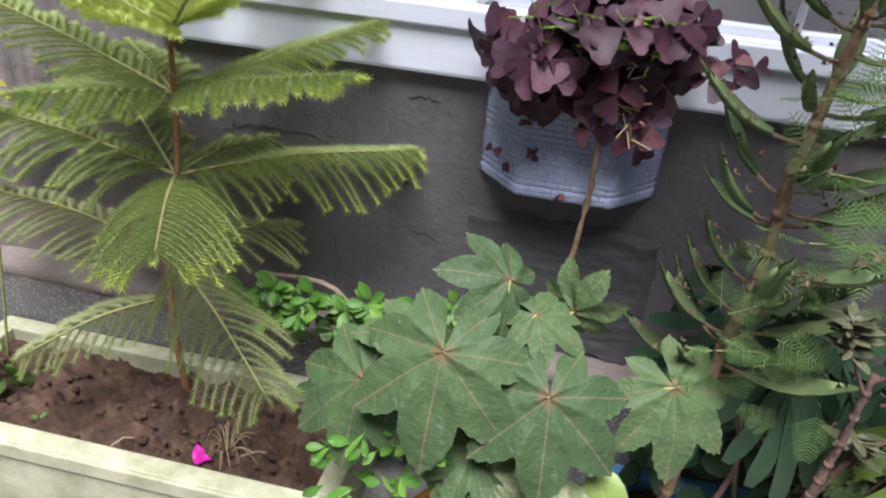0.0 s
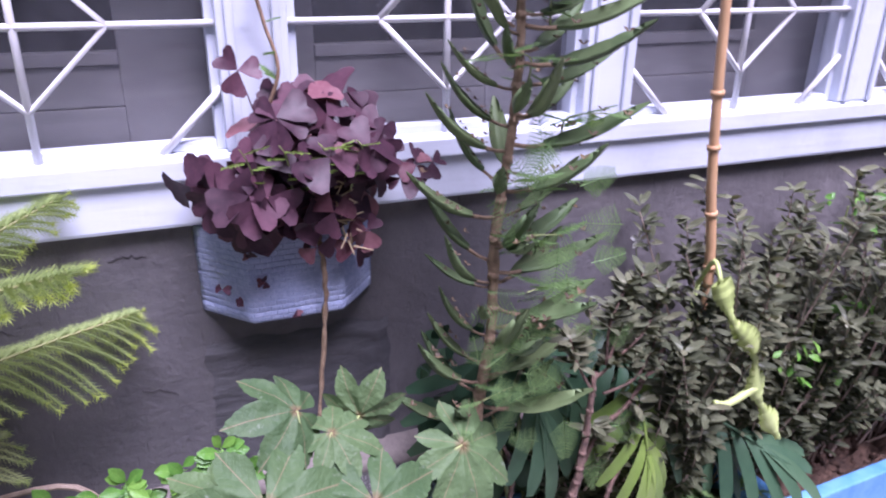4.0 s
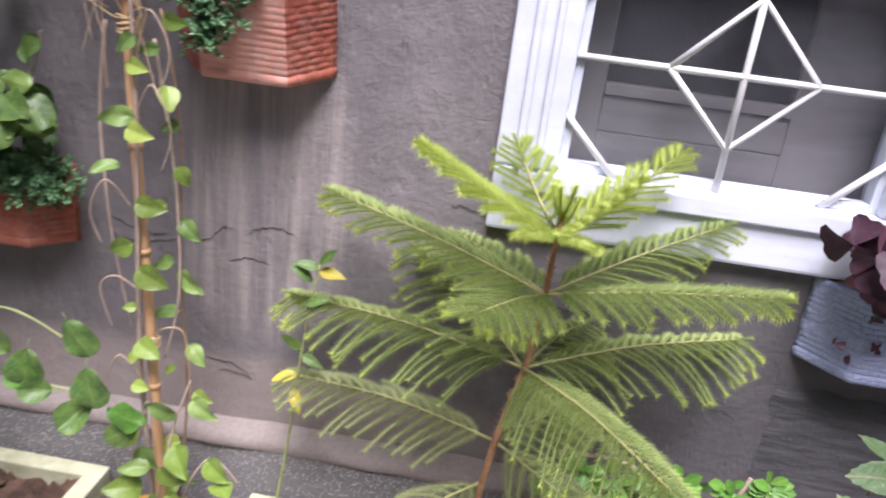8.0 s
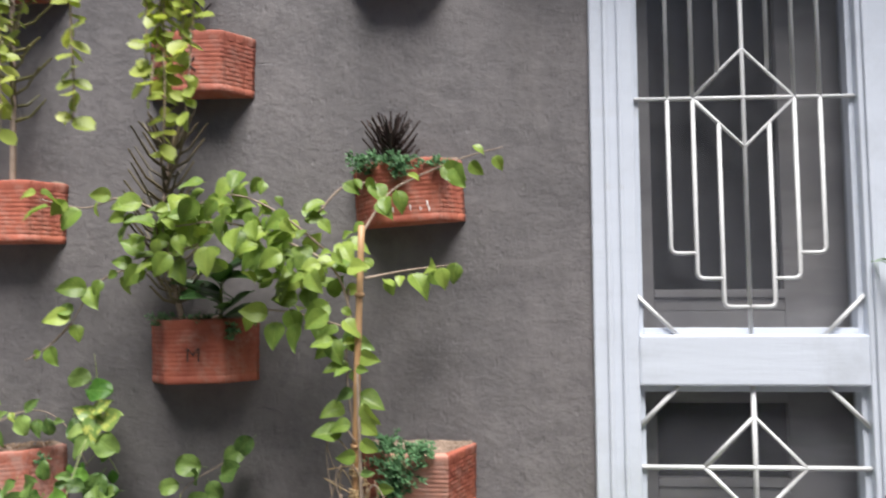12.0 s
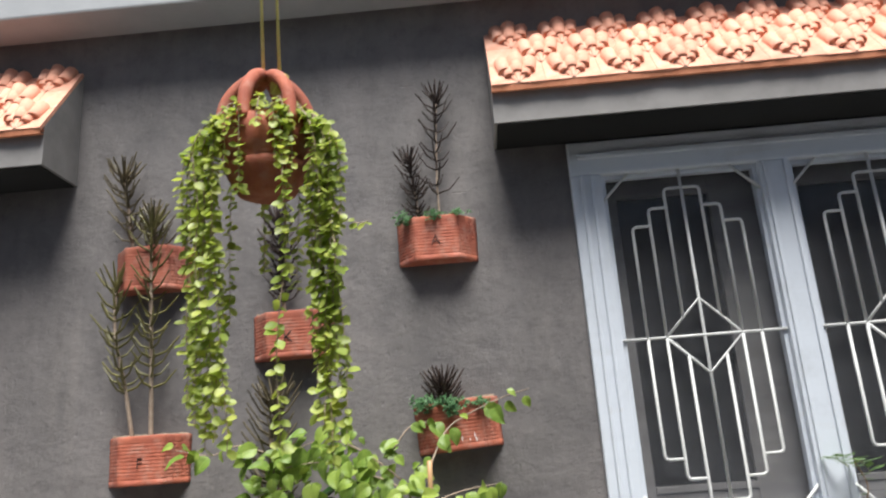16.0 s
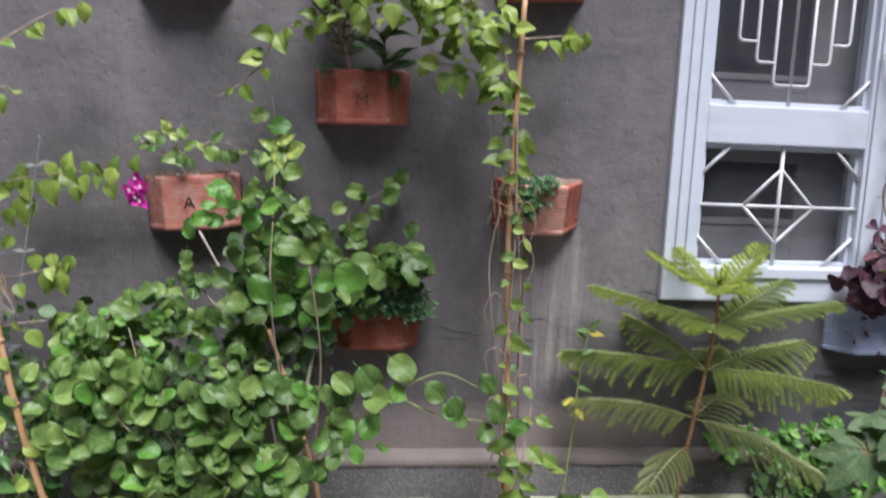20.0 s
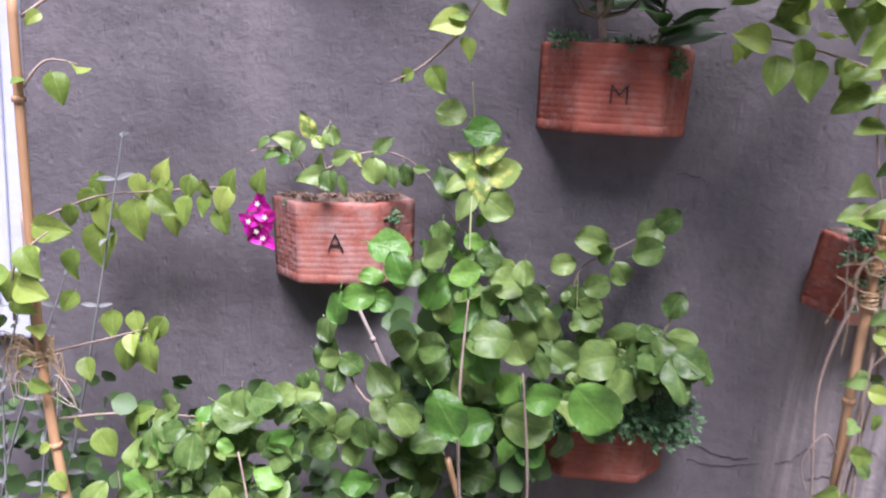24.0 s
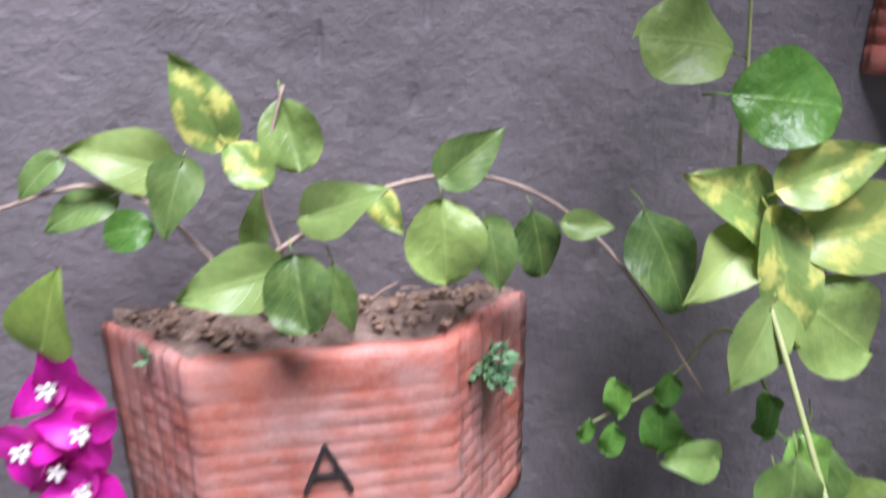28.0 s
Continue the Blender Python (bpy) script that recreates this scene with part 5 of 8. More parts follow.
for z in (0.2, 0.3, 0.38, 0.47, 0.62, 0.75, 0.88, 0.98, 1.02, 1.06, 1.1):
    x = -0.945 + rnd.uniform(-0.012, 0.012)
    sgn = rnd.choice((-1, 1))
    bm = bmesh.new()
    tube(bm, bend([(x, -0.2, z), (x + sgn * 0.03, -0.21, z + rnd.uniform(0.02, 0.05)), (x + sgn * 0.055, -0.21, z + rnd.uniform(-0.03, 0.03)), (x + sgn * 0.04, -0.21, z - rnd.uniform(0.04, 0.1))], 6), 0.0017, 0.0009, 4)
    part("tendril", bm, M_TWIG, vine_1, smooth=True)
for p in ((-0.9, -0.22, 0.18), (-0.95, -0.24, 0.24)):
    leaf(vine_1, YELLOWS, aim(p, (0.6, -0.4, -0.5), (0, -1, 0.6), 0.055), rnd, label="yellow withered leaf")

cane_2 = cane("bamboo_cane", [(-2.03, -0.26, 0.12), (-2.12, -0.25, 0.45), (-2.18, -0.23, 0.75), (-2.2, -0.22, 1.0), (-2.21, -0.22, 1.34)], 0.0085, M_CANE, "dry bamboo cane leaning in the yellow pot", 6)
vine_2 = thing("bougainvillea", "bougainvillea with lime leaves and a magenta flower, tied to a cane", "vine", (0, 0, 0))
tie(vine_2, (-2.192, -0.225, 0.8), 0.014, M_TWINE, 6, 26, random.Random(8))
tie(vine_2, (-2.185, -0.225, 0.74), 0.013, M_CANE_W, 3, 5, random.Random(9))
V = lambda *a, **k: vine(vine_2, *a, **k)  # noqa: E731
V([(-2.04, -0.25, 0.13), (-2.13, -0.24, 0.45), (-2.19, -0.23, 0.8), (-2.21, -0.22, 1.02)], HEARTS, rnd, 0.06, 0.05, 0.5, M_TWIG, 0.004, 0.003)
V([(-2.21, -0.21, 1.0), (-2.16, -0.11, 1.03), (-2.07, -0.09, 1.045), (-1.99, -0.07, 1.055), (-1.94, -0.06, 1.06)], HEARTS, rnd, 0.07, 0.046, 0.75, M_TWIG, 0.0022, 0.001)
V([(-2.18, -0.2, 0.68), (-2.09, -0.18, 0.69), (-1.93, -0.18, 0.7)], HEARTS, rnd, 0.03, 0.055, 0.7)
V([(-2.2, -0.2, 0.79), (-2.13, -0.14, 0.8), (-2.05, -0.12, 0.825)], HEARTS, rnd, 0.06, 0.045, 0.75)
for p, s in (((-2.166, -0.08, 1.06), 0.045), ((-2.173, -0.09, 1.035), 0.04), ((-2.15, -0.09, 1.02), 0.055), ((-2.157, -0.09, 0.975), 0.068), ((-2.101, -0.09, 1.02), 0.06), ((-2.099, -0.08, 1.065), 0.036), ((-2.049, -0.08, 1.06), 0.036), ((-2.012, -0.08, 1.07), 0.036), ((-2.013, -0.09, 1.035), 0.046), ((-2.037, -0.08, 1.02), 0.05), ((-1.985, -0.08, 1.04), 0.034), ((-1.951, -0.08, 1.055), 0.042),
             ((-1.961, -0.08, 1.02), 0.042), ((-2.083, -0.07, 1.05), 0.04), ((-2.128, -0.12, 0.838), 0.042), ((-2.09, -0.12, 0.84), 0.036), ((-2.092, -0.13, 0.795), 0.052), ((-2.065, -0.13, 0.792), 0.05), ((-2.057, -0.12, 0.822), 0.045), ((-2.043, -0.12, 0.835), 0.04), ((-2.147, -0.2, 0.96), 0.042), ((-2.148, -0.2, 0.895), 0.034), ((-2.186, -0.24, 0.97), 0.055), ((-2.2, -0.25, 0.93), 0.045)):
    leaf(vine_2, HEARTS, aim(p, (rnd.uniform(-0.45, 0.45), -0.25, -0.8), (rnd.uniform(-0.5, 0.5), -1, 0.35), s), rnd)
for p in ((-2.065, -0.075, 1.06), (-1.951, -0.075, 1.055), (-1.9, -0.075, 1.06)):
    leaf(vine_2, HEARTS, aim(p, (rnd.uniform(-0.3, 0.3), -0.2, 0.8), (rnd.uniform(-0.3, 0.3), -1, 0.3), 0.04), rnd)
V([(-2.22, -0.21, 1.18), (-2.18, -0.2, 1.24), (-2.14, -0.18, 1.24)], HEARTS, rnd, 0.04, 0.05, 0.6)
V([(-2.21, -0.2, 1.3), (-2.13, -0.15, 1.38), (-2.06, -0.12, 1.43), (-1.99, -0.12, 1.44)], HEARTS, rnd, 0.034, 0.05, 0.7)
V([(-2.23, -0.22, 0.85), (-2.2, -0.26, 0.95), (-2.16, -0.24, 1.0)], HEARTS, rnd, 0.024, 0.055, 0.6)
for c in ((-1.9, -0.065, 1.034), (-1.885, -0.072, 1.014), (-1.913, -0.07, 1.004), (-1.889, -0.066, 0.977), (-1.902, -0.06, 0.986)):
    for k in range(3):
        a = 2 * math.pi * k / 3 + c[2] * 40
        d = Vector((math.cos(a), -0.3 + 0.2 * (k % 2), math.sin(a)))
        leaf(vine_2, BRACTS, aim(Vector(c), d, Vector((0, -1, 0.1)) - d * 0.2 + Vector((0.5 * (k - 1), 0, 0.35)), 0.0265), rnd, "bract", "magenta papery bract")
    fl = bmesh.new()
    tube(fl, [(c[0], c[1], c[2]), (c[0], c[1] - 0.012, c[2] + 0.003)], 0.0012, 0.002, 6)
    for k in range(5):
        a = 2 * math.pi * k / 5
        tube(fl, [(c[0], c[1] - 0.012, c[2] + 0.003), (c[0] + 0.0045 * math.cos(a), c[1] - 0.014, c[2] + 0.003 + 0.0045 * math.sin(a))], 0.0018, 0.0012, 4)
    part("flower", fl, L_WHITE, vine_2, "tiny white flower")

# ---- round-leaved shrub in the planter box, reaching up the wall ----
bush = thing("round_leaved_shrub", "dense green round-leaved shrub growing up from the planter box", "shrub", (0, 0, 0))
rnd = random.Random(21)


def canopy(parent, meshes, rnd, centre, radius, count, size, tilt=0.58):
    """Leaves held out on their stalks, facing up and outwards, over a rounded front."""
    for _ in range(count):
        while True:
            u, v = rnd.uniform(-1, 1), rnd.uniform(-1, 1)
            if u * u + v * v < 1:
                break
        bulge = math.sqrt(1 - u * u - v * v)
        p = Vector(centre) + Vector((u * radius[0], -radius[1] * bulge * rnd.uniform(0.25, 1.0), v * radius[2]))
        p.y = max(p.y, -0.36 + 0.02 * rnd.random())
        a = rnd.uniform(0, 6.28)
        d = Vector((math.cos(a) + u * 0.5, -0.35 - 0.3 * rnd.random(), math.sin(a) * 0.8 - 0.35))
        nrm = Vector((u * 0.5 + rnd.uniform(-tilt, tilt), -0.85, 0.55 + rnd.uniform(-tilt, tilt)))
        leaf(parent, meshes, aim(p - d.normalized() * size * 0.4, d, nrm, size * rnd.choice((0.55, 0.75, 0.9, 1.0, 1.1, 1.3))), rnd)


for pts in ([(-1.46, -0.2, 0.12), (-1.47, -0.22, 0.35), (-1.52, -0.25, 0.6), (-1.54, -0.26, 0.8), (-1.54, -0.22, 0.95)],
            [(-1.7, -0.2, 0.12), (-1.74, -0.26, 0.35), (-1.8, -0.32, 0.52), (-1.86, -0.28, 0.7)], [(-1.44, -0.19, 0.12), (-1.43, -0.2, 0.4), (-1.42, -0.22, 0.62), (-1.45, -0.24, 0.85)],
            [(-1.68, -0.2, 0.12), (-1.72, -0.32, 0.28), (-1.8, -0.34, 0.42), (-1.9, -0.32, 0.52)], [(-1.48, -0.22, 0.3), (-1.35, -0.25, 0.44), (-1.23, -0.26, 0.54), (-1.12, -0.26, 0.59), (-1.02, -0.26, 0.55)], [(-1.52, -0.2, 0.6), (-1.6, -0.14, 0.72), (-1.7, -0.1, 0.72), (-1.78, -0.09, 0.86)],
            [(-1.23, -0.26, 0.53), (-1.12, -0.26, 0.48), (-1.0, -0.25, 0.46)], [(-1.62, -0.2, 0.12), (-1.6, -0.3, 0.34), (-1.55, -0.34, 0.48)], [(-1.72, -0.22, 0.14), (-1.66, -0.31, 0.36), (-1.68, -0.34, 0.52)], [(-1.5, -0.22, 0.2), (-1.48, -0.3, 0.38), (-1.44, -0.33, 0.5)]):
    bm = bmesh.new()
    low = pts[-1][0] > -1.2
    tube(bm, bend(pts, 6), 0.0028 if low else 0.0048, 0.0014, 6)
    part("branch", bm, M_STEM if low else M_TWIG, bush, smooth=True)
shoot = bmesh.new()
tube(shoot, bend([(-1.54, -0.22, 0.94), (-1.548, -0.12, 1.06), (-1.552, -0.06, 1.13), (-1.556, -0.05, 1.2), (-1.564, -0.05, 1.26)], 6), 0.0018, 0.0009, 6)
part("shoot", shoot, M_STEM, bush, "thin green upright shoot", smooth=True)
MIXED = ROUNDS * 3 + LIGHTROUNDS
for c, r, k, s in (((-1.72, -0.3, 0.5), (0.3, 0.15, 0.17), 86, 0.052), ((-1.93, -0.27, 0.47), (0.12, 0.1, 0.16), 26, 0.052), ((-1.92, -0.24, 0.6), (0.1, 0.08, 0.07), 14, 0.05), ((-1.8, -0.33, 0.3), (0.12, 0.06, 0.08), 16, 0.054), ((-1.72, -0.36, 0.19), (0.06, 0.04, 0.05), 8, 0.05), ((-1.55, -0.34, 0.32), (0.12, 0.05, 0.05), 14, 0.054), ((-1.41, -0.32, 0.41), (0.07, 0.05, 0.05), 8, 0.05), ((-1.9, -0.26, 0.6), (0.13, 0.13, 0.14), 28, 0.048), ((-1.84, -0.22, 0.74), (0.1, 0.08, 0.07), 14, 0.047), ((-2.0, -0.2, 0.5), (0.12, 0.1, 0.2), 34, 0.048), ((-1.95, -0.18, 0.66), (0.1, 0.06, 0.1), 18, 0.046), ((-1.55, -0.34, 0.48), (0.15, 0.12, 0.13), 50, 0.053), ((-1.66, -0.34, 0.34), (0.17, 0.12, 0.1), 38, 0.048), ((-1.73, -0.36, 0.26), (0.06, 0.06, 0.05), 10, 0.042),
                   ((-1.5, -0.1, 0.88), (0.12, 0.06, 0.12), 18, 0.046), ((-1.42, -0.12, 0.79), (0.08, 0.06, 0.08), 10, 0.046), ((-1.52, -0.16, 0.72), (0.1, 0.08, 0.08), 14, 0.048), ((-1.58, -0.14, 0.7), (0.1, 0.06, 0.1), 16, 0.05), ((-1.4, -0.25, 0.52), (0.07, 0.08, 0.09), 12, 0.05), ((-1.6, -0.18, 1.0), (0.06, 0.05, 0.06), 8, 0.042)):
    canopy(bush, MIXED, rnd, c, r, k, s)
NEAR = ((-1.659, 1.034, 0.056), (-1.639, 1.012, 0.046), (-1.671, 0.996, 0.034), (-1.689, 0.966, 0.047), (-1.665, 0.962, 0.04), (-1.722, 0.941, 0.047), (-1.557, 0.81, 0.076), (-1.352, 0.836, 0.08))
HIGH = ((-1.594, 1.016, 0.05), (-1.59, 0.956, 0.06), (-1.549, 0.988, 0.052), (-1.515, 1.01, 0.034), (-1.462, 0.996, 0.04), (-1.511, 0.945, 0.06), (-1.479, 0.972, 0.056), (-1.454, 0.941, 0.064), (-1.543, 0.917, 0.056),
        (-1.575, 0.927, 0.044), (-1.5, 0.897, 0.064), (-1.461, 0.881, 0.07), (-1.424, 0.915, 0.058), (-1.391, 0.879, 0.046), (-1.588, 0.865, 0.058), (-1.612, 0.845, 0.06), (-1.543, 0.868, 0.058), (-1.509, 0.852, 0.062))
MIDDLE = ((-1.628, 0.864, 0.058), (-1.587, 0.832, 0.064), (-1.656, 0.816, 0.062), (-1.523, 0.808, 0.066), (-1.414, 0.807, 0.06), (-1.517, 0.745, 0.072), (-1.435, 0.756, 0.074), (-1.681, 0.717, 0.05), (-1.621, 0.758, 0.054), (-1.47, 0.82, 0.06),
          (-1.778, 0.764, 0.042), (-1.741, 0.705, 0.044), (-1.737, 0.846, 0.034), (-1.89, 0.735, 0.066), (-1.854, 0.667, 0.064), (-1.942, 0.6, 0.066), (-1.812, 0.662, 0.056), (-1.978, 0.691, 0.056), (-1.686, 0.647, 0.05), (-1.65, 0.706, 0.046))
for places, depth in ((NEAR, 0.3), (HIGH, 0.21), (MIDDLE, 0.22)):
    for x, z, size in places:
        a = rnd.uniform(0, 6.28)
        d = Vector((math.cos(a), -0.35, 0.7 * math.sin(a) - 0.35)).normalized()
        at = Vector((x, -depth + rnd.uniform(-0.03, 0.03), z)) - d * size * 0.5
        leaf(bush, LIGHTROUNDS if depth > 0.25 else LIGHTROUNDS[:1] + ROUNDS, aim(at, d, (rnd.uniform(-0.35, 0.35), -1, 0.45 + rnd.uniform(-0.3, 0.3)), size), rnd)
twiglet = bmesh.new()
tube(twiglet, bend([(-1.5, -0.05, 1.0), (-1.54, -0.05, 1.05), (-1.575, -0.055, 1.02), (-1.625, -0.055, 0.99)], 6), 0.0012, 0.0007, 5)
part("shoot", twiglet, M_STEM, bush, "thin green upright shoot", smooth=True)
for x, z, size in ((-1.604, 1.012, 0.022), (-1.579, 1.018, 0.02), (-1.625, 0.993, 0.014), (-1.608, 0.986, 0.02), (-1.576, 0.99, 0.028), (-1.535, 1.039, 0.022), (-1.509, 0.996, 0.028), (-1.56, 0.975, 0.026)):
    leaf(bush, LIGHTROUNDS, aim((x, -0.06, z - size * 0.5), (rnd.uniform(-0.4, 0.4), -0.2, 1), (rnd.uniform(-0.3, 0.3), -1, 0.2), size), rnd)


def inner_leaves(parent, blobs, rnd, mat, name="inner_foliage"):
    """The packed leaves inside a shrub, behind those that can be told apart."""
    bm = bmesh.new()
    for c, r, k, s in blobs:
        for _ in range(k):
            p = Vector((c[0] + rnd.uniform(-1, 1) * r[0], min(-0.04, c[1] + rnd.uniform(-1, 1) * r[1]), c[2] + rnd.uniform(-1, 1) * r[2]))
            d = Vector((rnd.uniform(-1, 1), rnd.uniform(-0.6, 0.1), rnd.uniform(-1, 0.6)))
            if (p + d.normalized() * s).y > -0.01:
                d.y = -0.3
            small_leaf(bm, p, d, Vector((rnd.uniform(-0.8, 0.8), -1, rnd.uniform(-0.2, 1))), s * rnd.uniform(0.5, 1.1), 0.46)
    return tagged(part(name, bm, mat, parent, smooth=True), kind="stuff")


# dark inner leaves colour in the shaded gaps between the outer ones
inner_leaves(bush, (((-1.72, -0.17, 0.42), (0.26, 0.07, 0.2), 380, 0.042), ((-1.92, -0.14, 0.52), (0.16, 0.06, 0.2), 230, 0.04), ((-1.53, -0.12, 0.74), (0.12, 0.05, 0.18), 120, 0.05), ((-1.26, -0.06, 0.8), (0.1, 0.03, 0.05), 36, 0.045)), rnd, L_INNER_SHADE)
for p, sz in (((-1.327, -0.28, 0.61), 0.082), ((-1.249, -0.27, 0.632), 0.075), ((-1.301, -0.29, 0.54), 0.08), ((-1.351, -0.28, 0.49), 0.078), ((-1.272, -0.28, 0.488), 0.07), ((-1.37, -0.27, 0.56), 0.07), ((-1.157, -0.27, 0.566), 0.058), ((-1.11, -0.27, 0.515), 0.05), ((-1.083, -0.27, 0.535), 0.058),
              ((-1.019, -0.27, 0.592), 0.058), ((-0.987, -0.28, 0.526), 0.06), ((-0.99, -0.27, 0.46), 0.056), ((-0.955, -0.28, 0.465), 0.054), ((-0.923, -0.27, 0.43), 0.05), ((-1.05, -0.27, 0.47), 0.045), ((-1.21, -0.27, 0.55), 0.055), ((-1.33, -0.29, 0.42), 0.05), ((-1.26, -0.26, 0.4), 0.045)):
    leaf(bush, LIGHTROUNDS + ROUNDS, aim(p, (rnd.uniform(-0.7, 0.7), -0.3, rnd.uniform(-0.9, 0.1)), (rnd.uniform(-0.3, 0.3), -1, 0.5), sz), rnd)
for c, d, s, ms in (((-1.565, -0.08, 1.136), (-0.6, -0.3, 0.4), 0.055, VARIEGS), ((-1.538, -0.095, 1.094), (0.2, -0.4, -0.8), 0.064, VARIEGS), ((-1.504, -0.09, 1.124), (0.7, -0.3, 0.3), 0.062, VARIEGS), ((-1.592, -0.06, 1.21), (-0.9, -0.2, 0.2), 0.05, ROUNDS), ((-1.545, -0.075, 1.186), (0.9, -0.4, 0.05), 0.056, LIGHTROUNDS),
                    ((-1.52, -0.09, 1.155), (0.8, -0.3, 0.5), 0.05, VARIEGS), ((-1.575, -0.09, 1.1), (-0.7, -0.4, -0.4), 0.05, OVATES), ((-1.51, -0.1, 1.075), (0.8, -0.4, -0.4), 0.055, ROUNDS), ((-1.56, -0.11, 1.065), (-0.4, -0.4, -0.8), 0.045, OVATES), ((-1.59, -0.12, 1.01), (-0.8, -0.3, 0.1), 0.03, OVATES), ((-1.54, -0.14, 1.02), (0.6, -0.3, -0.5), 0.032, LIGHTROUNDS)):
    v = Vector(d).normalized()
    leaf(bush, ms, aim(Vector(c) - v * s * 0.5, d, (rnd.uniform(-0.25, 0.25), -1, 0.4), s), rnd)
for p in ((-1.767, -0.09, 0.825), (-1.747, -0.1, 0.795), (-1.784, -0.1, 0.765), (-1.8, -0.12, 0.72), (-1.775, -0.12, 0.715), (-1.753, -0.15, 0.68), (-1.692, -0.2, 0.73), (-1.7, -0.18, 0.69), (-1.77, -0.09, 0.86), (-1.79, -0.1, 0.8), (-1.75, -0.09, 0.77), (-1.78, -0.09, 0.73), (-1.81, -0.09, 0.69), (-1.76, -0.1, 0.67), (-1.73, -0.1, 0.7)):
    leaf(bush, ROUNDS, aim(p, (rnd.uniform(-1, 1), -0.3, -0.5), (rnd.uniform(-0.4, 0.4), -1, 0.5), 0.045), rnd)
cane_3 = cane("bamboo_cane", [(-1.4, -0.23, 0.12), (-1.43, -0.22, 0.3), (-1.49, -0.21, 0.5), (-1.55, -0.2, 0.68)], 0.0065, M_CANE, "reddish bamboo cane standing in the planter box", 3)
cane_4 = cane("bamboo_cane", [(-1.47, -0.18, 0.12), (-1.47, -0.17, 0.4), (-1.44, -0.17, 0.62)], 0.006, M_CANE_W, "bleached bamboo cane standing in the planter box", 3)
cane_5 = cane("bamboo_cane", [(-1.5, -0.12, 0.12), (-1.58, -0.1, 0.55), (-1.64, -0.08, 0.71), (-1.745, -0.062, 0.905)], 0.0042, M_CANE_W, "bleached bamboo cane leaning against the wall planter", 4)
for x, y, h, lean in ((-1.22, -0.2, 0.06, 0.02), (-1.3, -0.15, 0.04, -0.01), (-1.36, -0.24, 0.05, -0.015), (-1.6, -0.24, 0.09, 0.01)):
    st = bmesh.new()
    tube(st, [(0, 0, 0), (lean * 0.5, 0, h * 0.5), (lean, 0, h)], 0.006, 0.004, 6)
    o = part("cut_stub", st, M_TWIG)
    o.location = (x, y, 0.105)
    tagged(o, "short dry cut stem standing in the soil", "stem", "cut stems")

# ---- what grows in the wall planters ----
def tube_leaf_plant(parent, pts, mat, rnd, length=0.04, whorl=4, gap=0.018, bare=0.25, r=0.0046, lr=0.0034, crown=12):
    """An upright succulent stem with pencil-thin leaves, closer at the tip."""
    line = bend(pts, 8)
    st = bmesh.new()
    tube(st, line, r, r * 0.6, 6)
    part("stem", st, M_TWIG, parent, smooth=True)
    lv = bmesh.new()
    total = sum((b - a).length for a, b in zip(line, line[1:]))
    run, nxt, k = 0.0, total * bare, 0
    for a, b in zip(line, line[1:]):
        run += (b - a).length
        while run > nxt:
            for j in range(whorl):
                an = 2 * math.pi * j / whorl + k * 0.8 + rnd.uniform(-0.3, 0.3)
                ln = length * rnd.uniform(0.65, 1.15)
                d = Vector((math.cos(an), math.sin(an), 0.25 + 0.5 * run / total))
                if (b + d * ln).y > -0.004:
                    d.y = -abs(d.y) * 0.3
                p = b + Vector((0, 0, rnd.uniform(-0.004, 0.004)))
                tube(lv, [p, p + d * ln * 0.5 - Vector((0, 0, ln * 0.04)), p + d * ln * 0.95 + Vector((0, 0, ln * 0.3))], lr, lr * 0.5, 4)
            nxt += gap
            k += 1
    tip = line[-1]
    for j in range(crown):
        an = 2.4 * j
        d = Vector((math.cos(an) * (0.3 + 0.06 * j), math.sin(an) * (0.3 + 0.06 * j), 1.0)).normalized()
        if (tip + d * length).y > -0.004:
            d.y = -abs(d.y)
        tube(lv, [tip - Vector((0, 0, 0.004)), tip + d * length * 0.6, tip + d * length * 1.1 + Vector((0, 0, 0.003))], lr, lr * 0.5, 4)
    part("leaves", lv, mat, parent)


def plant(name, label, category="plant", group=""):
    return thing(name, label, category, (0, 0, 0), group)


rnd = random.Random(31)
K = lambda label: plant("pencil_leaf_succulent", label, "succulent", "succulents in wall planters")  # noqa: E731
k = K("tall brown pencil-leaved succulent in the highest clay planter")
tube_leaf_plant(k, [(-1.85, -0.04, 2.2), (-1.86, -0.045, 2.3), (-1.885, -0.05, 2.46)], L_KAL, rnd, 0.07, 4, 0.023, 0.2, 0.0065, 0.0042)
tube_leaf_plant(k, [(-1.77, -0.04, 2.2), (-1.78, -0.045, 2.28), (-1.785, -0.05, 2.31)], L_KAL, rnd, 0.066, 4, 0.02, 0.2, 0.0065, 0.0042)
k = K("two slender olive pencil-leaved stems in a clay planter")
tube_leaf_plant(k, [(-1.825, -0.04, 1.62), (-1.85, -0.05, 1.78), (-1.885, -0.06, 1.95), (-1.89, -0.06, 2.1)], L_KALGREEN, rnd, 0.074, 3, 0.027, 0.3, 0.0068, 0.0042, 9)
tube_leaf_plant(k, [(-1.77, -0.045, 1.62), (-1.772, -0.055, 1.85), (-1.776, -0.065, 2.05), (-1.78, -0.07, 2.27)], L_KALGREEN, rnd, 0.076, 3, 0.027, 0.25, 0.0072, 0.0042, 12)
k = K("brown pencil-leaved succulent behind the hanging vines")
tube_leaf_plant(k, [(-1.37, -0.04, 1.96), (-1.375, -0.045, 2.1), (-1.385, -0.05, 2.26)], L_KALDARK, rnd, 0.066, 5, 0.02, 0.15, 0.0058, 0.004)
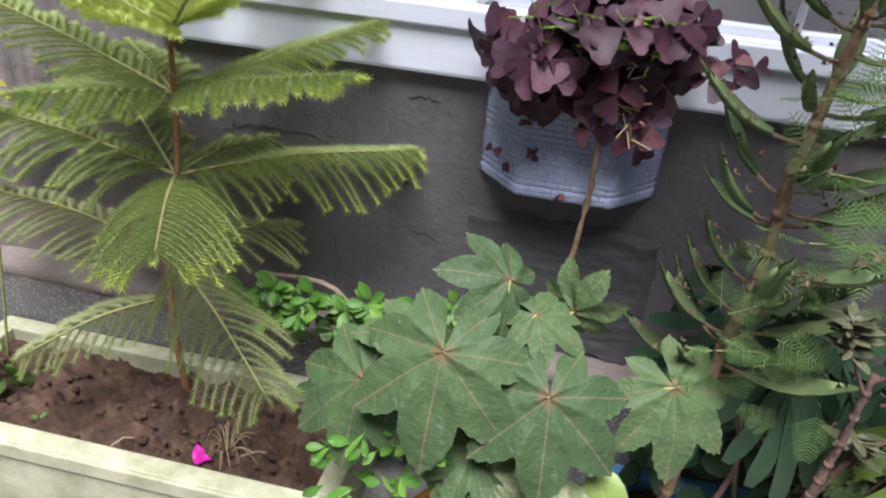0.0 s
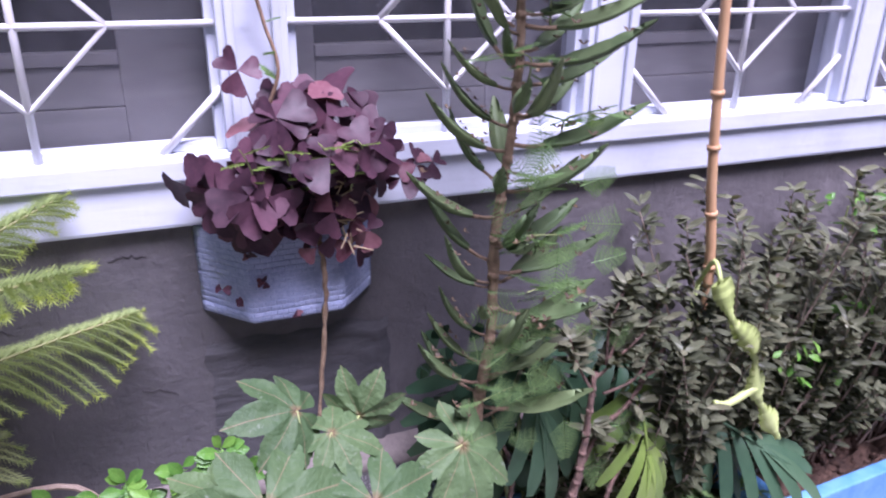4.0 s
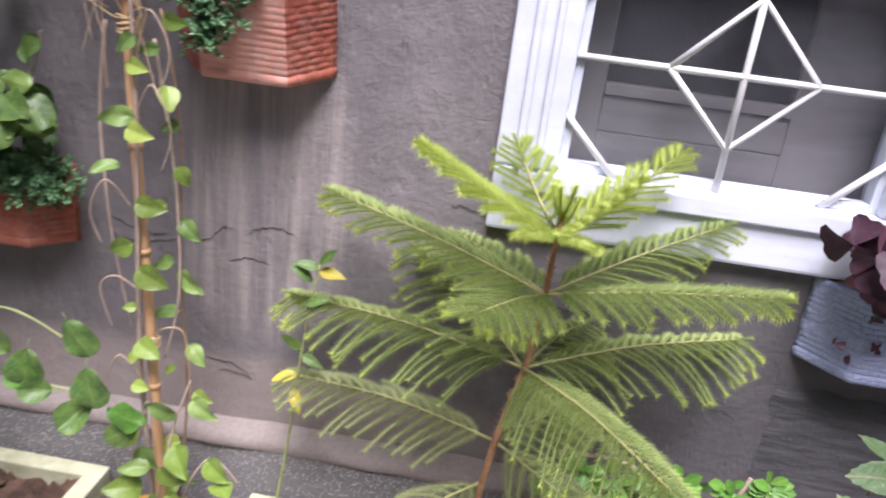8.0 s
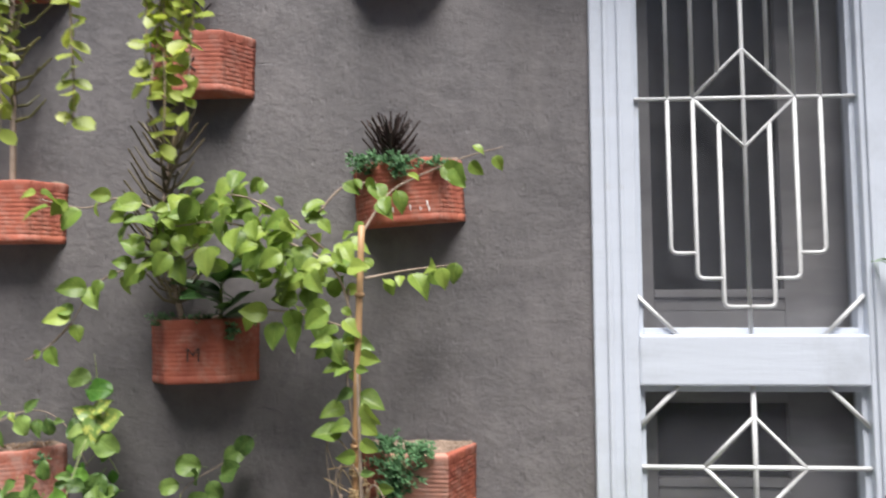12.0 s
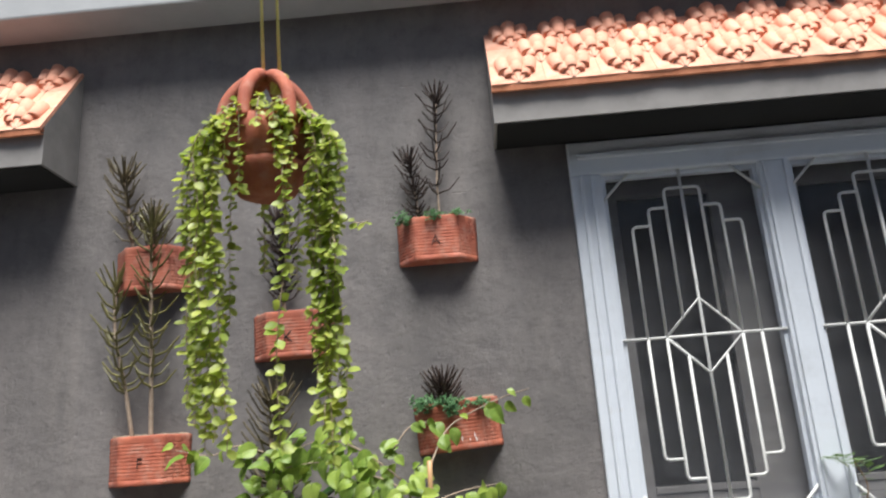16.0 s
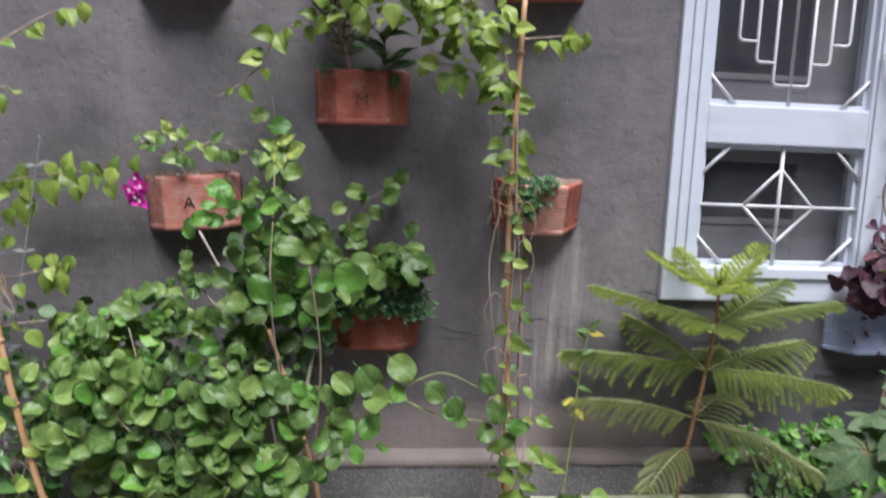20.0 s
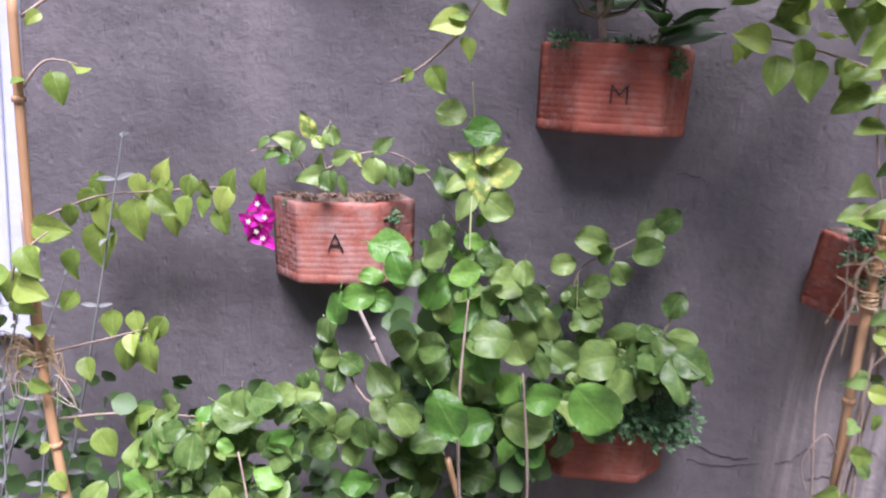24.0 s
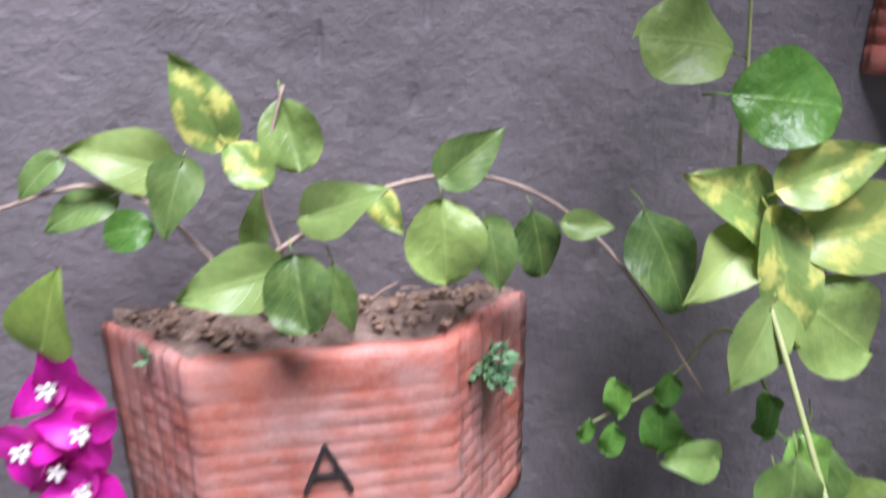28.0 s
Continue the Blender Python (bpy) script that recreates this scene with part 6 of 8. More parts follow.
k = K("dark spiky pencil-leaved succulent beside the window canopy")
tube_leaf_plant(k, [(-0.945, -0.04, 2.22), (-0.95, -0.045, 2.32), (-0.965, -0.05, 2.43)], L_KALDARK, rnd, 0.05, 5, 0.018, 0.1)
tube_leaf_plant(k, [(-0.88, -0.04, 2.22), (-0.878, -0.045, 2.4), (-0.865, -0.05, 2.63)], L_KALDARK, rnd, 0.065, 3, 0.032, 0.22)
k = K("small dark crown of pencil leaves in the splashed planter")
tube_leaf_plant(k, [(-0.905, -0.04, 1.66), (-0.905, -0.045, 1.69), (-0.904, -0.05, 1.725)], L_KALDARK, rnd, 0.06, 7, 0.008, 0.1, 0.004, 0.0036, 18)
k = K("woody succulent with thin side leaves in the planter lettered M")
tube_leaf_plant(k, [(-1.36, -0.05, 1.31), (-1.38, -0.06, 1.4), (-1.41, -0.065, 1.52), (-1.395, -0.07, 1.7)], L_KAL, rnd, 0.085, 5, 0.022, 0.15, 0.0072, 0.004, 16)
broad = plant("broadleaf_seedling", "glossy dark green broad leaves in the planter lettered M", "plant")
BROADS = [leaf_shape("leaf", "lance", L_DARKBROAD, 0.45, 0.25, c, 0.03, s) for s, c in enumerate((0.2, 0.4))]
for a in range(12):
    an = a * 0.62
    d = Vector((math.cos(an), -abs(math.sin(an)) * 0.6 - 0.1, 0.5 + 0.3 * math.sin(a * 2)))
    leaf(broad, BROADS, aim((-1.28, -0.05, 1.335 + 0.01 * a), d, (0, -0.6, 1), rnd.uniform(0.08, 0.115)), rnd)
st = bmesh.new()
tube(st, [(-1.28, -0.05, 1.31), (-1.28, -0.052, 1.4), (-1.275, -0.05, 1.45)], 0.004, 0.002, 6)
part("stem", st, M_STEM, broad)


def sedum(label, mounds, size=0.011, per=120):
    """A mat of tiny fleshy leaves spilling over a rim."""
    ob = plant("sedum", label, "succulent", "sedum mats")
    rnd = random.Random(int(abs(mounds[0][0] * 1000)))
    per = int(per * 1.4)
    for x, y, z, rx, ry, rz in mounds:
        bm = bmesh.new()
        n = max(12, int(per * rx * rz / 0.0016))
        for _ in range(n):
            q = Vector((rnd.gauss(0, 0.5), rnd.gauss(0, 0.5), rnd.gauss(0, 0.5)))
            p = Vector((x + q.x * rx, min(-0.008, y + q.y * ry), z + q.z * rz))
            up = Vector((q.x * 0.6 + rnd.uniform(-0.5, 0.5), -0.5 + q.y * 0.4, 0.7 + rnd.uniform(-0.4, 0.4))).normalized()
            for j in range(4):
                a = 1.57 * j + rnd.random()
                o = up.orthogonal().normalized()
                d = (up * 0.8 + (o * math.cos(a) + up.cross(o) * math.sin(a)) * 0.8) * size * rnd.uniform(0.7, 1.2)
                w = d.cross(up).normalized() * size * 0.28 if d.cross(up).length > 1e-6 else o * size * 0.28
                v = [bm.verts.new(c) for c in (p, p + d * 0.55 + w, p + d, p + d * 0.55 - w, p + d * 0.5 + up * size * 0.2)]
                for f in ((0, 1, 4), (1, 2, 4), (2, 3, 4), (3, 0, 4)):
                    bm.faces.new([v[i] for i in f])
        tagged(part("leaf_mat", bm, L_SEDUM, ob), kind="stuff")
    return ob


sedum("blue-green sedum hanging over the tipped planter's rim", [(-0.91, -0.07, 1.07, 0.03, 0.03, 0.02), (-0.885, -0.09, 1.03, 0.045, 0.025, 0.035), (-0.84, -0.09, 1.055, 0.035, 0.03, 0.022), (-0.89, -0.1, 0.985, 0.022, 0.014, 0.03)], 0.012)
sedum("blue-green sedum overflowing a clay planter", [(-1.37, -0.06, 0.725, 0.05, 0.035, 0.03), (-1.3, -0.075, 0.725, 0.055, 0.035, 0.032), (-1.22, -0.075, 0.72, 0.055, 0.035, 0.034), (-1.165, -0.055, 0.71, 0.035, 0.03, 0.034)], 0.012, 170)
sedum("small sedum sprigs along the splashed planter's rim", [(-0.97, -0.05, 1.675, 0.03, 0.03, 0.025), (-0.9, -0.07, 1.68, 0.05, 0.03, 0.016), (-0.88, -0.088, 1.655, 0.02, 0.012, 0.02), (-0.8, -0.07, 1.67, 0.03, 0.02, 0.012)], 0.011)
sedum("small sedum sprigs on the rim of the planter lettered A", [(-0.99, -0.05, 2.24, 0.03, 0.02, 0.02), (-0.9, -0.07, 2.245, 0.03, 0.02, 0.014), (-0.83, -0.05, 2.245, 0.03, 0.02, 0.016)], 0.01)
sedum("sedum sprigs on the rim of the planter lettered M", [(-1.42, -0.04, 1.335, 0.025, 0.02, 0.012), (-1.25, -0.06, 1.31, 0.012, 0.015, 0.022), (-1.33, -0.05, 1.335, 0.03, 0.02, 0.008)], 0.01)
sedum("sedum sprigs at the corner of a clay planter", [(-1.68, -0.05, 1.03, 0.012, 0.014, 0.014), (-1.84, -0.04, 1.03, 0.03, 0.02, 0.006)], 0.009)

dplant = plant("round_leaved_climber", "green round-leaved plant climbing the wall above the sedum", "plant")
rnd = random.Random(41)
for pts in ([(-1.33, -0.05, 0.68), (-1.35, -0.05, 0.85), (-1.36, -0.05, 0.96), (-1.28, -0.04, 1.02), (-1.2, -0.04, 1.07)], [(-1.25, -0.05, 0.68), (-1.23, -0.05, 0.8), (-1.19, -0.04, 0.9), (-1.18, -0.04, 0.95)]):
    bm = bmesh.new()
    tube(bm, bend(pts, 6), 0.0024, 0.0007, 5)
    part("stem", bm, M_TWIG, dplant, smooth=True)
    vine(dplant, [Vector(p) + Vector((0, -0.006, 0)) for p in pts[:3]], ROUNDS, rnd, 0.03, 0.046, 0.3, M_STEM, 0.002, 0.001)
for p in ((-1.366, -0.05, 0.982), (-1.328, -0.05, 0.989), (-1.317, -0.05, 1.018), (-1.3, -0.045, 0.985), (-1.273, -0.05, 1.0), (-1.223, -0.045, 1.05), (-1.205, -0.05, 1.08), (-1.18, -0.045, 0.942), (-1.347, -0.05, 0.934), (-1.35, -0.05, 0.94), (-1.36, -0.06, 0.9), (-1.33, -0.05, 0.87), (-1.375, -0.06, 0.84), (-1.32, -0.06, 0.8)):
    leaf(dplant, ROUNDS, aim(p, (rnd.uniform(-1, 1), -0.2, rnd.uniform(-0.7, 0.5)), (rnd.uniform(-0.4, 0.4), -1, 0.4), rnd.uniform(0.04, 0.058)), rnd)
cluster(dplant, ROUNDS, rnd, (-1.225, -0.085, 0.835), (0.075, 0.05, 0.05), 24, 0.062, 0.5)
cluster(dplant, ROUNDS, rnd, (-1.34, -0.09, 0.76), (0.06, 0.05, 0.08), 10, 0.06, 0.5)

pplant = plant("variegated_climber", "cream-splashed heart-leaved climber in the planter lettered A", "plant")
for pts in ([(-1.785, -0.045, 1.03), (-1.79, -0.055, 1.09), (-1.8, -0.055, 1.13), (-1.79, -0.05, 1.18)], [(-1.8, -0.05, 1.06), (-1.86, -0.06, 1.13), (-1.92, -0.06, 1.12)], [(-1.795, -0.06, 1.1), (-1.74, -0.045, 1.13), (-1.68, -0.045, 1.135), (-1.62, -0.05, 1.1), (-1.56, -0.07, 1.02)]):
    bm = bmesh.new()
    tube(bm, bend(pts, 6), 0.0016, 0.0009, 5)
    part("stem", bm, M_TWIG, pplant, smooth=True)
for c, d, s, ms in (((-1.829, -0.06, 1.175), (-0.5, -0.1, 0.9), 0.043, VARIEGS[:1]), ((-1.805, -0.07, 1.146), (0.5, -0.3, -0.4), 0.027, VARIEGS), ((-1.787, -0.05, 1.156), (0.2, -0.2, -0.9), 0.036, ROUNDS), ((-1.866, -0.06, 1.146), (-0.8, -0.3, 0.2), 0.042, OVATES), ((-1.885, -0.06, 1.119), (-0.9, -0.3, -0.4), 0.032, OVATES), ((-1.839, -0.075, 1.129), (-0.2, -0.4, -0.8), 0.034, OVATES),
                    ((-1.859, -0.07, 1.114), (-1, -0.3, 0), 0.022, LIGHTROUNDS), ((-1.816, -0.08, 1.09), (-0.9, -0.4, -0.2), 0.046, OVATES), ((-1.782, -0.085, 1.088), (0.2, -0.5, -0.9), 0.038, ROUNDS), ((-1.761, -0.07, 1.079), (0.3, -0.3, -0.9), 0.038, LANCES), ((-1.761, -0.07, 1.128), (0.6, -0.3, 0.3), 0.042, OVATES), ((-1.739, -0.06, 1.12), (0.5, -0.3, -0.6), 0.025, VARIEGS),
                    ((-1.698, -0.06, 1.152), (0.7, -0.2, 0.7), 0.036, OVATES), ((-1.711, -0.07, 1.11), (0.1, -0.4, -0.8), 0.042, ROUNDS), ((-1.682, -0.06, 1.096), (0.3, -0.3, -0.9), 0.036, OVATES), ((-1.659, -0.06, 1.105), (0.3, -0.3, -0.9), 0.036, ROUNDS), ((-1.633, -0.06, 1.115), (0.8, -0.3, 0), 0.025, OVATES), ((-1.591, -0.07, 1.103), (0.3, -0.4, -0.5), 0.056, ROUNDS), ((-1.9, -0.06, 1.135), (-0.6, -0.3, -0.6), 0.024, OVATES), ((-1.805, -0.06, 1.11), (0.1, -0.2, 0.9), 0.036, LANCES)):
    v = Vector(d).normalized()
    leaf(pplant, ms, aim(Vector(c) - v * s * 0.5, d, (rnd.uniform(-0.3, 0.3), -1, 0.4), s), rnd)

# ---- hanging basket ----
basket = thing("hanging_pot", "round clay pot with looped handles hung on yellow cord", "hanging pot", (-1.207, -0.772, 2.088))
hb = bmesh.new()
lathe(hb, [(0.05, 0.0), (0.062, 0.006), (0.083, 0.045), (0.088, 0.06), (0.08, 0.066), (0.09, 0.075), (0.104, 0.12), (0.1, 0.15), (0.09, 0.16), (0.08, 0.155), (0.078, 0.13), (0.01, 0.13)], 30)
part("pot_body", hb, M_TERRA, basket, smooth=True)
sb = bmesh.new()
lathe(sb, [(0.082, 0.128), (0.06, 0.14), (0.01, 0.144)], 20)
part("soil", sb, M_SOIL, basket, "dark potting soil")
for a in (0.3, 1.35, 2.4):
    hd = bmesh.new()
    c, s = math.cos(a), math.sin(a)
    tube(hd, bend([(c * 0.095, s * 0.095, 0.14), (c * 0.085, s * 0.085, 0.21), (c * 0.045, s * 0.045, 0.262), (0, 0, 0.276), (-c * 0.045, -s * 0.045, 0.262), (-c * 0.085, -s * 0.085, 0.21), (-c * 0.095, -s * 0.095, 0.14)], 5), 0.0145, sides=10)
    part("handle", hd, M_TERRA, basket, smooth=True)
for dx, top in ((-0.006, -0.03), (0.03, 0.035)):
    cd = bmesh.new()
    tube(cd, [(dx, 0, 0.27), (top * 0.55, 0, 0.8), (top * 0.25, 0, 1.3)], 0.0038, sides=7)
    part("cord", cd, M_ROPE, basket, "yellow nylon cord", smooth=True)
for k in range(5):
    kn = bmesh.new()
    tube(kn, [(0.03 + 0.017 * math.cos(a), 0.017 * math.sin(a) - 0.002, 0.25 + k * 0.004 + 0.01 * math.cos(a)) for a in (2 * math.pi * i / 12 for i in range(13))], 0.004, sides=6)
    part("knot", kn, M_ROPE, basket, "knotted yellow cord", smooth=True)

trail = plant("trailing_vine", "yellow-green small-leaved vine trailing from the hanging pot", "vine")
rnd = random.Random(51)


def strand(parent, pts, rnd, gap=0.0148, size=0.0255, mat=L_STRING):
    """A thin hanging stem with pairs of soft round leaves that hang and face outwards."""
    line = bend(pts, 7)
    st = bmesh.new()
    tube(st, line, 0.0016, 0.001, 4)
    part("stem", st, M_TWIG, parent)
    lv = bmesh.new()
    run, k = 0.0, 0
    for a, b in zip(line, line[1:]):
        seg = (b - a).length
        run += seg
        while run > gap:
            run -= gap
            p = b.lerp(a, min(1, run / seg))
            for s in (-1, 1):
                if rnd.random() < 0.15:
                    continue
                an = k * 1.1 + rnd.uniform(-0.8, 0.8)
                out = Vector((math.cos(an) * s, math.sin(an) * s, 0))
                d = out * rnd.uniform(0.5, 1.0) + Vector((0, 0, rnd.uniform(-1.1, 0.15)))
                nrm = out * 0.6 + Vector((rnd.uniform(-0.5, 0.5), -0.7, rnd.uniform(0.1, 0.9)))
                small_leaf(lv, p, d, nrm, size * rnd.uniform(0.5, 1.15), rnd.uniform(0.34, 0.46))
            k += 1
    part("leaves", lv, mat, parent, smooth=True)


def drop_line(a, zend, out=0.02, r0=0.098, curl=0.0):
    c, s = math.cos(a), math.sin(a)
    bx, by = -1.207, -0.772
    pts = [(bx + c * 0.05, by + s * 0.05, 2.233), (bx + c * (r0 + 0.01), by + s * (r0 + 0.01), 2.253), (bx + c * (r0 + out + 0.01), by + s * (r0 + out), 2.188)]
    z = 2.05
    while z > zend:
        pts.append((bx + c * (r0 + out + 0.008) + rnd.uniform(-0.012, 0.012) + curl * (2.05 - z), by + s * (r0 + out) + rnd.uniform(-0.012, 0.012), z))
        z -= 0.11
    pts.append((pts[-1][0], pts[-1][1], zend))
    return pts


for a, ze, out in ((2.5, 1.83, 0.02), (2.65, 1.7, 0.05), (2.8, 1.64, 0.07), (2.95, 1.76, 0.06), (3.05, 1.6, 0.05), (3.15, 1.68, 0.075), (3.25, 1.58, 0.03), (3.35, 1.62, 0.055), (3.45, 1.7, 0.015), (3.55, 1.6, 0.03), (3.65, 1.78, 0.05), (3.75, 1.57, 0.01), (3.9, 1.9, 0.02), (4.4, 2.07, 0.0), (5.2, 1.57, 0.02), (5.3, 1.96, 0.02),
                   (5.75, 1.75, 0.03), (5.82, 1.6, 0.05), (5.9, 1.53, 0.035), (5.98, 1.62, 0.045), (6.06, 1.56, 0.03), (6.2, 1.72, 0.035), (5.86, 1.66, 0.06), (5.94, 1.58, 0.065), (6.02, 1.7, 0.015), (5.78, 1.62, 0.03), (0.35, 1.88, 0.0), (1.2, 1.9, 0.02), (1.9, 1.95, 0.02)):
    strand(trail, drop_line(a, ze, out, 0.092, 0.05 if a < 3.8 and a > 3.0 else 0.0), rnd)
for a in (2.9, 3.4, 5.6, 5.95, 6.2):
    strand(trail, drop_line(a, 2.02 - rnd.random() * 0.1, 0.045, 0.1), rnd)
for a in [2 * math.pi * k / 13 for k in range(13)]:
    c, s = math.cos(a), math.sin(a)
    strand(trail, [(-1.207 + c * 0.02, -0.772 + s * 0.02, 2.233), (-1.207 + c * 0.06, -0.772 + s * 0.06, 2.288), (-1.207 + c * 0.1, -0.772 + s * 0.1, 2.263), (-1.207 + c * 0.125, -0.772 + s * 0.125, 2.198)], rnd, 0.013, 0.022)
for a in (3.6, 3.9, 4.2, 4.5, 5.1, 5.4):
    strand(trail, drop_line(a, 2.13 - 0.05 * rnd.random(), 0.012, 0.098), rnd, 0.013, 0.022)
strand(trail, [(-1.106, -0.81, 2.1), (-1.056, -0.83, 2.03), (-1.016, -0.82, 2.0), (-0.986, -0.82, 2.0)], rnd, 0.018, 0.02)


# ---- young conifer in the planter box ----
def needle_branchlet(bm, tips, line, rnd, length=0.0122, thick=0.0012, young=0.84):
    """A soft tail of short needles round a thin green axis, the youngest part lighter."""
    tube(bm, line, thick, thick * 0.8, 3, False)
    m = len(line) - 1
    total = sum((b - a).length for a, b in zip(line, line[1:]))
    n = max(5, int(total / 0.0027))
    for i in range(n + 1):
        t = min(0.999, (i + 0.5) / n) * m
        k = min(int(t), m - 1)
        p, d = line[k].lerp(line[k + 1], t - k), (line[k + 1] - line[k]).normalized()
        o = d.orthogonal().normalized()
        to = tips if i > n * young else bm
        for j in range(5):
            a = 2 * math.pi * j / 5 + i * 0.7
            side = o * math.cos(a) + d.cross(o) * math.sin(a)
            tip = p + (side * 0.82 + d * 0.6) * length * rnd.uniform(0.75, 1.2)
            w = d.cross(side) * 0.001
            to.faces.new([to.verts.new(q) for q in (p - w, p + w, tip)])


def conifer_branch(parent, base, tip, rnd, droop, width=0.09, gap=0.0135, mat=None, arch=0.03):
    """A branch with two ranks of long soft branchlets that hang like the teeth of a comb."""
    base, tip = Vector(base), Vector(tip)
    mid = base.lerp(tip, 0.5) + Vector((0, 0, arch))
    line = bend([base, mid, tip], 12)
    rc = bmesh.new()
    tube(rc, line, 0.0034, 0.0016, 5)
    br = part("branch", rc, M_CONAXIS, parent, smooth=True)
    bm, tips = bmesh.new(), bmesh.new()
    n = len(line) - 1
    pairs = max(8, int((tip - base).length / gap))
    for i in range(pairs):
        t = 0.12 + 0.86 * i / (pairs - 1)
        k = min(int(t * n), n - 1)
        p, d = line[k].lerp(line[k + 1], t * n - k), (line[k + 1] - line[k]).normalized()
        flat = d.cross(Vector((0, 0, 1))).normalized()
        ln = width * (0.45 + 0.55 * math.sin(math.pi * min(1, 0.16 + t * 0.66)) ** 0.8) * (1.1 - 0.66 * t ** 2.4)
        for s in (-1, 1):
            l2 = ln * rnd.uniform(0.82, 1.14)
            dr = droop * rnd.uniform(0.75, 1.25)
            go = (flat * s * 0.8 + d * rnd.uniform(0.45, 0.7) + Vector((0, 0, 0.2 * (1 - droop)))).normalized()
            pts = []
            for u in (0.0, 0.25, 0.5, 0.75, 1.0):
                q = p + go * l2 * u * (1 - 0.25 * min(1, dr) * u) - Vector((0, 0, l2 * dr * (0.1 * u + 0.62 * u * u)))
                q += d * l2 * 0.14 * u * u
                q.y = min(q.y, -0.012)
                pts.append(q)
            needle_branchlet(bm, tips, pts, rnd, young=1.0 - 0.12 * t if t < 0.7 else 1.5 - 0.85 * t)
    needle_branchlet(bm, tips, [tip - (tip - base).normalized() * 0.03, tip, tip + (tip - mid).normalized() * 0.02], rnd, 0.008)
    part("needles", bm, mat or L_ARAU, br)
    part("young_needles", tips, L_ARAU_T if mat is not L_ARAU_D else L_ARAU, br, "lighter young needle tips")


conifer = thing("young_conifer", "young tiered conifer with flat feathery branches in the planter box", "conifer", (0, 0, 0))
rnd = random.Random(61)
tk = bmesh.new()
TRUNK = [(-0.41, -0.115, 0.11), (-0.41, -0.135, 0.25), (-0.395, -0.155, 0.43), (-0.37, -0.15, 0.565), (-0.36, -0.155, 0.69), (-0.358, -0.155, 0.76), (-0.356, -0.155, 0.82)]
tube(tk, bend(TRUNK, 6), 0.0065, 0.0032, 8)
for i in range(240):
    t = rnd.uniform(0.3, 1)
    line = TRUNK
    k = min(int(t * 6), 5)
    p = Vector(line[k]).lerp(Vector(line[k + 1]), t * 6 - k)
    a = rnd.uniform(0, 6.28)
    d = Vector((math.cos(a), math.sin(a), 0.5))
    w = Vector((-math.sin(a), math.cos(a), 0)) * 0.0012
    tk.faces.new([tk.verts.new(q) for q in (p + d * 0.004 - w, p + d * 0.004 + w, p + d * 0.013)])
apex, apex_tips = bmesh.new(), bmesh.new()
for k in range(6):
    a = k * 1.05
    q = Vector((-0.356, -0.155, 0.795 + 0.004 * k))
    needle_branchlet(apex, apex_tips, [q, q + Vector((0.012 * math.cos(a), 0.012 * math.sin(a), 0.022)), q + Vector((0.02 * math.cos(a), 0.02 * math.sin(a), 0.05))], rnd)
part("apex_needles", apex, L_ARAU_T, conifer)
part("apex_needles", apex_tips, L_ARAU_T, conifer)
part("trunk", tk, M_CONTRUNK, conifer, "scaly reddish-brown trunk")
for node, tips, droop, width, arch, mat in (
    ((-0.357, -0.155, 0.785), ((-0.55, -0.165, 0.885), (-0.2, -0.06, 0.9), (-0.37, -0.29, 0.835), (-0.43, -0.05, 0.88), (-0.28, -0.2, 0.885)), 0.25, 0.07, -0.006, L_ARAU_T),
    ((-0.36, -0.155, 0.695), ((-0.685, -0.11, 0.785), (-0.107, -0.04, 0.8), (-0.455, -0.32, 0.725), (-0.083, -0.25, 0.78), (-0.5, -0.03, 0.72)), 0.42, 0.088, 0.005, L_ARAU),
    ((-0.372, -0.15, 0.568), ((-0.745, -0.09, 0.6), (-0.04, -0.05, 0.625), (-0.56, -0.04, 0.69), (-0.215, -0.46, 0.625), (-0.28, -0.03, 0.6)), 0.72, 0.118, 0.012, L_ARAU),
    ((-0.395, -0.15, 0.43), ((-0.735, -0.12, 0.47), (-0.15, -0.345, 0.36), (-0.24, -0.05, 0.46)), 0.62, 0.11, 0.016, L_ARAU_D),
    ((-0.405, -0.14, 0.34), ((-0.57, -0.29, 0.29),), 0.65, 0.08, 0.015, L_ARAU_D),
):
    for tip in tips:
        conifer_branch(conifer, node, tip, rnd, droop, width, 0.0185 if mat is L_ARAU_D else 0.0155, mat, arch)

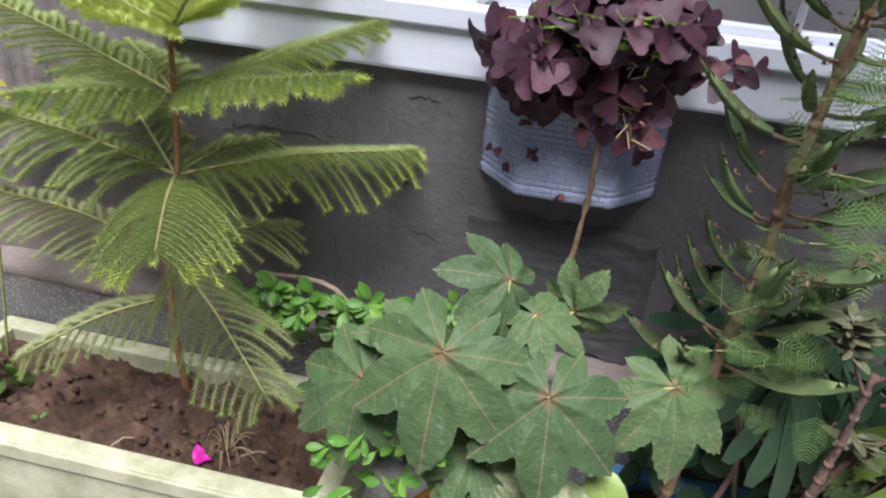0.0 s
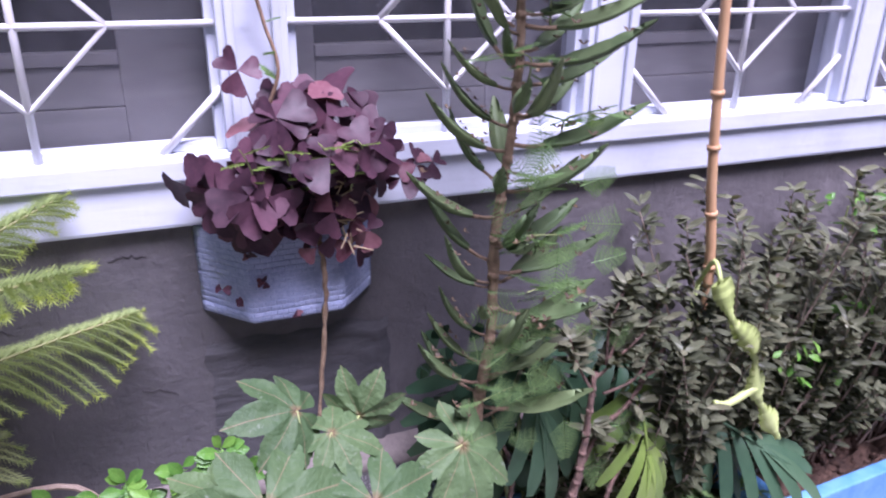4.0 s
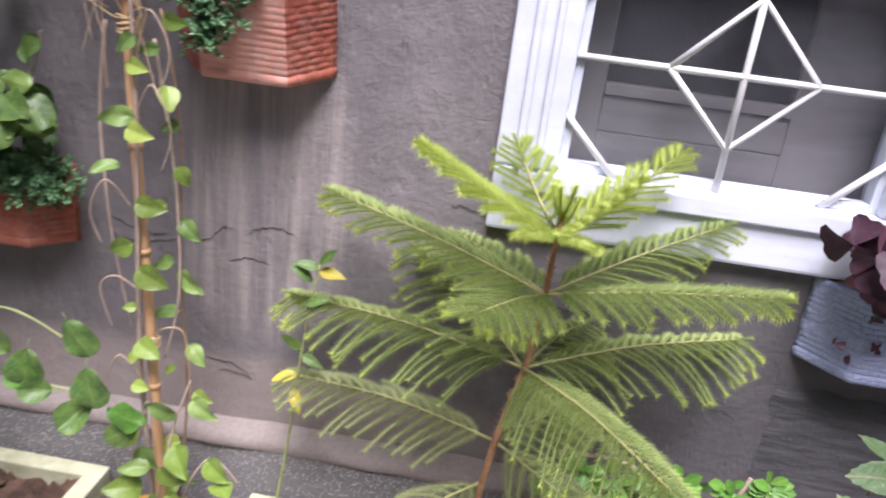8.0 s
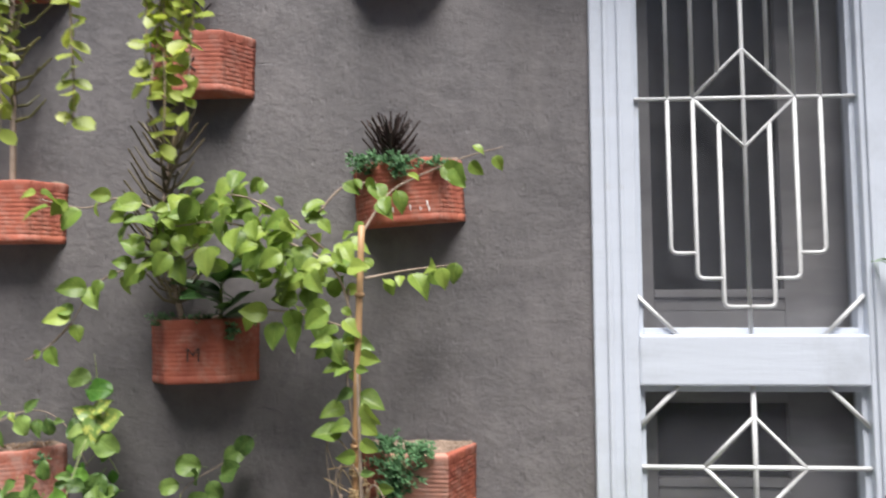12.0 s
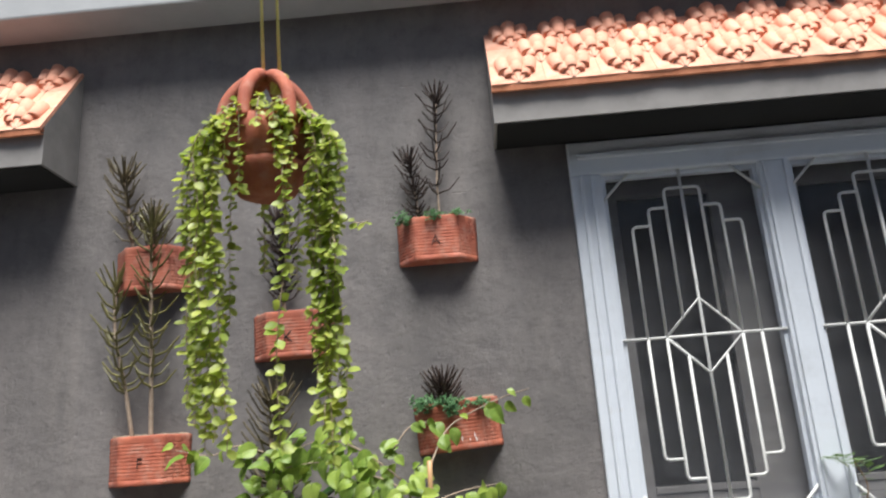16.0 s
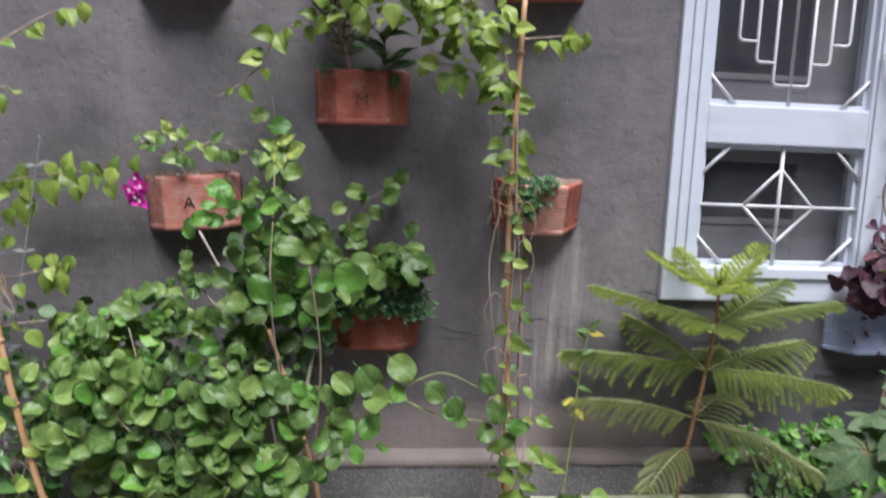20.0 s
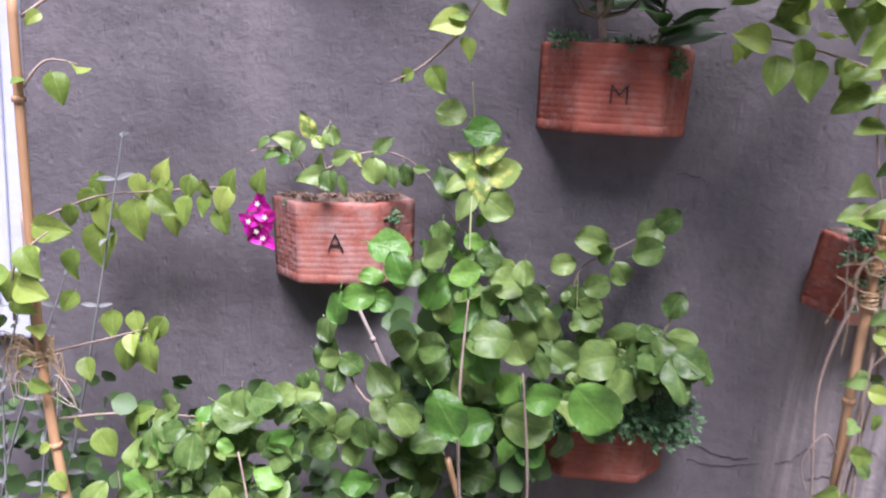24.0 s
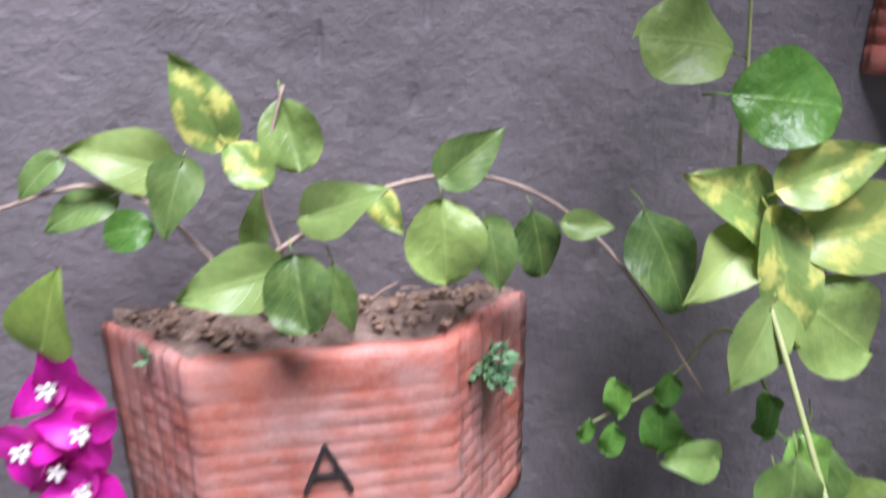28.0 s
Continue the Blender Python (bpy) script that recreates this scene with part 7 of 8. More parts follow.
# ---- castor plant with large palmate leaves ----
def palmate(name, mat, lobes=8, seed=0, deep=0.48, front=1.25):
    """A one-unit palmate leaf: pointed lobes round the stalk, saw-toothed, sagging to the tips."""
    bm = bmesh.new()
    uv = bm.loops.layers.uv.new("UVMap")
    rnd = random.Random(seed)
    n, rings = lobes * 16, 7
    spread = 2 * math.pi * 0.95
    axes = [-spread / 2 + spread * (k + 0.5) / lobes for k in range(lobes)]
    size = [front - (front - 0.6) * (abs(a) / math.pi) ** 1.25 + rnd.uniform(-0.05, 0.05) for a in axes]

    def inside(a, r):
        for ax, ln in zip(axes, size):
            u, v = r * math.cos(a - ax) / ln, abs(r * math.sin(a - ax)) / ln
            if 0 < u < 1 and v < deep * math.sin(math.pi * min(1, u ** 1.36)) ** 0.8:
                return True
        return False

    grid = []
    for i in range(n + 1):
        a = -spread / 2 + spread * i / n
        k = min(range(lobes), key=lambda j: abs(a - axes[j]))
        off = abs(a - axes[k]) / (spread / lobes / 2)
        r = 1.4
        while r > 0.25 and not inside(a, r):
            r -= 0.012
        r *= 1 + 0.035 * (0.5 - i % 2)
        row = []
        for j in range(rings + 1):
            q = r * j / rings
            z = -0.3 * q * q - 0.12 * math.cos(off * math.pi / 2) * q + 0.05 * math.sin(3 * a + seed) * q + 0.02 * math.sin(9 * q + 5 * a)
            row.append((bm.verts.new((math.sin(a) * q, math.cos(a) * q, z)), min(1.0, off * (0.35 + j / rings))))
        grid.append(row)
    for r0, r1 in zip(grid, grid[1:]):
        for j in range(rings):
            quad = (r0[j], r0[j + 1], r1[j + 1], r1[j]) if j else (r0[0], r0[1], r1[1])
            f = bm.faces.new([q[0] for q in quad])
            for lp, q in zip(f.loops, quad):
                lp[uv].uv = (q[1], min(1.0, q[0].co.length))
    bmesh.ops.remove_doubles(bm, verts=bm.verts, dist=1e-5)
    return mesh_of(bm, name, mat, True)


CASTOR = [palmate("leaf", L_CASTOR, k, s, d, f) for k, s, d, f in ((7, 0, 0.25, 1.24), (7, 1, 0.26, 1.18), (8, 2, 0.225, 1.26))]
castor = thing("castor_plant", "castor plant with large matt green palmate leaves in the orange pot", "plant", (0, 0, 0))
rnd = random.Random(71)
cst = bmesh.new()
tube(cst, bend([(0.15, -0.33, 0.13), (0.15, -0.32, 0.3), (0.15, -0.3, 0.45), (0.14, -0.28, 0.55)], 6), 0.007, 0.004, 7)
part("stem", cst, M_STEM, castor, smooth=True)
for k, (p, d, nrm, s) in enumerate((
    ((0.09, -0.37, 0.505), (-0.05, -0.7, -0.72), (0.0, -0.72, 0.75), 0.118), ((0.222, -0.37, 0.47), (0.1, -0.7, -0.7), (0.1, -0.7, 0.75), 0.11),
    ((0.372, -0.3, 0.468), (0.5, -0.45, -0.6), (0.25, -0.7, 0.7), 0.092), ((0.15, -0.27, 0.56), (-0.75, -0.35, 0.35), (0.1, -0.6, 0.8), 0.072),
    ((0.235, -0.26, 0.525), (0.25, -0.3, 0.75), (-0.2, -0.9, 0.25), 0.06), ((-0.014, -0.34, 0.416), (-0.5, -0.5, -0.65), (-0.2, -0.75, 0.6), 0.105),
    ((0.19, -0.29, 0.53), (0.75, -0.3, -0.1), (0.0, -0.4, 0.95), 0.06), ((0.05, -0.3, 0.47), (-0.85, -0.2, 0.2), (0.0, -0.5, 0.9), 0.075),
    ((0.14, -0.37, 0.36), (0.1, -0.9, -0.4), (0, -0.5, 0.9), 0.06))):
    st = bmesh.new()
    base = Vector((0.15, -0.315, max(0.25, p[2] - 0.12)))
    tube(st, bend([base, base.lerp(Vector(p), 0.6) + Vector((0, 0, 0.02)), p], 5), 0.0028, 0.002, 5)
    part("leaf_stalk", st, M_STEM, castor, smooth=True)
    leaf(castor, [CASTOR[k % 3]], aim(p, d, nrm, s), rnd)
PALE_CASTOR = [palmate("leaf", L_MINED, 5, 5, 0.3, 1.2)]
for p, d, s in (((0.165, -0.38, 0.345), (0.0, -0.7, -0.75), 0.058), ((0.228, -0.385, 0.345), (0.2, -0.7, -0.75), 0.066), ((0.12, -0.37, 0.315), (-0.3, -0.7, -0.7), 0.045)):
    leaf(castor, PALE_CASTOR, aim(p, d, (0, -0.75, 0.65), s), rnd, label="pale blotched leaf")
leaf(castor, OVATES, aim((0.305, -0.35, 0.345), (0.35, -0.5, -0.8), (0.2, -0.8, 0.55), 0.085), rnd)
cluster(castor, SPOONS, rnd, (0.0, -0.38, 0.3), (0.07, 0.04, 0.07), 46, 0.033, 0.6)
cluster(castor, SPOONS, rnd, (0.07, -0.38, 0.34), (0.05, 0.03, 0.05), 20, 0.03, 0.6)
cluster(castor, VARIEGS, rnd, (0.24, -0.38, 0.2), (0.06, 0.03, 0.05), 9, 0.045, 0.6)

# ---- small bright rosettes along the ledge ----
milii = thing("thorny_ground_plant", "thorny low plant with bright green spoon-shaped leaves along the ledge", "plant", (0, 0, 0))
rnd = random.Random(81)
stems = bmesh.new()
tube(stems, bend([(-0.05, -0.1, 0.12), (-0.08, -0.08, 0.25), (-0.15, -0.06, 0.36), (-0.28, -0.05, 0.36)], 5), 0.006, 0.004, 6)
tube(stems, bend([(0.0, -0.1, 0.12), (0.0, -0.08, 0.25), (0.04, -0.06, 0.38)], 5), 0.006, 0.004, 6)
part("stem", stems, M_TWIG, milii, "grey thorny stem")
for x, z in ((-0.24, 0.37), (-0.26, 0.31), (-0.2, 0.33), (-0.08, 0.37), (-0.07, 0.33), (-0.03, 0.3), (0.0, 0.37), (0.03, 0.34), (0.06, 0.39), (-0.05, 0.24), (-0.01, 0.2), (0.02, 0.27), (-0.12, 0.35), (-0.02, 0.15), (0.0, 0.24), (-0.18, 0.36), (-0.3, 0.34), (0.09, 0.36), (0.05, 0.3), (-0.1, 0.29)):
    for j in range(11):
        a = j * 2.4
        d = Vector((math.cos(a), -0.35 + 0.6 * min(0, math.sin(a)), math.sin(a) * 0.7 + 0.15))
        leaf(milii, SPOONS, aim((x, -0.08 - rnd.random() * 0.03, z), d, (d.x * -0.3, -0.8, 0.8), rnd.uniform(0.026, 0.044)), rnd)

# the dark filling below the rosettes is shade put into leaf colour
inner_leaves(milii, (((0.0, -0.1, 0.24), (0.16, 0.04, 0.09), 130, 0.035), ((-0.1, -0.08, 0.3), (0.14, 0.03, 0.05), 60, 0.032)), rnd, L_INNER_SHADE)

# ---- purple oxalis in the painted planter ----
oxalis = thing("purple_oxalis", "dark purple oxalis with triangular leaflets spilling from the painted planter", "plant", (0, 0, 0))
rnd = random.Random(91)


def leaflet_mesh(mat, bendy):
    bm = bmesh.new()
    pts = [(0, 0, 0), (-0.36, 0.42, 0.05), (-0.6, 0.8, bendy), (-0.5, 1.0, bendy), (-0.22, 1.06, bendy * 0.5), (0, 0.98, -0.05), (0.22, 1.06, bendy * 0.5), (0.5, 1.0, bendy), (0.6, 0.8, bendy), (0.36, 0.42, 0.05)]
    v = [bm.verts.new(p) for p in pts]
    m = bm.verts.new((0, 0.55, -0.06))
    for i in range(10):
        bm.faces.new((v[i], m, v[(i + 1) % 10]))
    return mesh_of(bm, "leaflet", mat, True)


OX = [leaflet_mesh(L_OXALIS, b) for b in (0.12, -0.1, 0.2)]
OXF = [leaflet_mesh(L_OXALIS2, -0.15)]
for k in range(84):
    while True:
        q = Vector((rnd.uniform(-1, 1), rnd.uniform(-1, 0.3), rnd.uniform(-1, 1)))
        if q.length < 1:
            break
    c = Vector((0.185 + q.x * 0.13 + (0.05 if q.z > 0.2 else 0), -0.085 + q.y * 0.085, 0.83 + q.z * 0.105))
    if k < 5:
        c = Vector((0.3 + 0.025 * k, -0.1, 0.83 + rnd.uniform(-0.03, 0.02)))
    if 6 <= k < 14:
        c, q = Vector((0.245 + rnd.uniform(-0.06, 0.05), -0.105 - rnd.random() * 0.03, 0.745 + rnd.uniform(-0.05, 0.05))), Vector((0.2, -0.5, -0.6))
    if k == 5:
        c, q = Vector((0.135, -0.09, 0.965)), Vector((0, 0, 0.5))
    st = bmesh.new()
    tube(st, bend([(0.19 + q.x * 0.05, -0.05, 0.71), ((0.19 + c.x) / 2, (c.y - 0.04) / 2, (0.74 + c.z) / 2 + 0.02), c], 3), 0.0012, 0.0009, 3)
    part("leaf_stalk", st, L_OXALIS2, oxalis)
    nrm = Vector((q.x * 0.7 + rnd.uniform(-0.4, 0.4), -0.8, 0.35 + q.z * 0.4 + rnd.uniform(-0.3, 0.5))).normalized()
    o = nrm.orthogonal().normalized()
    a0 = rnd.uniform(0, 6)
    for j in range(3):
        d = o * math.cos(a0 + j * 2.094) + nrm.cross(o) * math.sin(a0 + j * 2.094) - nrm * 0.25
        leaf(oxalis, OXF if k != 5 and rnd.random() < (0.5 if q.z < -0.35 else 0.08) else OX, aim(c, d, nrm + Vector((rnd.uniform(-0.5, 0.5), 0, rnd.uniform(-0.5, 0.5))), rnd.uniform(0.032, 0.052) * (0.65 if k < 14 else 1.0)), rnd, "leaflet")
for x, z in ((0.087, 0.657), (0.149, 0.66), (0.192, 0.607), (0.129, 0.7), (0.115, 0.635), (0.262, 0.61)):
    y = -0.079 if x < 0.26 else -0.045
    for j in range(3):
        a = rnd.uniform(0, 6.28)
        leaf(oxalis, OXF + OX, aim((x, y, z), (math.cos(a), -0.35, math.sin(a) - 0.4), (0.3, -1, 0.3), rnd.uniform(0.008, 0.013)), rnd, "fallen_leaflet")
hs = bmesh.new()
tube(hs, bend([(0.225, -0.1, 0.73), (0.232, -0.1, 0.67), (0.23, -0.09, 0.58), (0.215, -0.08, 0.4)], 9), 0.0044, 0.0028, 6)
for v in hs.verts:
    v.co += Vector((noise.noise(v.co * 120), 0, noise.noise(v.co * 120 + Vector((7, 0, 0))))) * 0.004
part("hanging_stem", hs, M_KNOTTY, oxalis, "dry hanging stem", smooth=True)
for k in range(30):
    fz = bmesh.new()
    z = 0.86 - 0.005 * k
    p = Vector((0.262 + rnd.uniform(-0.02, 0.02), -0.12, z))
    tube(fz, [p, p + Vector((rnd.uniform(-0.03, 0.03), -0.01, rnd.uniform(-0.02, 0.02)))], 0.0018, 0.001, 4)
    part("dry_flower_stalk", fz, L_DRY, oxalis)

# ---- succulent with boat-shaped leaves, and the ferns round it ----
boat = thing("boat_leaf_succulent", "tall succulent with upturned boat-shaped green leaves in the blue planter box", "succulent", (0, 0, 0))
rnd = random.Random(101)
BLINE = bend([(0.42, -0.2, 0.1), (0.425, -0.215, 0.3), (0.432, -0.22, 0.47), (0.447, -0.222, 0.6), (0.447, -0.222, 0.74), (0.463, -0.225, 0.89), (0.466, -0.23, 1.01), (0.456, -0.24, 1.13), (0.46, -0.24, 1.28)], 8)
bs = bmesh.new()
tube(bs, BLINE, 0.0092, 0.0052, 8)
for k in range(5, len(BLINE) - 1, 3):
    tube(bs, [BLINE[k] - Vector((0, 0, 0.005)), BLINE[k], BLINE[k] + Vector((0, 0, 0.005))], 0.0112 - 0.00008 * k, 0.0104 - 0.00008 * k, 8)
for v in bs.verts:
    v.co += Vector((noise.noise(v.co * 130), noise.noise(v.co * 130 + Vector((7, 0, 0))), 0)) * 0.0032
part("stem", bs, M_KNOTTY, boat, "knotty tan stem", smooth=True)


def boat_mesh():
    bm = bmesh.new()
    n = 9
    rows = []
    for i in range(n + 1):
        t = i / n
        w = 0.13 * math.sin(math.pi * (0.1 + 0.88 * t)) ** 0.8
        up = 0.62 * t * t
        rows.append([bm.verts.new(p) for p in ((-w, t + (0.02 if i % 2 else 0), up + w * 0.9), (-w * 0.5, t, up + w * 0.15), (0, t, up), (w * 0.5, t, up + w * 0.15), (w, t + (0.02 if i % 2 else 0), up + w * 0.9), (0, t, up - 0.03))])
    for a, b in zip(rows, rows[1:]):
        for k in range(4):
            bm.faces.new((a[k], a[k + 1], b[k + 1], b[k]))
        bm.faces.new((a[0], b[0], b[5], a[5]))
        bm.faces.new((a[5], b[5], b[4], a[4]))
    tube(bm, [(0, -0.34, -0.02), (0, -0.16, -0.03), (0, 0.02, 0)], 0.026, 0.028, 5)
    bm.faces.ensure_lookup_table()
    for f in bm.faces[6 * n:]:
        f.material_index = 1
    return mesh_of(bm, "leaf", [L_MOTHER, M_KNOTTY], True)


BOATS = [boat_mesh()]
PLANTLET = bmesh.new()
for k in range(3):
    small_leaf(PLANTLET, Vector((0, 0, 0)), Vector((math.cos(k * 2.1), math.sin(k * 2.1), 0.6)), Vector((0, 0, 1)), 1.0, 0.3)
PLANTLET = mesh_of(PLANTLET, "plantlet", L_PLANTLET)
for i in range(30):
    p = BLINE[int(15 + i * (len(BLINE) - 16) / 30)]
    for s in (-1, 1):
        an = (0.15, -0.8, 1.25)[i % 3] + rnd.uniform(-0.3, 0.3)
        d = Vector((s * math.cos(an), -math.sin(abs(an)) * (1 if i % 2 else -0.3), (0.3 if s < 0 else 0.12) + rnd.uniform(-0.3, 0.2)))
        sz = rnd.uniform(0.085, 0.125) * (0.85 if s < 0 else 1.0)
        q = p + Vector((d.x, d.y, 0.1 * d.z)).normalized() * sz * 0.36
        m = aim(q, d, (-s * 0.3, -0.25, 1), sz)
        leaf(boat, BOATS, m, rnd)
        for t in (0.15, 0.3, 0.45, 0.6, 0.75):
            if rnd.random() < 0.75:
                leaf(boat, [PLANTLET], m @ Matrix.Translation((rnd.choice((-0.16, 0.16)), t, 0.12 + 0.75 * t * t)) @ Matrix.Scale(0.075, 4), rnd, "plantlet")


def fern(parent, pts, rnd, gap=0.02, length=0.05, mat=L_FERN):
    line = bend(pts, 8)
    st = bmesh.new()
    tube(st, line, 0.0016, 0.0008, 4)
    part("stem", st, M_STEM, parent)
    bm = bmesh.new()
    run, k = 0.0, 0
    for a, b in zip(line, line[1:]):
        run += (b - a).length
        if run < gap:
            continue
        run = 0
        k += 1
        an = k * 2.4
        d = Vector((math.cos(an), math.sin(an) * 0.5 - 0.2, rnd.uniform(-0.2, 0.4))).normalized()
        ln = length * rnd.uniform(0.6, 1.2)
        side = d.cross(Vector((0, 0, 1))).normalized()
        m = 16
        for i in range(m):
            t = (i + 1) / m
            p = b + d * ln * t
            w = ln * 0.33 * math.sin(math.pi * (0.1 + 0.85 * t))
            for s in (-1, 1):
                e = p + side * s * w + d * ln * 0.12 + Vector((0, 0, rnd.uniform(-0.002, 0.002)))
                v = Vector((0, 0, 0.0008)) + d * 0.0011
                bm.faces.new([bm.verts.new(c) for c in (p - v, p + v, e)])
    part("fronds", bm, mat, parent)


ferns = thing("asparagus_fern", "feathery green asparagus fern twining up to the window", "fern", (0, 0, 0))
rnd = random.Random(111)
wavy = [(0.18 + 0.012 * math.sin(k * 1.9) + 0.003 * k * (k > 8), -0.055 - 0.01 * math.cos(k * 1.7), 0.72 + 0.06 * k) for k in range(13)]
fern(ferns, wavy, rnd, 0.035, 0.028)
vs = bmesh.new()
tube(vs, bend(wavy, 6), 0.0032, 0.002, 5)
part("twining_stem", vs, M_BARK, ferns, "dark wiry twining stem", smooth=True)
fern(ferns, [(0.19, -0.05, 1.43), (0.16, -0.06, 1.46), (0.22, -0.07, 1.44), (0.24, -0.06, 1.41)], rnd, 0.006, 0.045)
def frond(parent, p, d, nrm, length, rnd):
    """A flat feathery spray: fine side shoots, each fringed with threads."""
    y = Vector(d).normalized()
    x = y.cross(Vector(nrm)).normalized()
    z = x.cross(y)
    bm = bmesh.new()
    axis = [Vector(p) + y * length * t - z * length * 0.18 * t * t for t in (0, 0.25, 0.5, 0.75, 1.0)]
    tube(bm, bend(axis, 3), 0.0009, 0.0004, 3)
    n = 13
    for i in range(n):
        t = 0.08 + 0.9 * i / n
        q = Vector(p) + y * length * t - z * length * 0.18 * t * t
        ln = length * 0.42 * (1 - t) ** 0.7 + 0.004
        for s in (-1, 1):
            e = q + (x * s * 0.85 + y * 0.5) * ln + z * rnd.uniform(-0.1, 0.1) * ln
            w = (e - q).cross(z).normalized() * 0.0007
            bm.faces.new([bm.verts.new(c) for c in (q - w, q + w, e)])
            for j in range(1, 7):
                m = q.lerp(e, j / 7)
                for r in (-1, 1):
                    f = m + ((e - q).normalized() * 0.8 + (e - q).normalized().cross(z) * r * 0.7) * ln * 0.2
                    u = y * 0.0005
                    bm.faces.new([bm.verts.new(c) for c in (m - u, m + u, f)])
    part("frond", bm, L_FERN, parent)


for k in range(30):
    x = 0.45 + rnd.uniform(-0.1, 0.18)
    z = rnd.uniform(0.36, 0.92)
    a = rnd.uniform(0, 6.28)
    frond(ferns, (x, -0.265 - 0.03 * rnd.random(), z), (math.cos(a), -0.2, 0.8 * math.sin(a) + 0.15), (0.2 * math.cos(a), -1, 0.3), rnd.uniform(0.05, 0.085), rnd)
for k in range(9):
    z, x = 0.46 + 0.08 * k, 0.5 + 0.03 * (k % 3)
    fern(ferns, [(x, -0.19, z), (x - 0.03, -0.25, z + 0.05), (x - 0.09 + 0.1 * (k % 2), -0.28, z + 0.06)], rnd, 0.012, 0.05)
for k in range(12):
    x = rnd.uniform(0.55, 1.0)
    fern(ferns, [(x, -0.2, 0.1), (x + 0.03, -0.26, 0.17), (x + 0.05, -0.29, 0.12)], rnd, 0.012, 0.05)
for k in range(4):
    fern(ferns, [(0.15 + 0.04 * k, -0.12, 0.8), (0.13 + 0.05 * k, -0.15, 0.86), (0.12 + 0.05 * k, -0.16, 0.88)], rnd, 0.012, 0.035, L_LIMEX)


def lobed_leaf(mat, seed, lobes=6, broad=0.066):
    """A drooping leaf cut into long narrow fingers on both sides of a midrib."""
    bm = bmesh.new()
    rnd = random.Random(seed)
    tube(bm, bend([(0, 0, 0), (0, 0.3, 0.03), (0, 0.62, -0.04)], 4), 0.018, 0.008, 5)
    for i in range(lobes * 2 + 1):
        t = (i // 2 + 0.5) / lobes if i < lobes * 2 else 1.0
        s = -1 if i % 2 else 1
        b = Vector((0, 0.62 * t, 0.03 - 0.06 * t))
        go = Vector((s * (1 - 0.75 * t), 0.35 + 0.75 * t, -0.1)).normalized() if i < lobes * 2 else Vector((0, 1, -0.2))
        ln = rnd.uniform(0.5, 0.62) * (1 if t > 0.2 else 0.8)
        sidev = go.cross(Vector((0, 0, 1))).normalized()
        rows = []
        for k in range(7):
            u = k / 6
            p = b + go * ln * u - Vector((0, 0, 0.42 * ln * u * u))
            w = broad * min(1.0, 0.5 + 1.6 * u) * min(1.0, 0.3 + 4 * (1 - u)) ** 0.6
            rows.append([bm.verts.new(q) for q in (p - sidev * w + Vector((0, 0, 0.012)), p, p + sidev * w + Vector((0, 0, 0.012)))])
        for a, c in zip(rows, rows[1:]):
            for k in range(2):
                bm.faces.new((a[k], a[k + 1], c[k + 1], c[k]))
    return mesh_of(bm, "leaf", mat, True)


XAN = [lobed_leaf(L_XANADU, s, 5, 0.055) for s in (0, 1)]
LIMEX = [lobed_leaf(L_LIMEX, 4, 5, 0.048)]
xan = thing("lobed_philodendron", "philodendron with long finger-lobed drooping leaves in the blue planter box", "plant", (0, 0, 0))
rnd = random.Random(121)
for p, d, s, ms in (((0.5, -0.17, 0.56), (0.2, -0.5, -0.75), 0.24, XAN), ((0.46, -0.14, 0.5), (-0.2, -0.4, -0.8), 0.22, XAN), ((0.58, -0.14, 0.5), (0.4, -0.4, -0.7), 0.24, XAN), ((0.7, -0.12, 0.5), (0.3, -0.6, -0.5), 0.24, XAN), ((0.85, -0.14, 0.36), (0.5, -0.6, -0.6), 0.22, XAN),
                    ((0.685, -0.25, 0.475), (0.1, -0.45, -0.85), 0.225, LIMEX), ((0.9, -0.18, 0.32), (0.6, -0.6, -0.3), 0.24, XAN)):
    st = bmesh.new()
    b = Vector((p[0] * 0.6 + 0.28, -0.14, 0.09))
    tube(st, bend([b, b.lerp(Vector(p), 0.6) + Vector((0, 0, 0.05)), p], 5), 0.0045, 0.003, 6)
    part("leaf_stalk", st, M_STEM, xan, smooth=True)
    leaf(xan, ms, aim(p, d, (0.1, -0.8, 0.6), s), rnd, label="yellow-green lobed leaf" if ms is LIMEX else "")

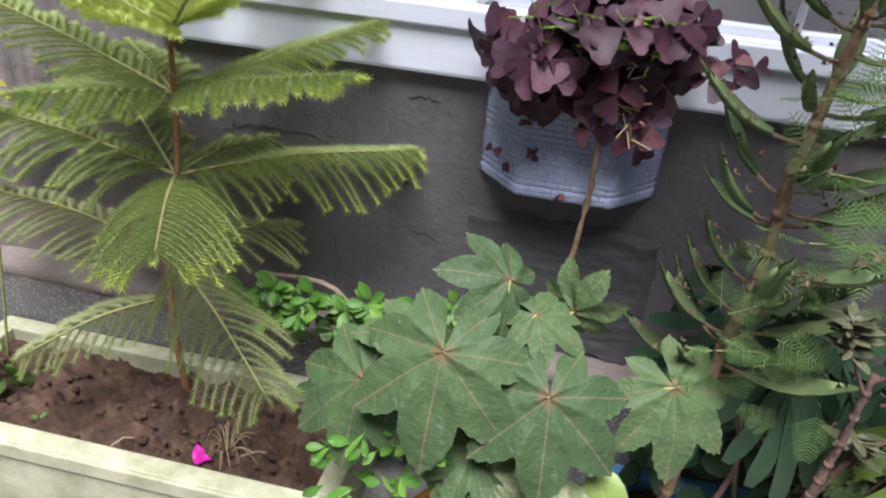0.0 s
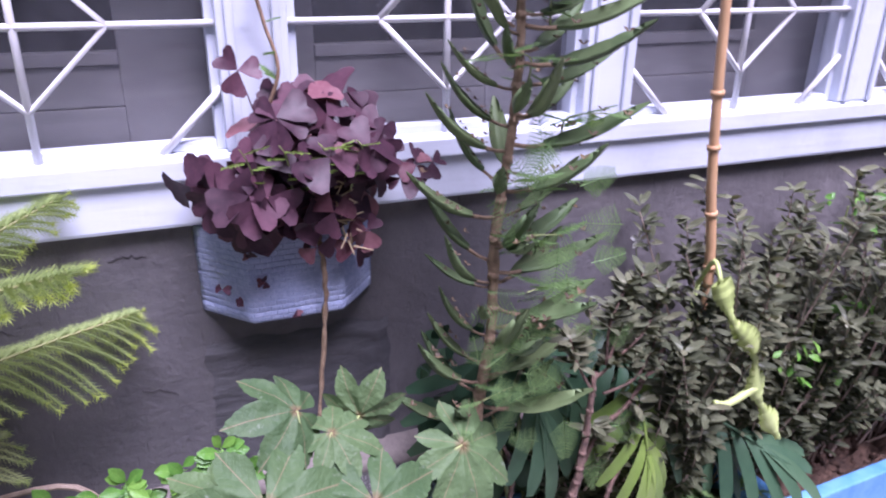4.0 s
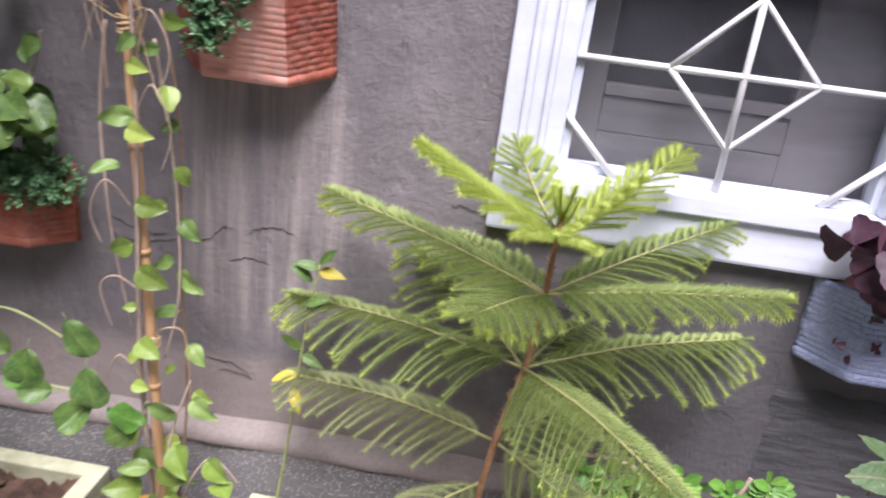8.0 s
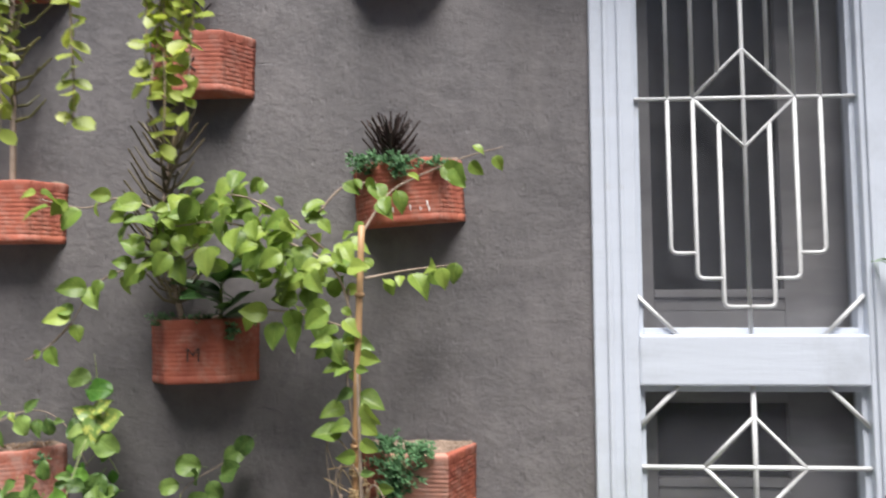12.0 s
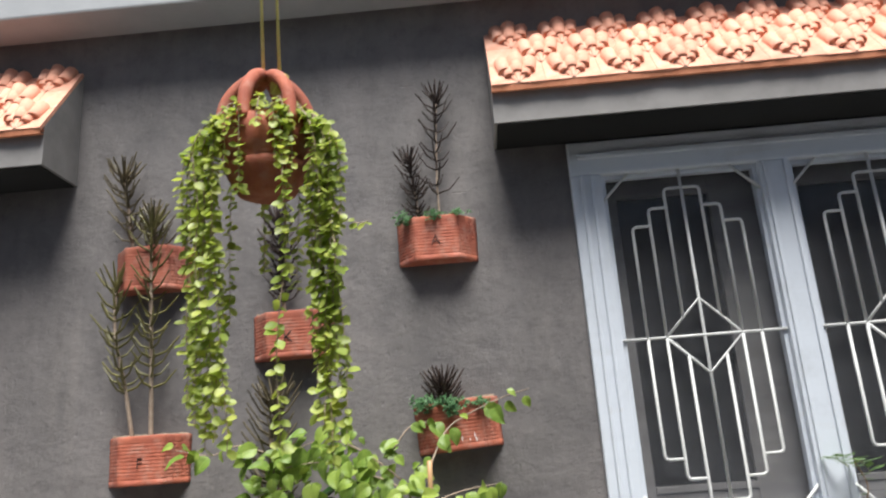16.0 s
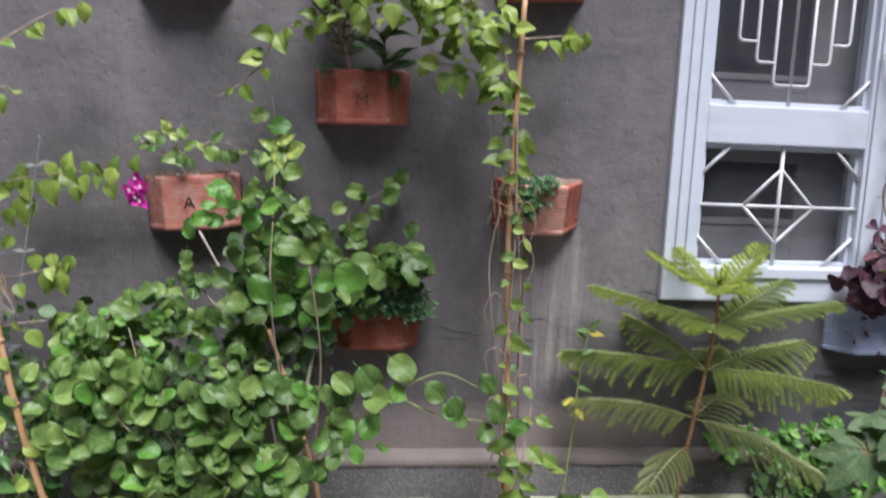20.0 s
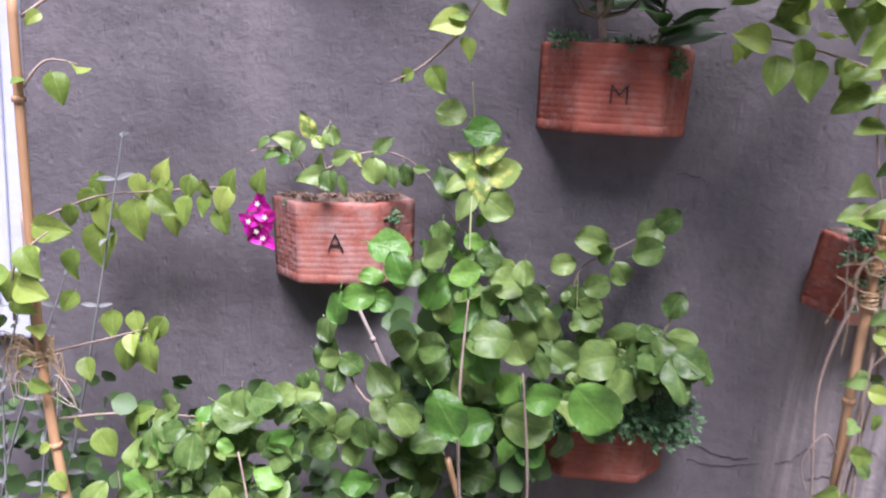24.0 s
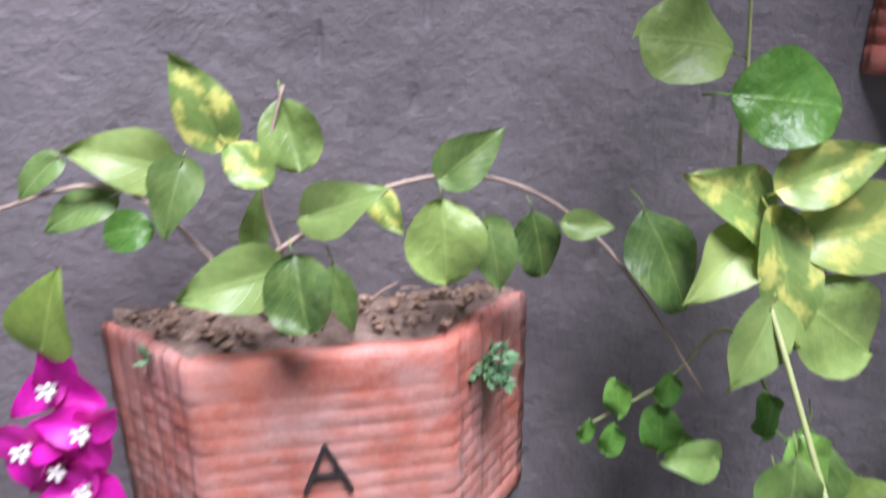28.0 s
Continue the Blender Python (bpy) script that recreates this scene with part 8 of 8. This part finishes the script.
wood = thing("woody_stems", "bare reddish-brown knobbly stems rising from the blue planter box", "stem", (0, 0, 0))
for pts, r in (([(0.42, -0.24, 0.1), (0.47, -0.29, 0.22), (0.554, -0.3, 0.3), (0.574, -0.3, 0.4), (0.581, -0.3, 0.54)], 0.009), ([(0.57, -0.22, 0.1), (0.603, -0.28, 0.394), (0.665, -0.28, 0.456), (0.727, -0.28, 0.557)], 0.005), ([(0.3, -0.3, 0.1), (0.4, -0.31, 0.2), (0.5, -0.3, 0.27)], 0.005), ([(0.47, -0.2, 0.1), (0.5, -0.22, 0.3), (0.47, -0.22, 0.4)], 0.005),
               ([(0.581, -0.3, 0.53), (0.61, -0.3, 0.55), (0.64, -0.29, 0.57)], 0.003), ([(0.6, -0.3, 0.55), (0.63, -0.29, 0.62), (0.66, -0.28, 0.68)], 0.003), ([(0.585, -0.3, 0.5), (0.55, -0.3, 0.56), (0.54, -0.29, 0.6)], 0.0026), ([(0.62, -0.3, 0.56), (0.65, -0.31, 0.6), (0.69, -0.3, 0.66)], 0.0025), ([(0.6, -0.3, 0.55), (0.59, -0.31, 0.62), (0.62, -0.3, 0.68)], 0.0025), ([(0.67, -0.29, 0.5), (0.74, -0.29, 0.54), (0.79, -0.28, 0.62)], 0.0025), ([(0.6, -0.3, 0.5), (0.66, -0.3, 0.52), (0.7, -0.29, 0.6)], 0.0022), ([(0.62, -0.28, 0.1), (0.64, -0.29, 0.3), (0.7, -0.28, 0.4)], 0.005)):
    bm = bmesh.new()
    line = bend(pts, 8)
    tube(bm, line, r, r * 0.5, 7)
    for v in bm.verts:
        v.co += Vector((noise.noise(v.co * 160), noise.noise(v.co * 160 + Vector((5, 0, 0))), 0)) * r * 0.35
    if r > 0.0035:
        for k in range(2, len(line) - 1, 2):
            step = (line[k + 1] - line[k - 1]).normalized() * 0.003
            q = r * (1 - 0.5 * k / len(line))
            tube(bm, [line[k] - step, line[k], line[k] + step], q * 1.22, q * 1.1, 7)
    part("stem", bm, M_SCALY, wood, smooth=True)
    if r < 0.0035:
        tuft_bm = bmesh.new()
        for p in line[len(line) // 2:]:
            for j in range(6):
                a = rnd.uniform(0, 6.28)
                small_leaf(tuft_bm, p, Vector((math.cos(a), math.sin(a), rnd.uniform(-0.1, 0.9))), Vector((0, -0.5, 1)), rnd.uniform(0.018, 0.036), 0.18)
        tagged(part("leaf_tuft", tuft_bm, L_BUSH, wood), kind="stuff")

# ---- dull green shrub that fills the bed towards the end of the wall ----
shrub = thing("narrow_leaved_shrub", "dense dull-green shrub with narrow leaves filling the bed by the wall", "shrub", (0, 0, 0))
rnd = random.Random(131)
lv = bmesh.new()
tw = bmesh.new()
for k in range(240):
    x = 0.66 + 1.5 * (k / 240) + rnd.uniform(-0.05, 0.05)
    top = (0.5 + 0.2 * min(1, max(0, (x - 0.65) / 0.3))) * rnd.uniform(0.5, 1.05) if x < 2.2 else 0.6
    b = Vector((x + rnd.uniform(-0.05, 0.05), rnd.uniform(-0.17, -0.08), 0.09))
    e = Vector((x + rnd.uniform(-0.14, 0.14), rnd.uniform(-0.33, -0.05), top))
    line = bend([b, b.lerp(e, 0.5) + Vector((rnd.uniform(-0.03, 0.03), -0.03, 0)), e], 7)
    tube(tw, line, 0.003, 0.0012, 4, False)
    for i in range(4, len(line)):
        for j in range(7):
            a = rnd.uniform(0, 6.28)
            d = Vector((math.cos(a), math.sin(a) - 0.2, rnd.uniform(-0.1, 0.9)))
            p = line[i] + Vector((0, 0, rnd.uniform(-0.015, 0.015)))
            if (p + d * 0.05).y < -0.005:
                small_leaf(lv, p, d, Vector((0, -0.5, 1)), rnd.uniform(0.02, 0.042), 0.17)
tagged(part("twig_mass", tw, M_TWIG, shrub), kind="stuff")
tagged(part("foliage", lv, L_BUSH, shrub), kind="stuff")
shrub2 = thing("bright_sprigs", "bright green leafy sprigs growing through the dull shrub", "plant", (0, 0, 0))
for c in ((1.15, -0.2, 0.7), (1.3, -0.18, 0.66), (1.2, -0.24, 0.52), (1.38, -0.22, 0.6), (1.1, -0.26, 0.42), (1.45, -0.2, 0.7), (1.02, -0.27, 0.46)):
    cluster(shrub2, SPOONS, rnd, c, (0.05, 0.03, 0.05), 14, 0.034, 0.6)
    st = bmesh.new()
    tube(st, bend([(c[0], -0.14, 0.09), (c[0] + 0.02, -0.17, c[2] * 0.6), c], 5), 0.003, 0.0015, 5)
    part("stem", st, M_STEM, shrub2)
drip = thing("drooping_cactus_stem", "pale yellow-green drooping jointed stem hanging over the shrub", "succulent", (0, 0, 0))
ds = bmesh.new()
DL = bend([(0.78, -0.31, 0.66), (0.81, -0.32, 0.59), (0.86, -0.32, 0.54), (0.885, -0.32, 0.45), (0.95, -0.31, 0.36), (0.97, -0.31, 0.33)], 8)
for a, b in zip(DL, DL[1:]):
    d = (b - a).normalized()
    w = d.cross(Vector((0, 1, 0))).normalized() * (0.013 + 0.007 * math.sin(a.z * 70))
    v = [ds.verts.new(q) for q in (a - w, a + w, b + w, b - w, a + Vector((0, 0.006, 0)), b + Vector((0, 0.006, 0)), a - Vector((0, 0.006, 0)), b - Vector((0, 0.006, 0)))]
    for f in ((0, 6, 7, 3), (6, 1, 2, 7), (1, 4, 5, 2), (4, 0, 3, 5)):
        ds.faces.new([v[i] for i in f])
tube(ds, bend([(0.88, -0.32, 0.46), (0.83, -0.32, 0.44), (0.8, -0.32, 0.45)], 4), 0.008, 0.004, 6)
tube(ds, bend([(0.78, -0.31, 0.66), (0.79, -0.28, 0.68), (0.84, -0.2, 0.6)], 4), 0.004, 0.004, 5)
tube(ds, bend([(0.84, -0.2, 0.6), (0.84, -0.17, 0.3), (0.84, -0.16, 0.09)], 4), 0.004, 0.005, 5)
part("stem", ds, L_PALE, drip, smooth=True)
wf = thing("white_flower", "single white five-petalled flower on a thin stalk by the wall", "flower", (0, 0, 0))
st = bmesh.new()
tube(st, bend([(0.84, -0.12, 0.09), (0.84, -0.06, 0.4), (0.832, -0.035, 0.615)], 5), 0.002, 0.001, 5)
part("stalk", st, M_STEM, wf)
PETAL = [leaf_shape("petal", "spoon", L_WHITE, 0.55, 0.1, 0.15, 0.02, 2, 5)]
for k in range(5):
    a = 2 * math.pi * k / 5 + 0.3
    leaf(wf, PETAL, aim((0.832, -0.04, 0.62), (math.cos(a), -0.25, math.sin(a)), (0, -1, 0.1), 0.021), rnd, "petal")
cane_6 = cane("bamboo_cane", [(0.93, -0.14, 0.09), (0.91, -0.15, 0.55), (0.88, -0.15, 0.76), (0.86, -0.15, 0.95), (0.83, -0.15, 1.35)], 0.0095, M_CANE, "reddish bamboo cane standing in the blue planter box", 6)

# ---- small things in and beside the planter boxes ----
yel = thing("yellowing_seedling", "thin seedling with yellowing leaves in the planter box", "plant", (0, 0, 0))
rnd = random.Random(141)
st = bmesh.new()
tube(st, bend([(-0.76, -0.14, 0.11), (-0.735, -0.13, 0.34), (-0.72, -0.12, 0.53), (-0.7, -0.12, 0.67)], 6), 0.003, 0.0015, 5)
part("stem", st, M_STEM, yel, smooth=True)
for p, d, k in (((-0.7, -0.12, 0.665), (-1, -0.2, 0.2), 0), ((-0.7, -0.12, 0.66), (0.9, -0.3, 0.1), 1), ((-0.7, -0.12, 0.67), (0.5, -0.2, 0.7), 0), ((-0.71, -0.12, 0.64), (-0.5, -0.3, 0.6), 0), ((-0.722, -0.12, 0.52), (-0.5, -0.3, 0.5), 0), ((-0.722, -0.12, 0.51), (0.7, -0.3, -0.1), 0), ((-0.725, -0.12, 0.47), (-0.6, -0.3, 0.0), 1), ((-0.728, -0.13, 0.45), (0.3, -0.6, -0.3), 1), ((-0.72, -0.12, 0.6), (0.6, -0.2, 0.4), 0)):
    leaf(yel, YELLOWS if k else LANCES, aim(p, d, (0, -0.7, 0.8), 0.042), rnd, label="yellow leaf" if k else "")
seed = thing("leafy_seedling", "small bushy seedling with round green leaves in the planter box corner", "plant", (0, 0, 0))
st = bmesh.new()
tube(st, [(-0.75, -0.22, 0.11), (-0.74, -0.22, 0.2), (-0.72, -0.22, 0.25)], 0.003, 0.002, 5)
part("stem", st, M_STEM, seed)
cluster(seed, ROUNDS + LANCES, rnd, (-0.73, -0.23, 0.21), (0.06, 0.05, 0.06), 22, 0.045, 0.8)
for x, y in ((-0.78, -0.28), (-0.6, -0.27), (-0.5, -0.3), (-1.35, -0.3), (-1.65, -0.3), (-1.25, -0.27), (-0.97, -0.29), (-1.5, -0.31), (-0.35, -0.29)):
    w = thing("weed", "tiny green weed sprouting from the soil", "weed", (x, y, 0.12), "weeds")
    for j in range(8):
        a = j * 0.8
        leaf(w, SPOONS, aim((0.008 * math.cos(a), 0.008 * math.sin(a), 0), (math.cos(a), math.sin(a), 0.5), (0, 0, 1), rnd.uniform(0.012, 0.02)), rnd)
tuft = thing("dry_grass_tuft", "tuft of dry straw-coloured grass lying on the soil", "dry grass", (-0.27, -0.24, 0.12))
for j in range(34):
    bm = bmesh.new()
    a = rnd.uniform(0, 6.28)
    r = rnd.uniform(0.03, 0.07)
    tube(bm, bend([(0, 0, 0), (math.cos(a) * r * 0.5, math.sin(a) * r * 0.5, rnd.uniform(0.02, 0.05)), (math.cos(a) * r, math.sin(a) * r * 0.8, rnd.uniform(0.0, 0.03))], 4), 0.0011, 0.0006, 3)
    part("blade", bm, L_DRY, tuft)
fall = thing("fallen_bract", "fallen magenta bract lying on the soil", "petal", (-0.3, -0.285, 0.14))
for k in range(2):
    leaf(fall, BRACTS, aim((0.006 * k, 0, 0.004), (math.cos(k * 2.2), math.sin(k * 2.2), 0.3), (0, -0.4, 1), 0.026), rnd, "bract")
for j in range(14):
    x, y = rnd.uniform(-1.8, -0.1), rnd.uniform(-0.3, -0.1)
    if -1.1 < x < -0.82:
        continue
    tb = bmesh.new()
    a = rnd.uniform(0, 3.14)
    tube(tb, [(0, 0, 0), (math.cos(a) * 0.03, math.sin(a) * 0.02, 0.006), (math.cos(a) * 0.06, math.sin(a) * 0.03, 0.0)], 0.0018, 0.0012, 4)
    o = part("fallen_twig", tb, M_TWIG)
    o.location = (x, y, 0.132)
    tagged(o, "dry twig lying on the planter soil", "twig", "fallen twigs")

# ---- what stands under the far window ----
sil = thing("silver_leaved_twigs", "silvery-leaved wiry twigs growing by the far window", "plant", (0, 0, 0))
rnd = random.Random(151)
for e in ((-2.115, -0.1, 1.13), (-2.24, -0.15, 0.95), (-2.3, -0.16, 0.9), (-2.2, -0.13, 0.9), (-2.33, -0.15, 0.78), (-2.27, -0.2, 0.72), (-2.16, -0.2, 0.62), (-2.36, -0.2, 0.6), (-2.1, -0.18, 0.5), (-2.4, -0.17, 0.85), (-2.32, -0.22, 0.66), (-2.28, -0.24, 0.55), (-2.22, -0.24, 0.5), (-2.38, -0.24, 0.52), (-2.18, -0.22, 0.74), (-2.44, -0.2, 0.7), (-2.13, -0.22, 0.44), (-2.35, -0.26, 0.44), (-2.46, -0.24, 0.56)):
    b = Vector((-2.3 + rnd.uniform(-0.08, 0.08), -0.2, 0.12))
    line = bend([b, b.lerp(Vector(e), 0.55) + Vector((rnd.uniform(-0.04, 0.02), 0, 0)), e], 9)
    bm = bmesh.new()
    tube(bm, line, 0.0035, 0.0012, 5)
    part("twig", bm, L_SILVER, sil)
    for i in range(8, len(line), 2):
        a = i * 0.8
        for side in (-1, 1):
            leaf(sil, SILVERS, aim(line[i], (side * math.cos(a) + rnd.uniform(-0.3, 0.3), side * 0.6 * math.sin(a) - 0.2, 0.25 + rnd.uniform(-0.2, 0.3)), (0, -1, 0.6), rnd.uniform(0.022, 0.034)), rnd)
low = thing("low_green_plant", "low dark green leafy plant in the far planter box", "plant", (0, 0, 0))
st = bmesh.new()
tube(st, [(-2.25, -0.2, 0.11), (-2.24, -0.2, 0.2), (-2.22, -0.2, 0.3)], 0.004, 0.002, 5)
part("stem", st, M_STEM, low)
cluster(low, ROUNDS + LANCES, rnd, (-2.24, -0.22, 0.22), (0.16, 0.09, 0.12), 60, 0.048, 0.7)
# dark leaves, partly standing in for the shadow on the wall behind the twigs
cluster(low, BROADS, rnd, (-2.2, -0.2, 0.36), (0.18, 0.09, 0.16), 40, 0.06, 0.7)
inner_leaves(low, (((-2.3, -0.15, 0.36), (0.24, 0.07, 0.22), 300, 0.036), ((-2.3, -0.1, 0.6), (0.16, 0.05, 0.1), 80, 0.034)), rnd, L_INNER_SHADE)
for _ in range(26):
    b = Vector((-2.3 + rnd.uniform(-0.18, 0.2), -0.2 + rnd.uniform(-0.05, 0.05), 0.14))
    e = b + Vector((rnd.uniform(-0.15, 0.12), rnd.uniform(-0.05, 0.05), rnd.uniform(0.2, 0.5)))
    bm = bmesh.new()
    tube(bm, bend([b, b.lerp(e, 0.4) + Vector((rnd.uniform(-0.06, 0.06), 0, 0)), b.lerp(e, 0.75) + Vector((rnd.uniform(-0.05, 0.05), 0, 0)), e], 5), 0.0024, 0.001, 4)
    part("twig", bm, M_TWIG, sil)
# dark leaves packed in to stand for the deep shade in the bed
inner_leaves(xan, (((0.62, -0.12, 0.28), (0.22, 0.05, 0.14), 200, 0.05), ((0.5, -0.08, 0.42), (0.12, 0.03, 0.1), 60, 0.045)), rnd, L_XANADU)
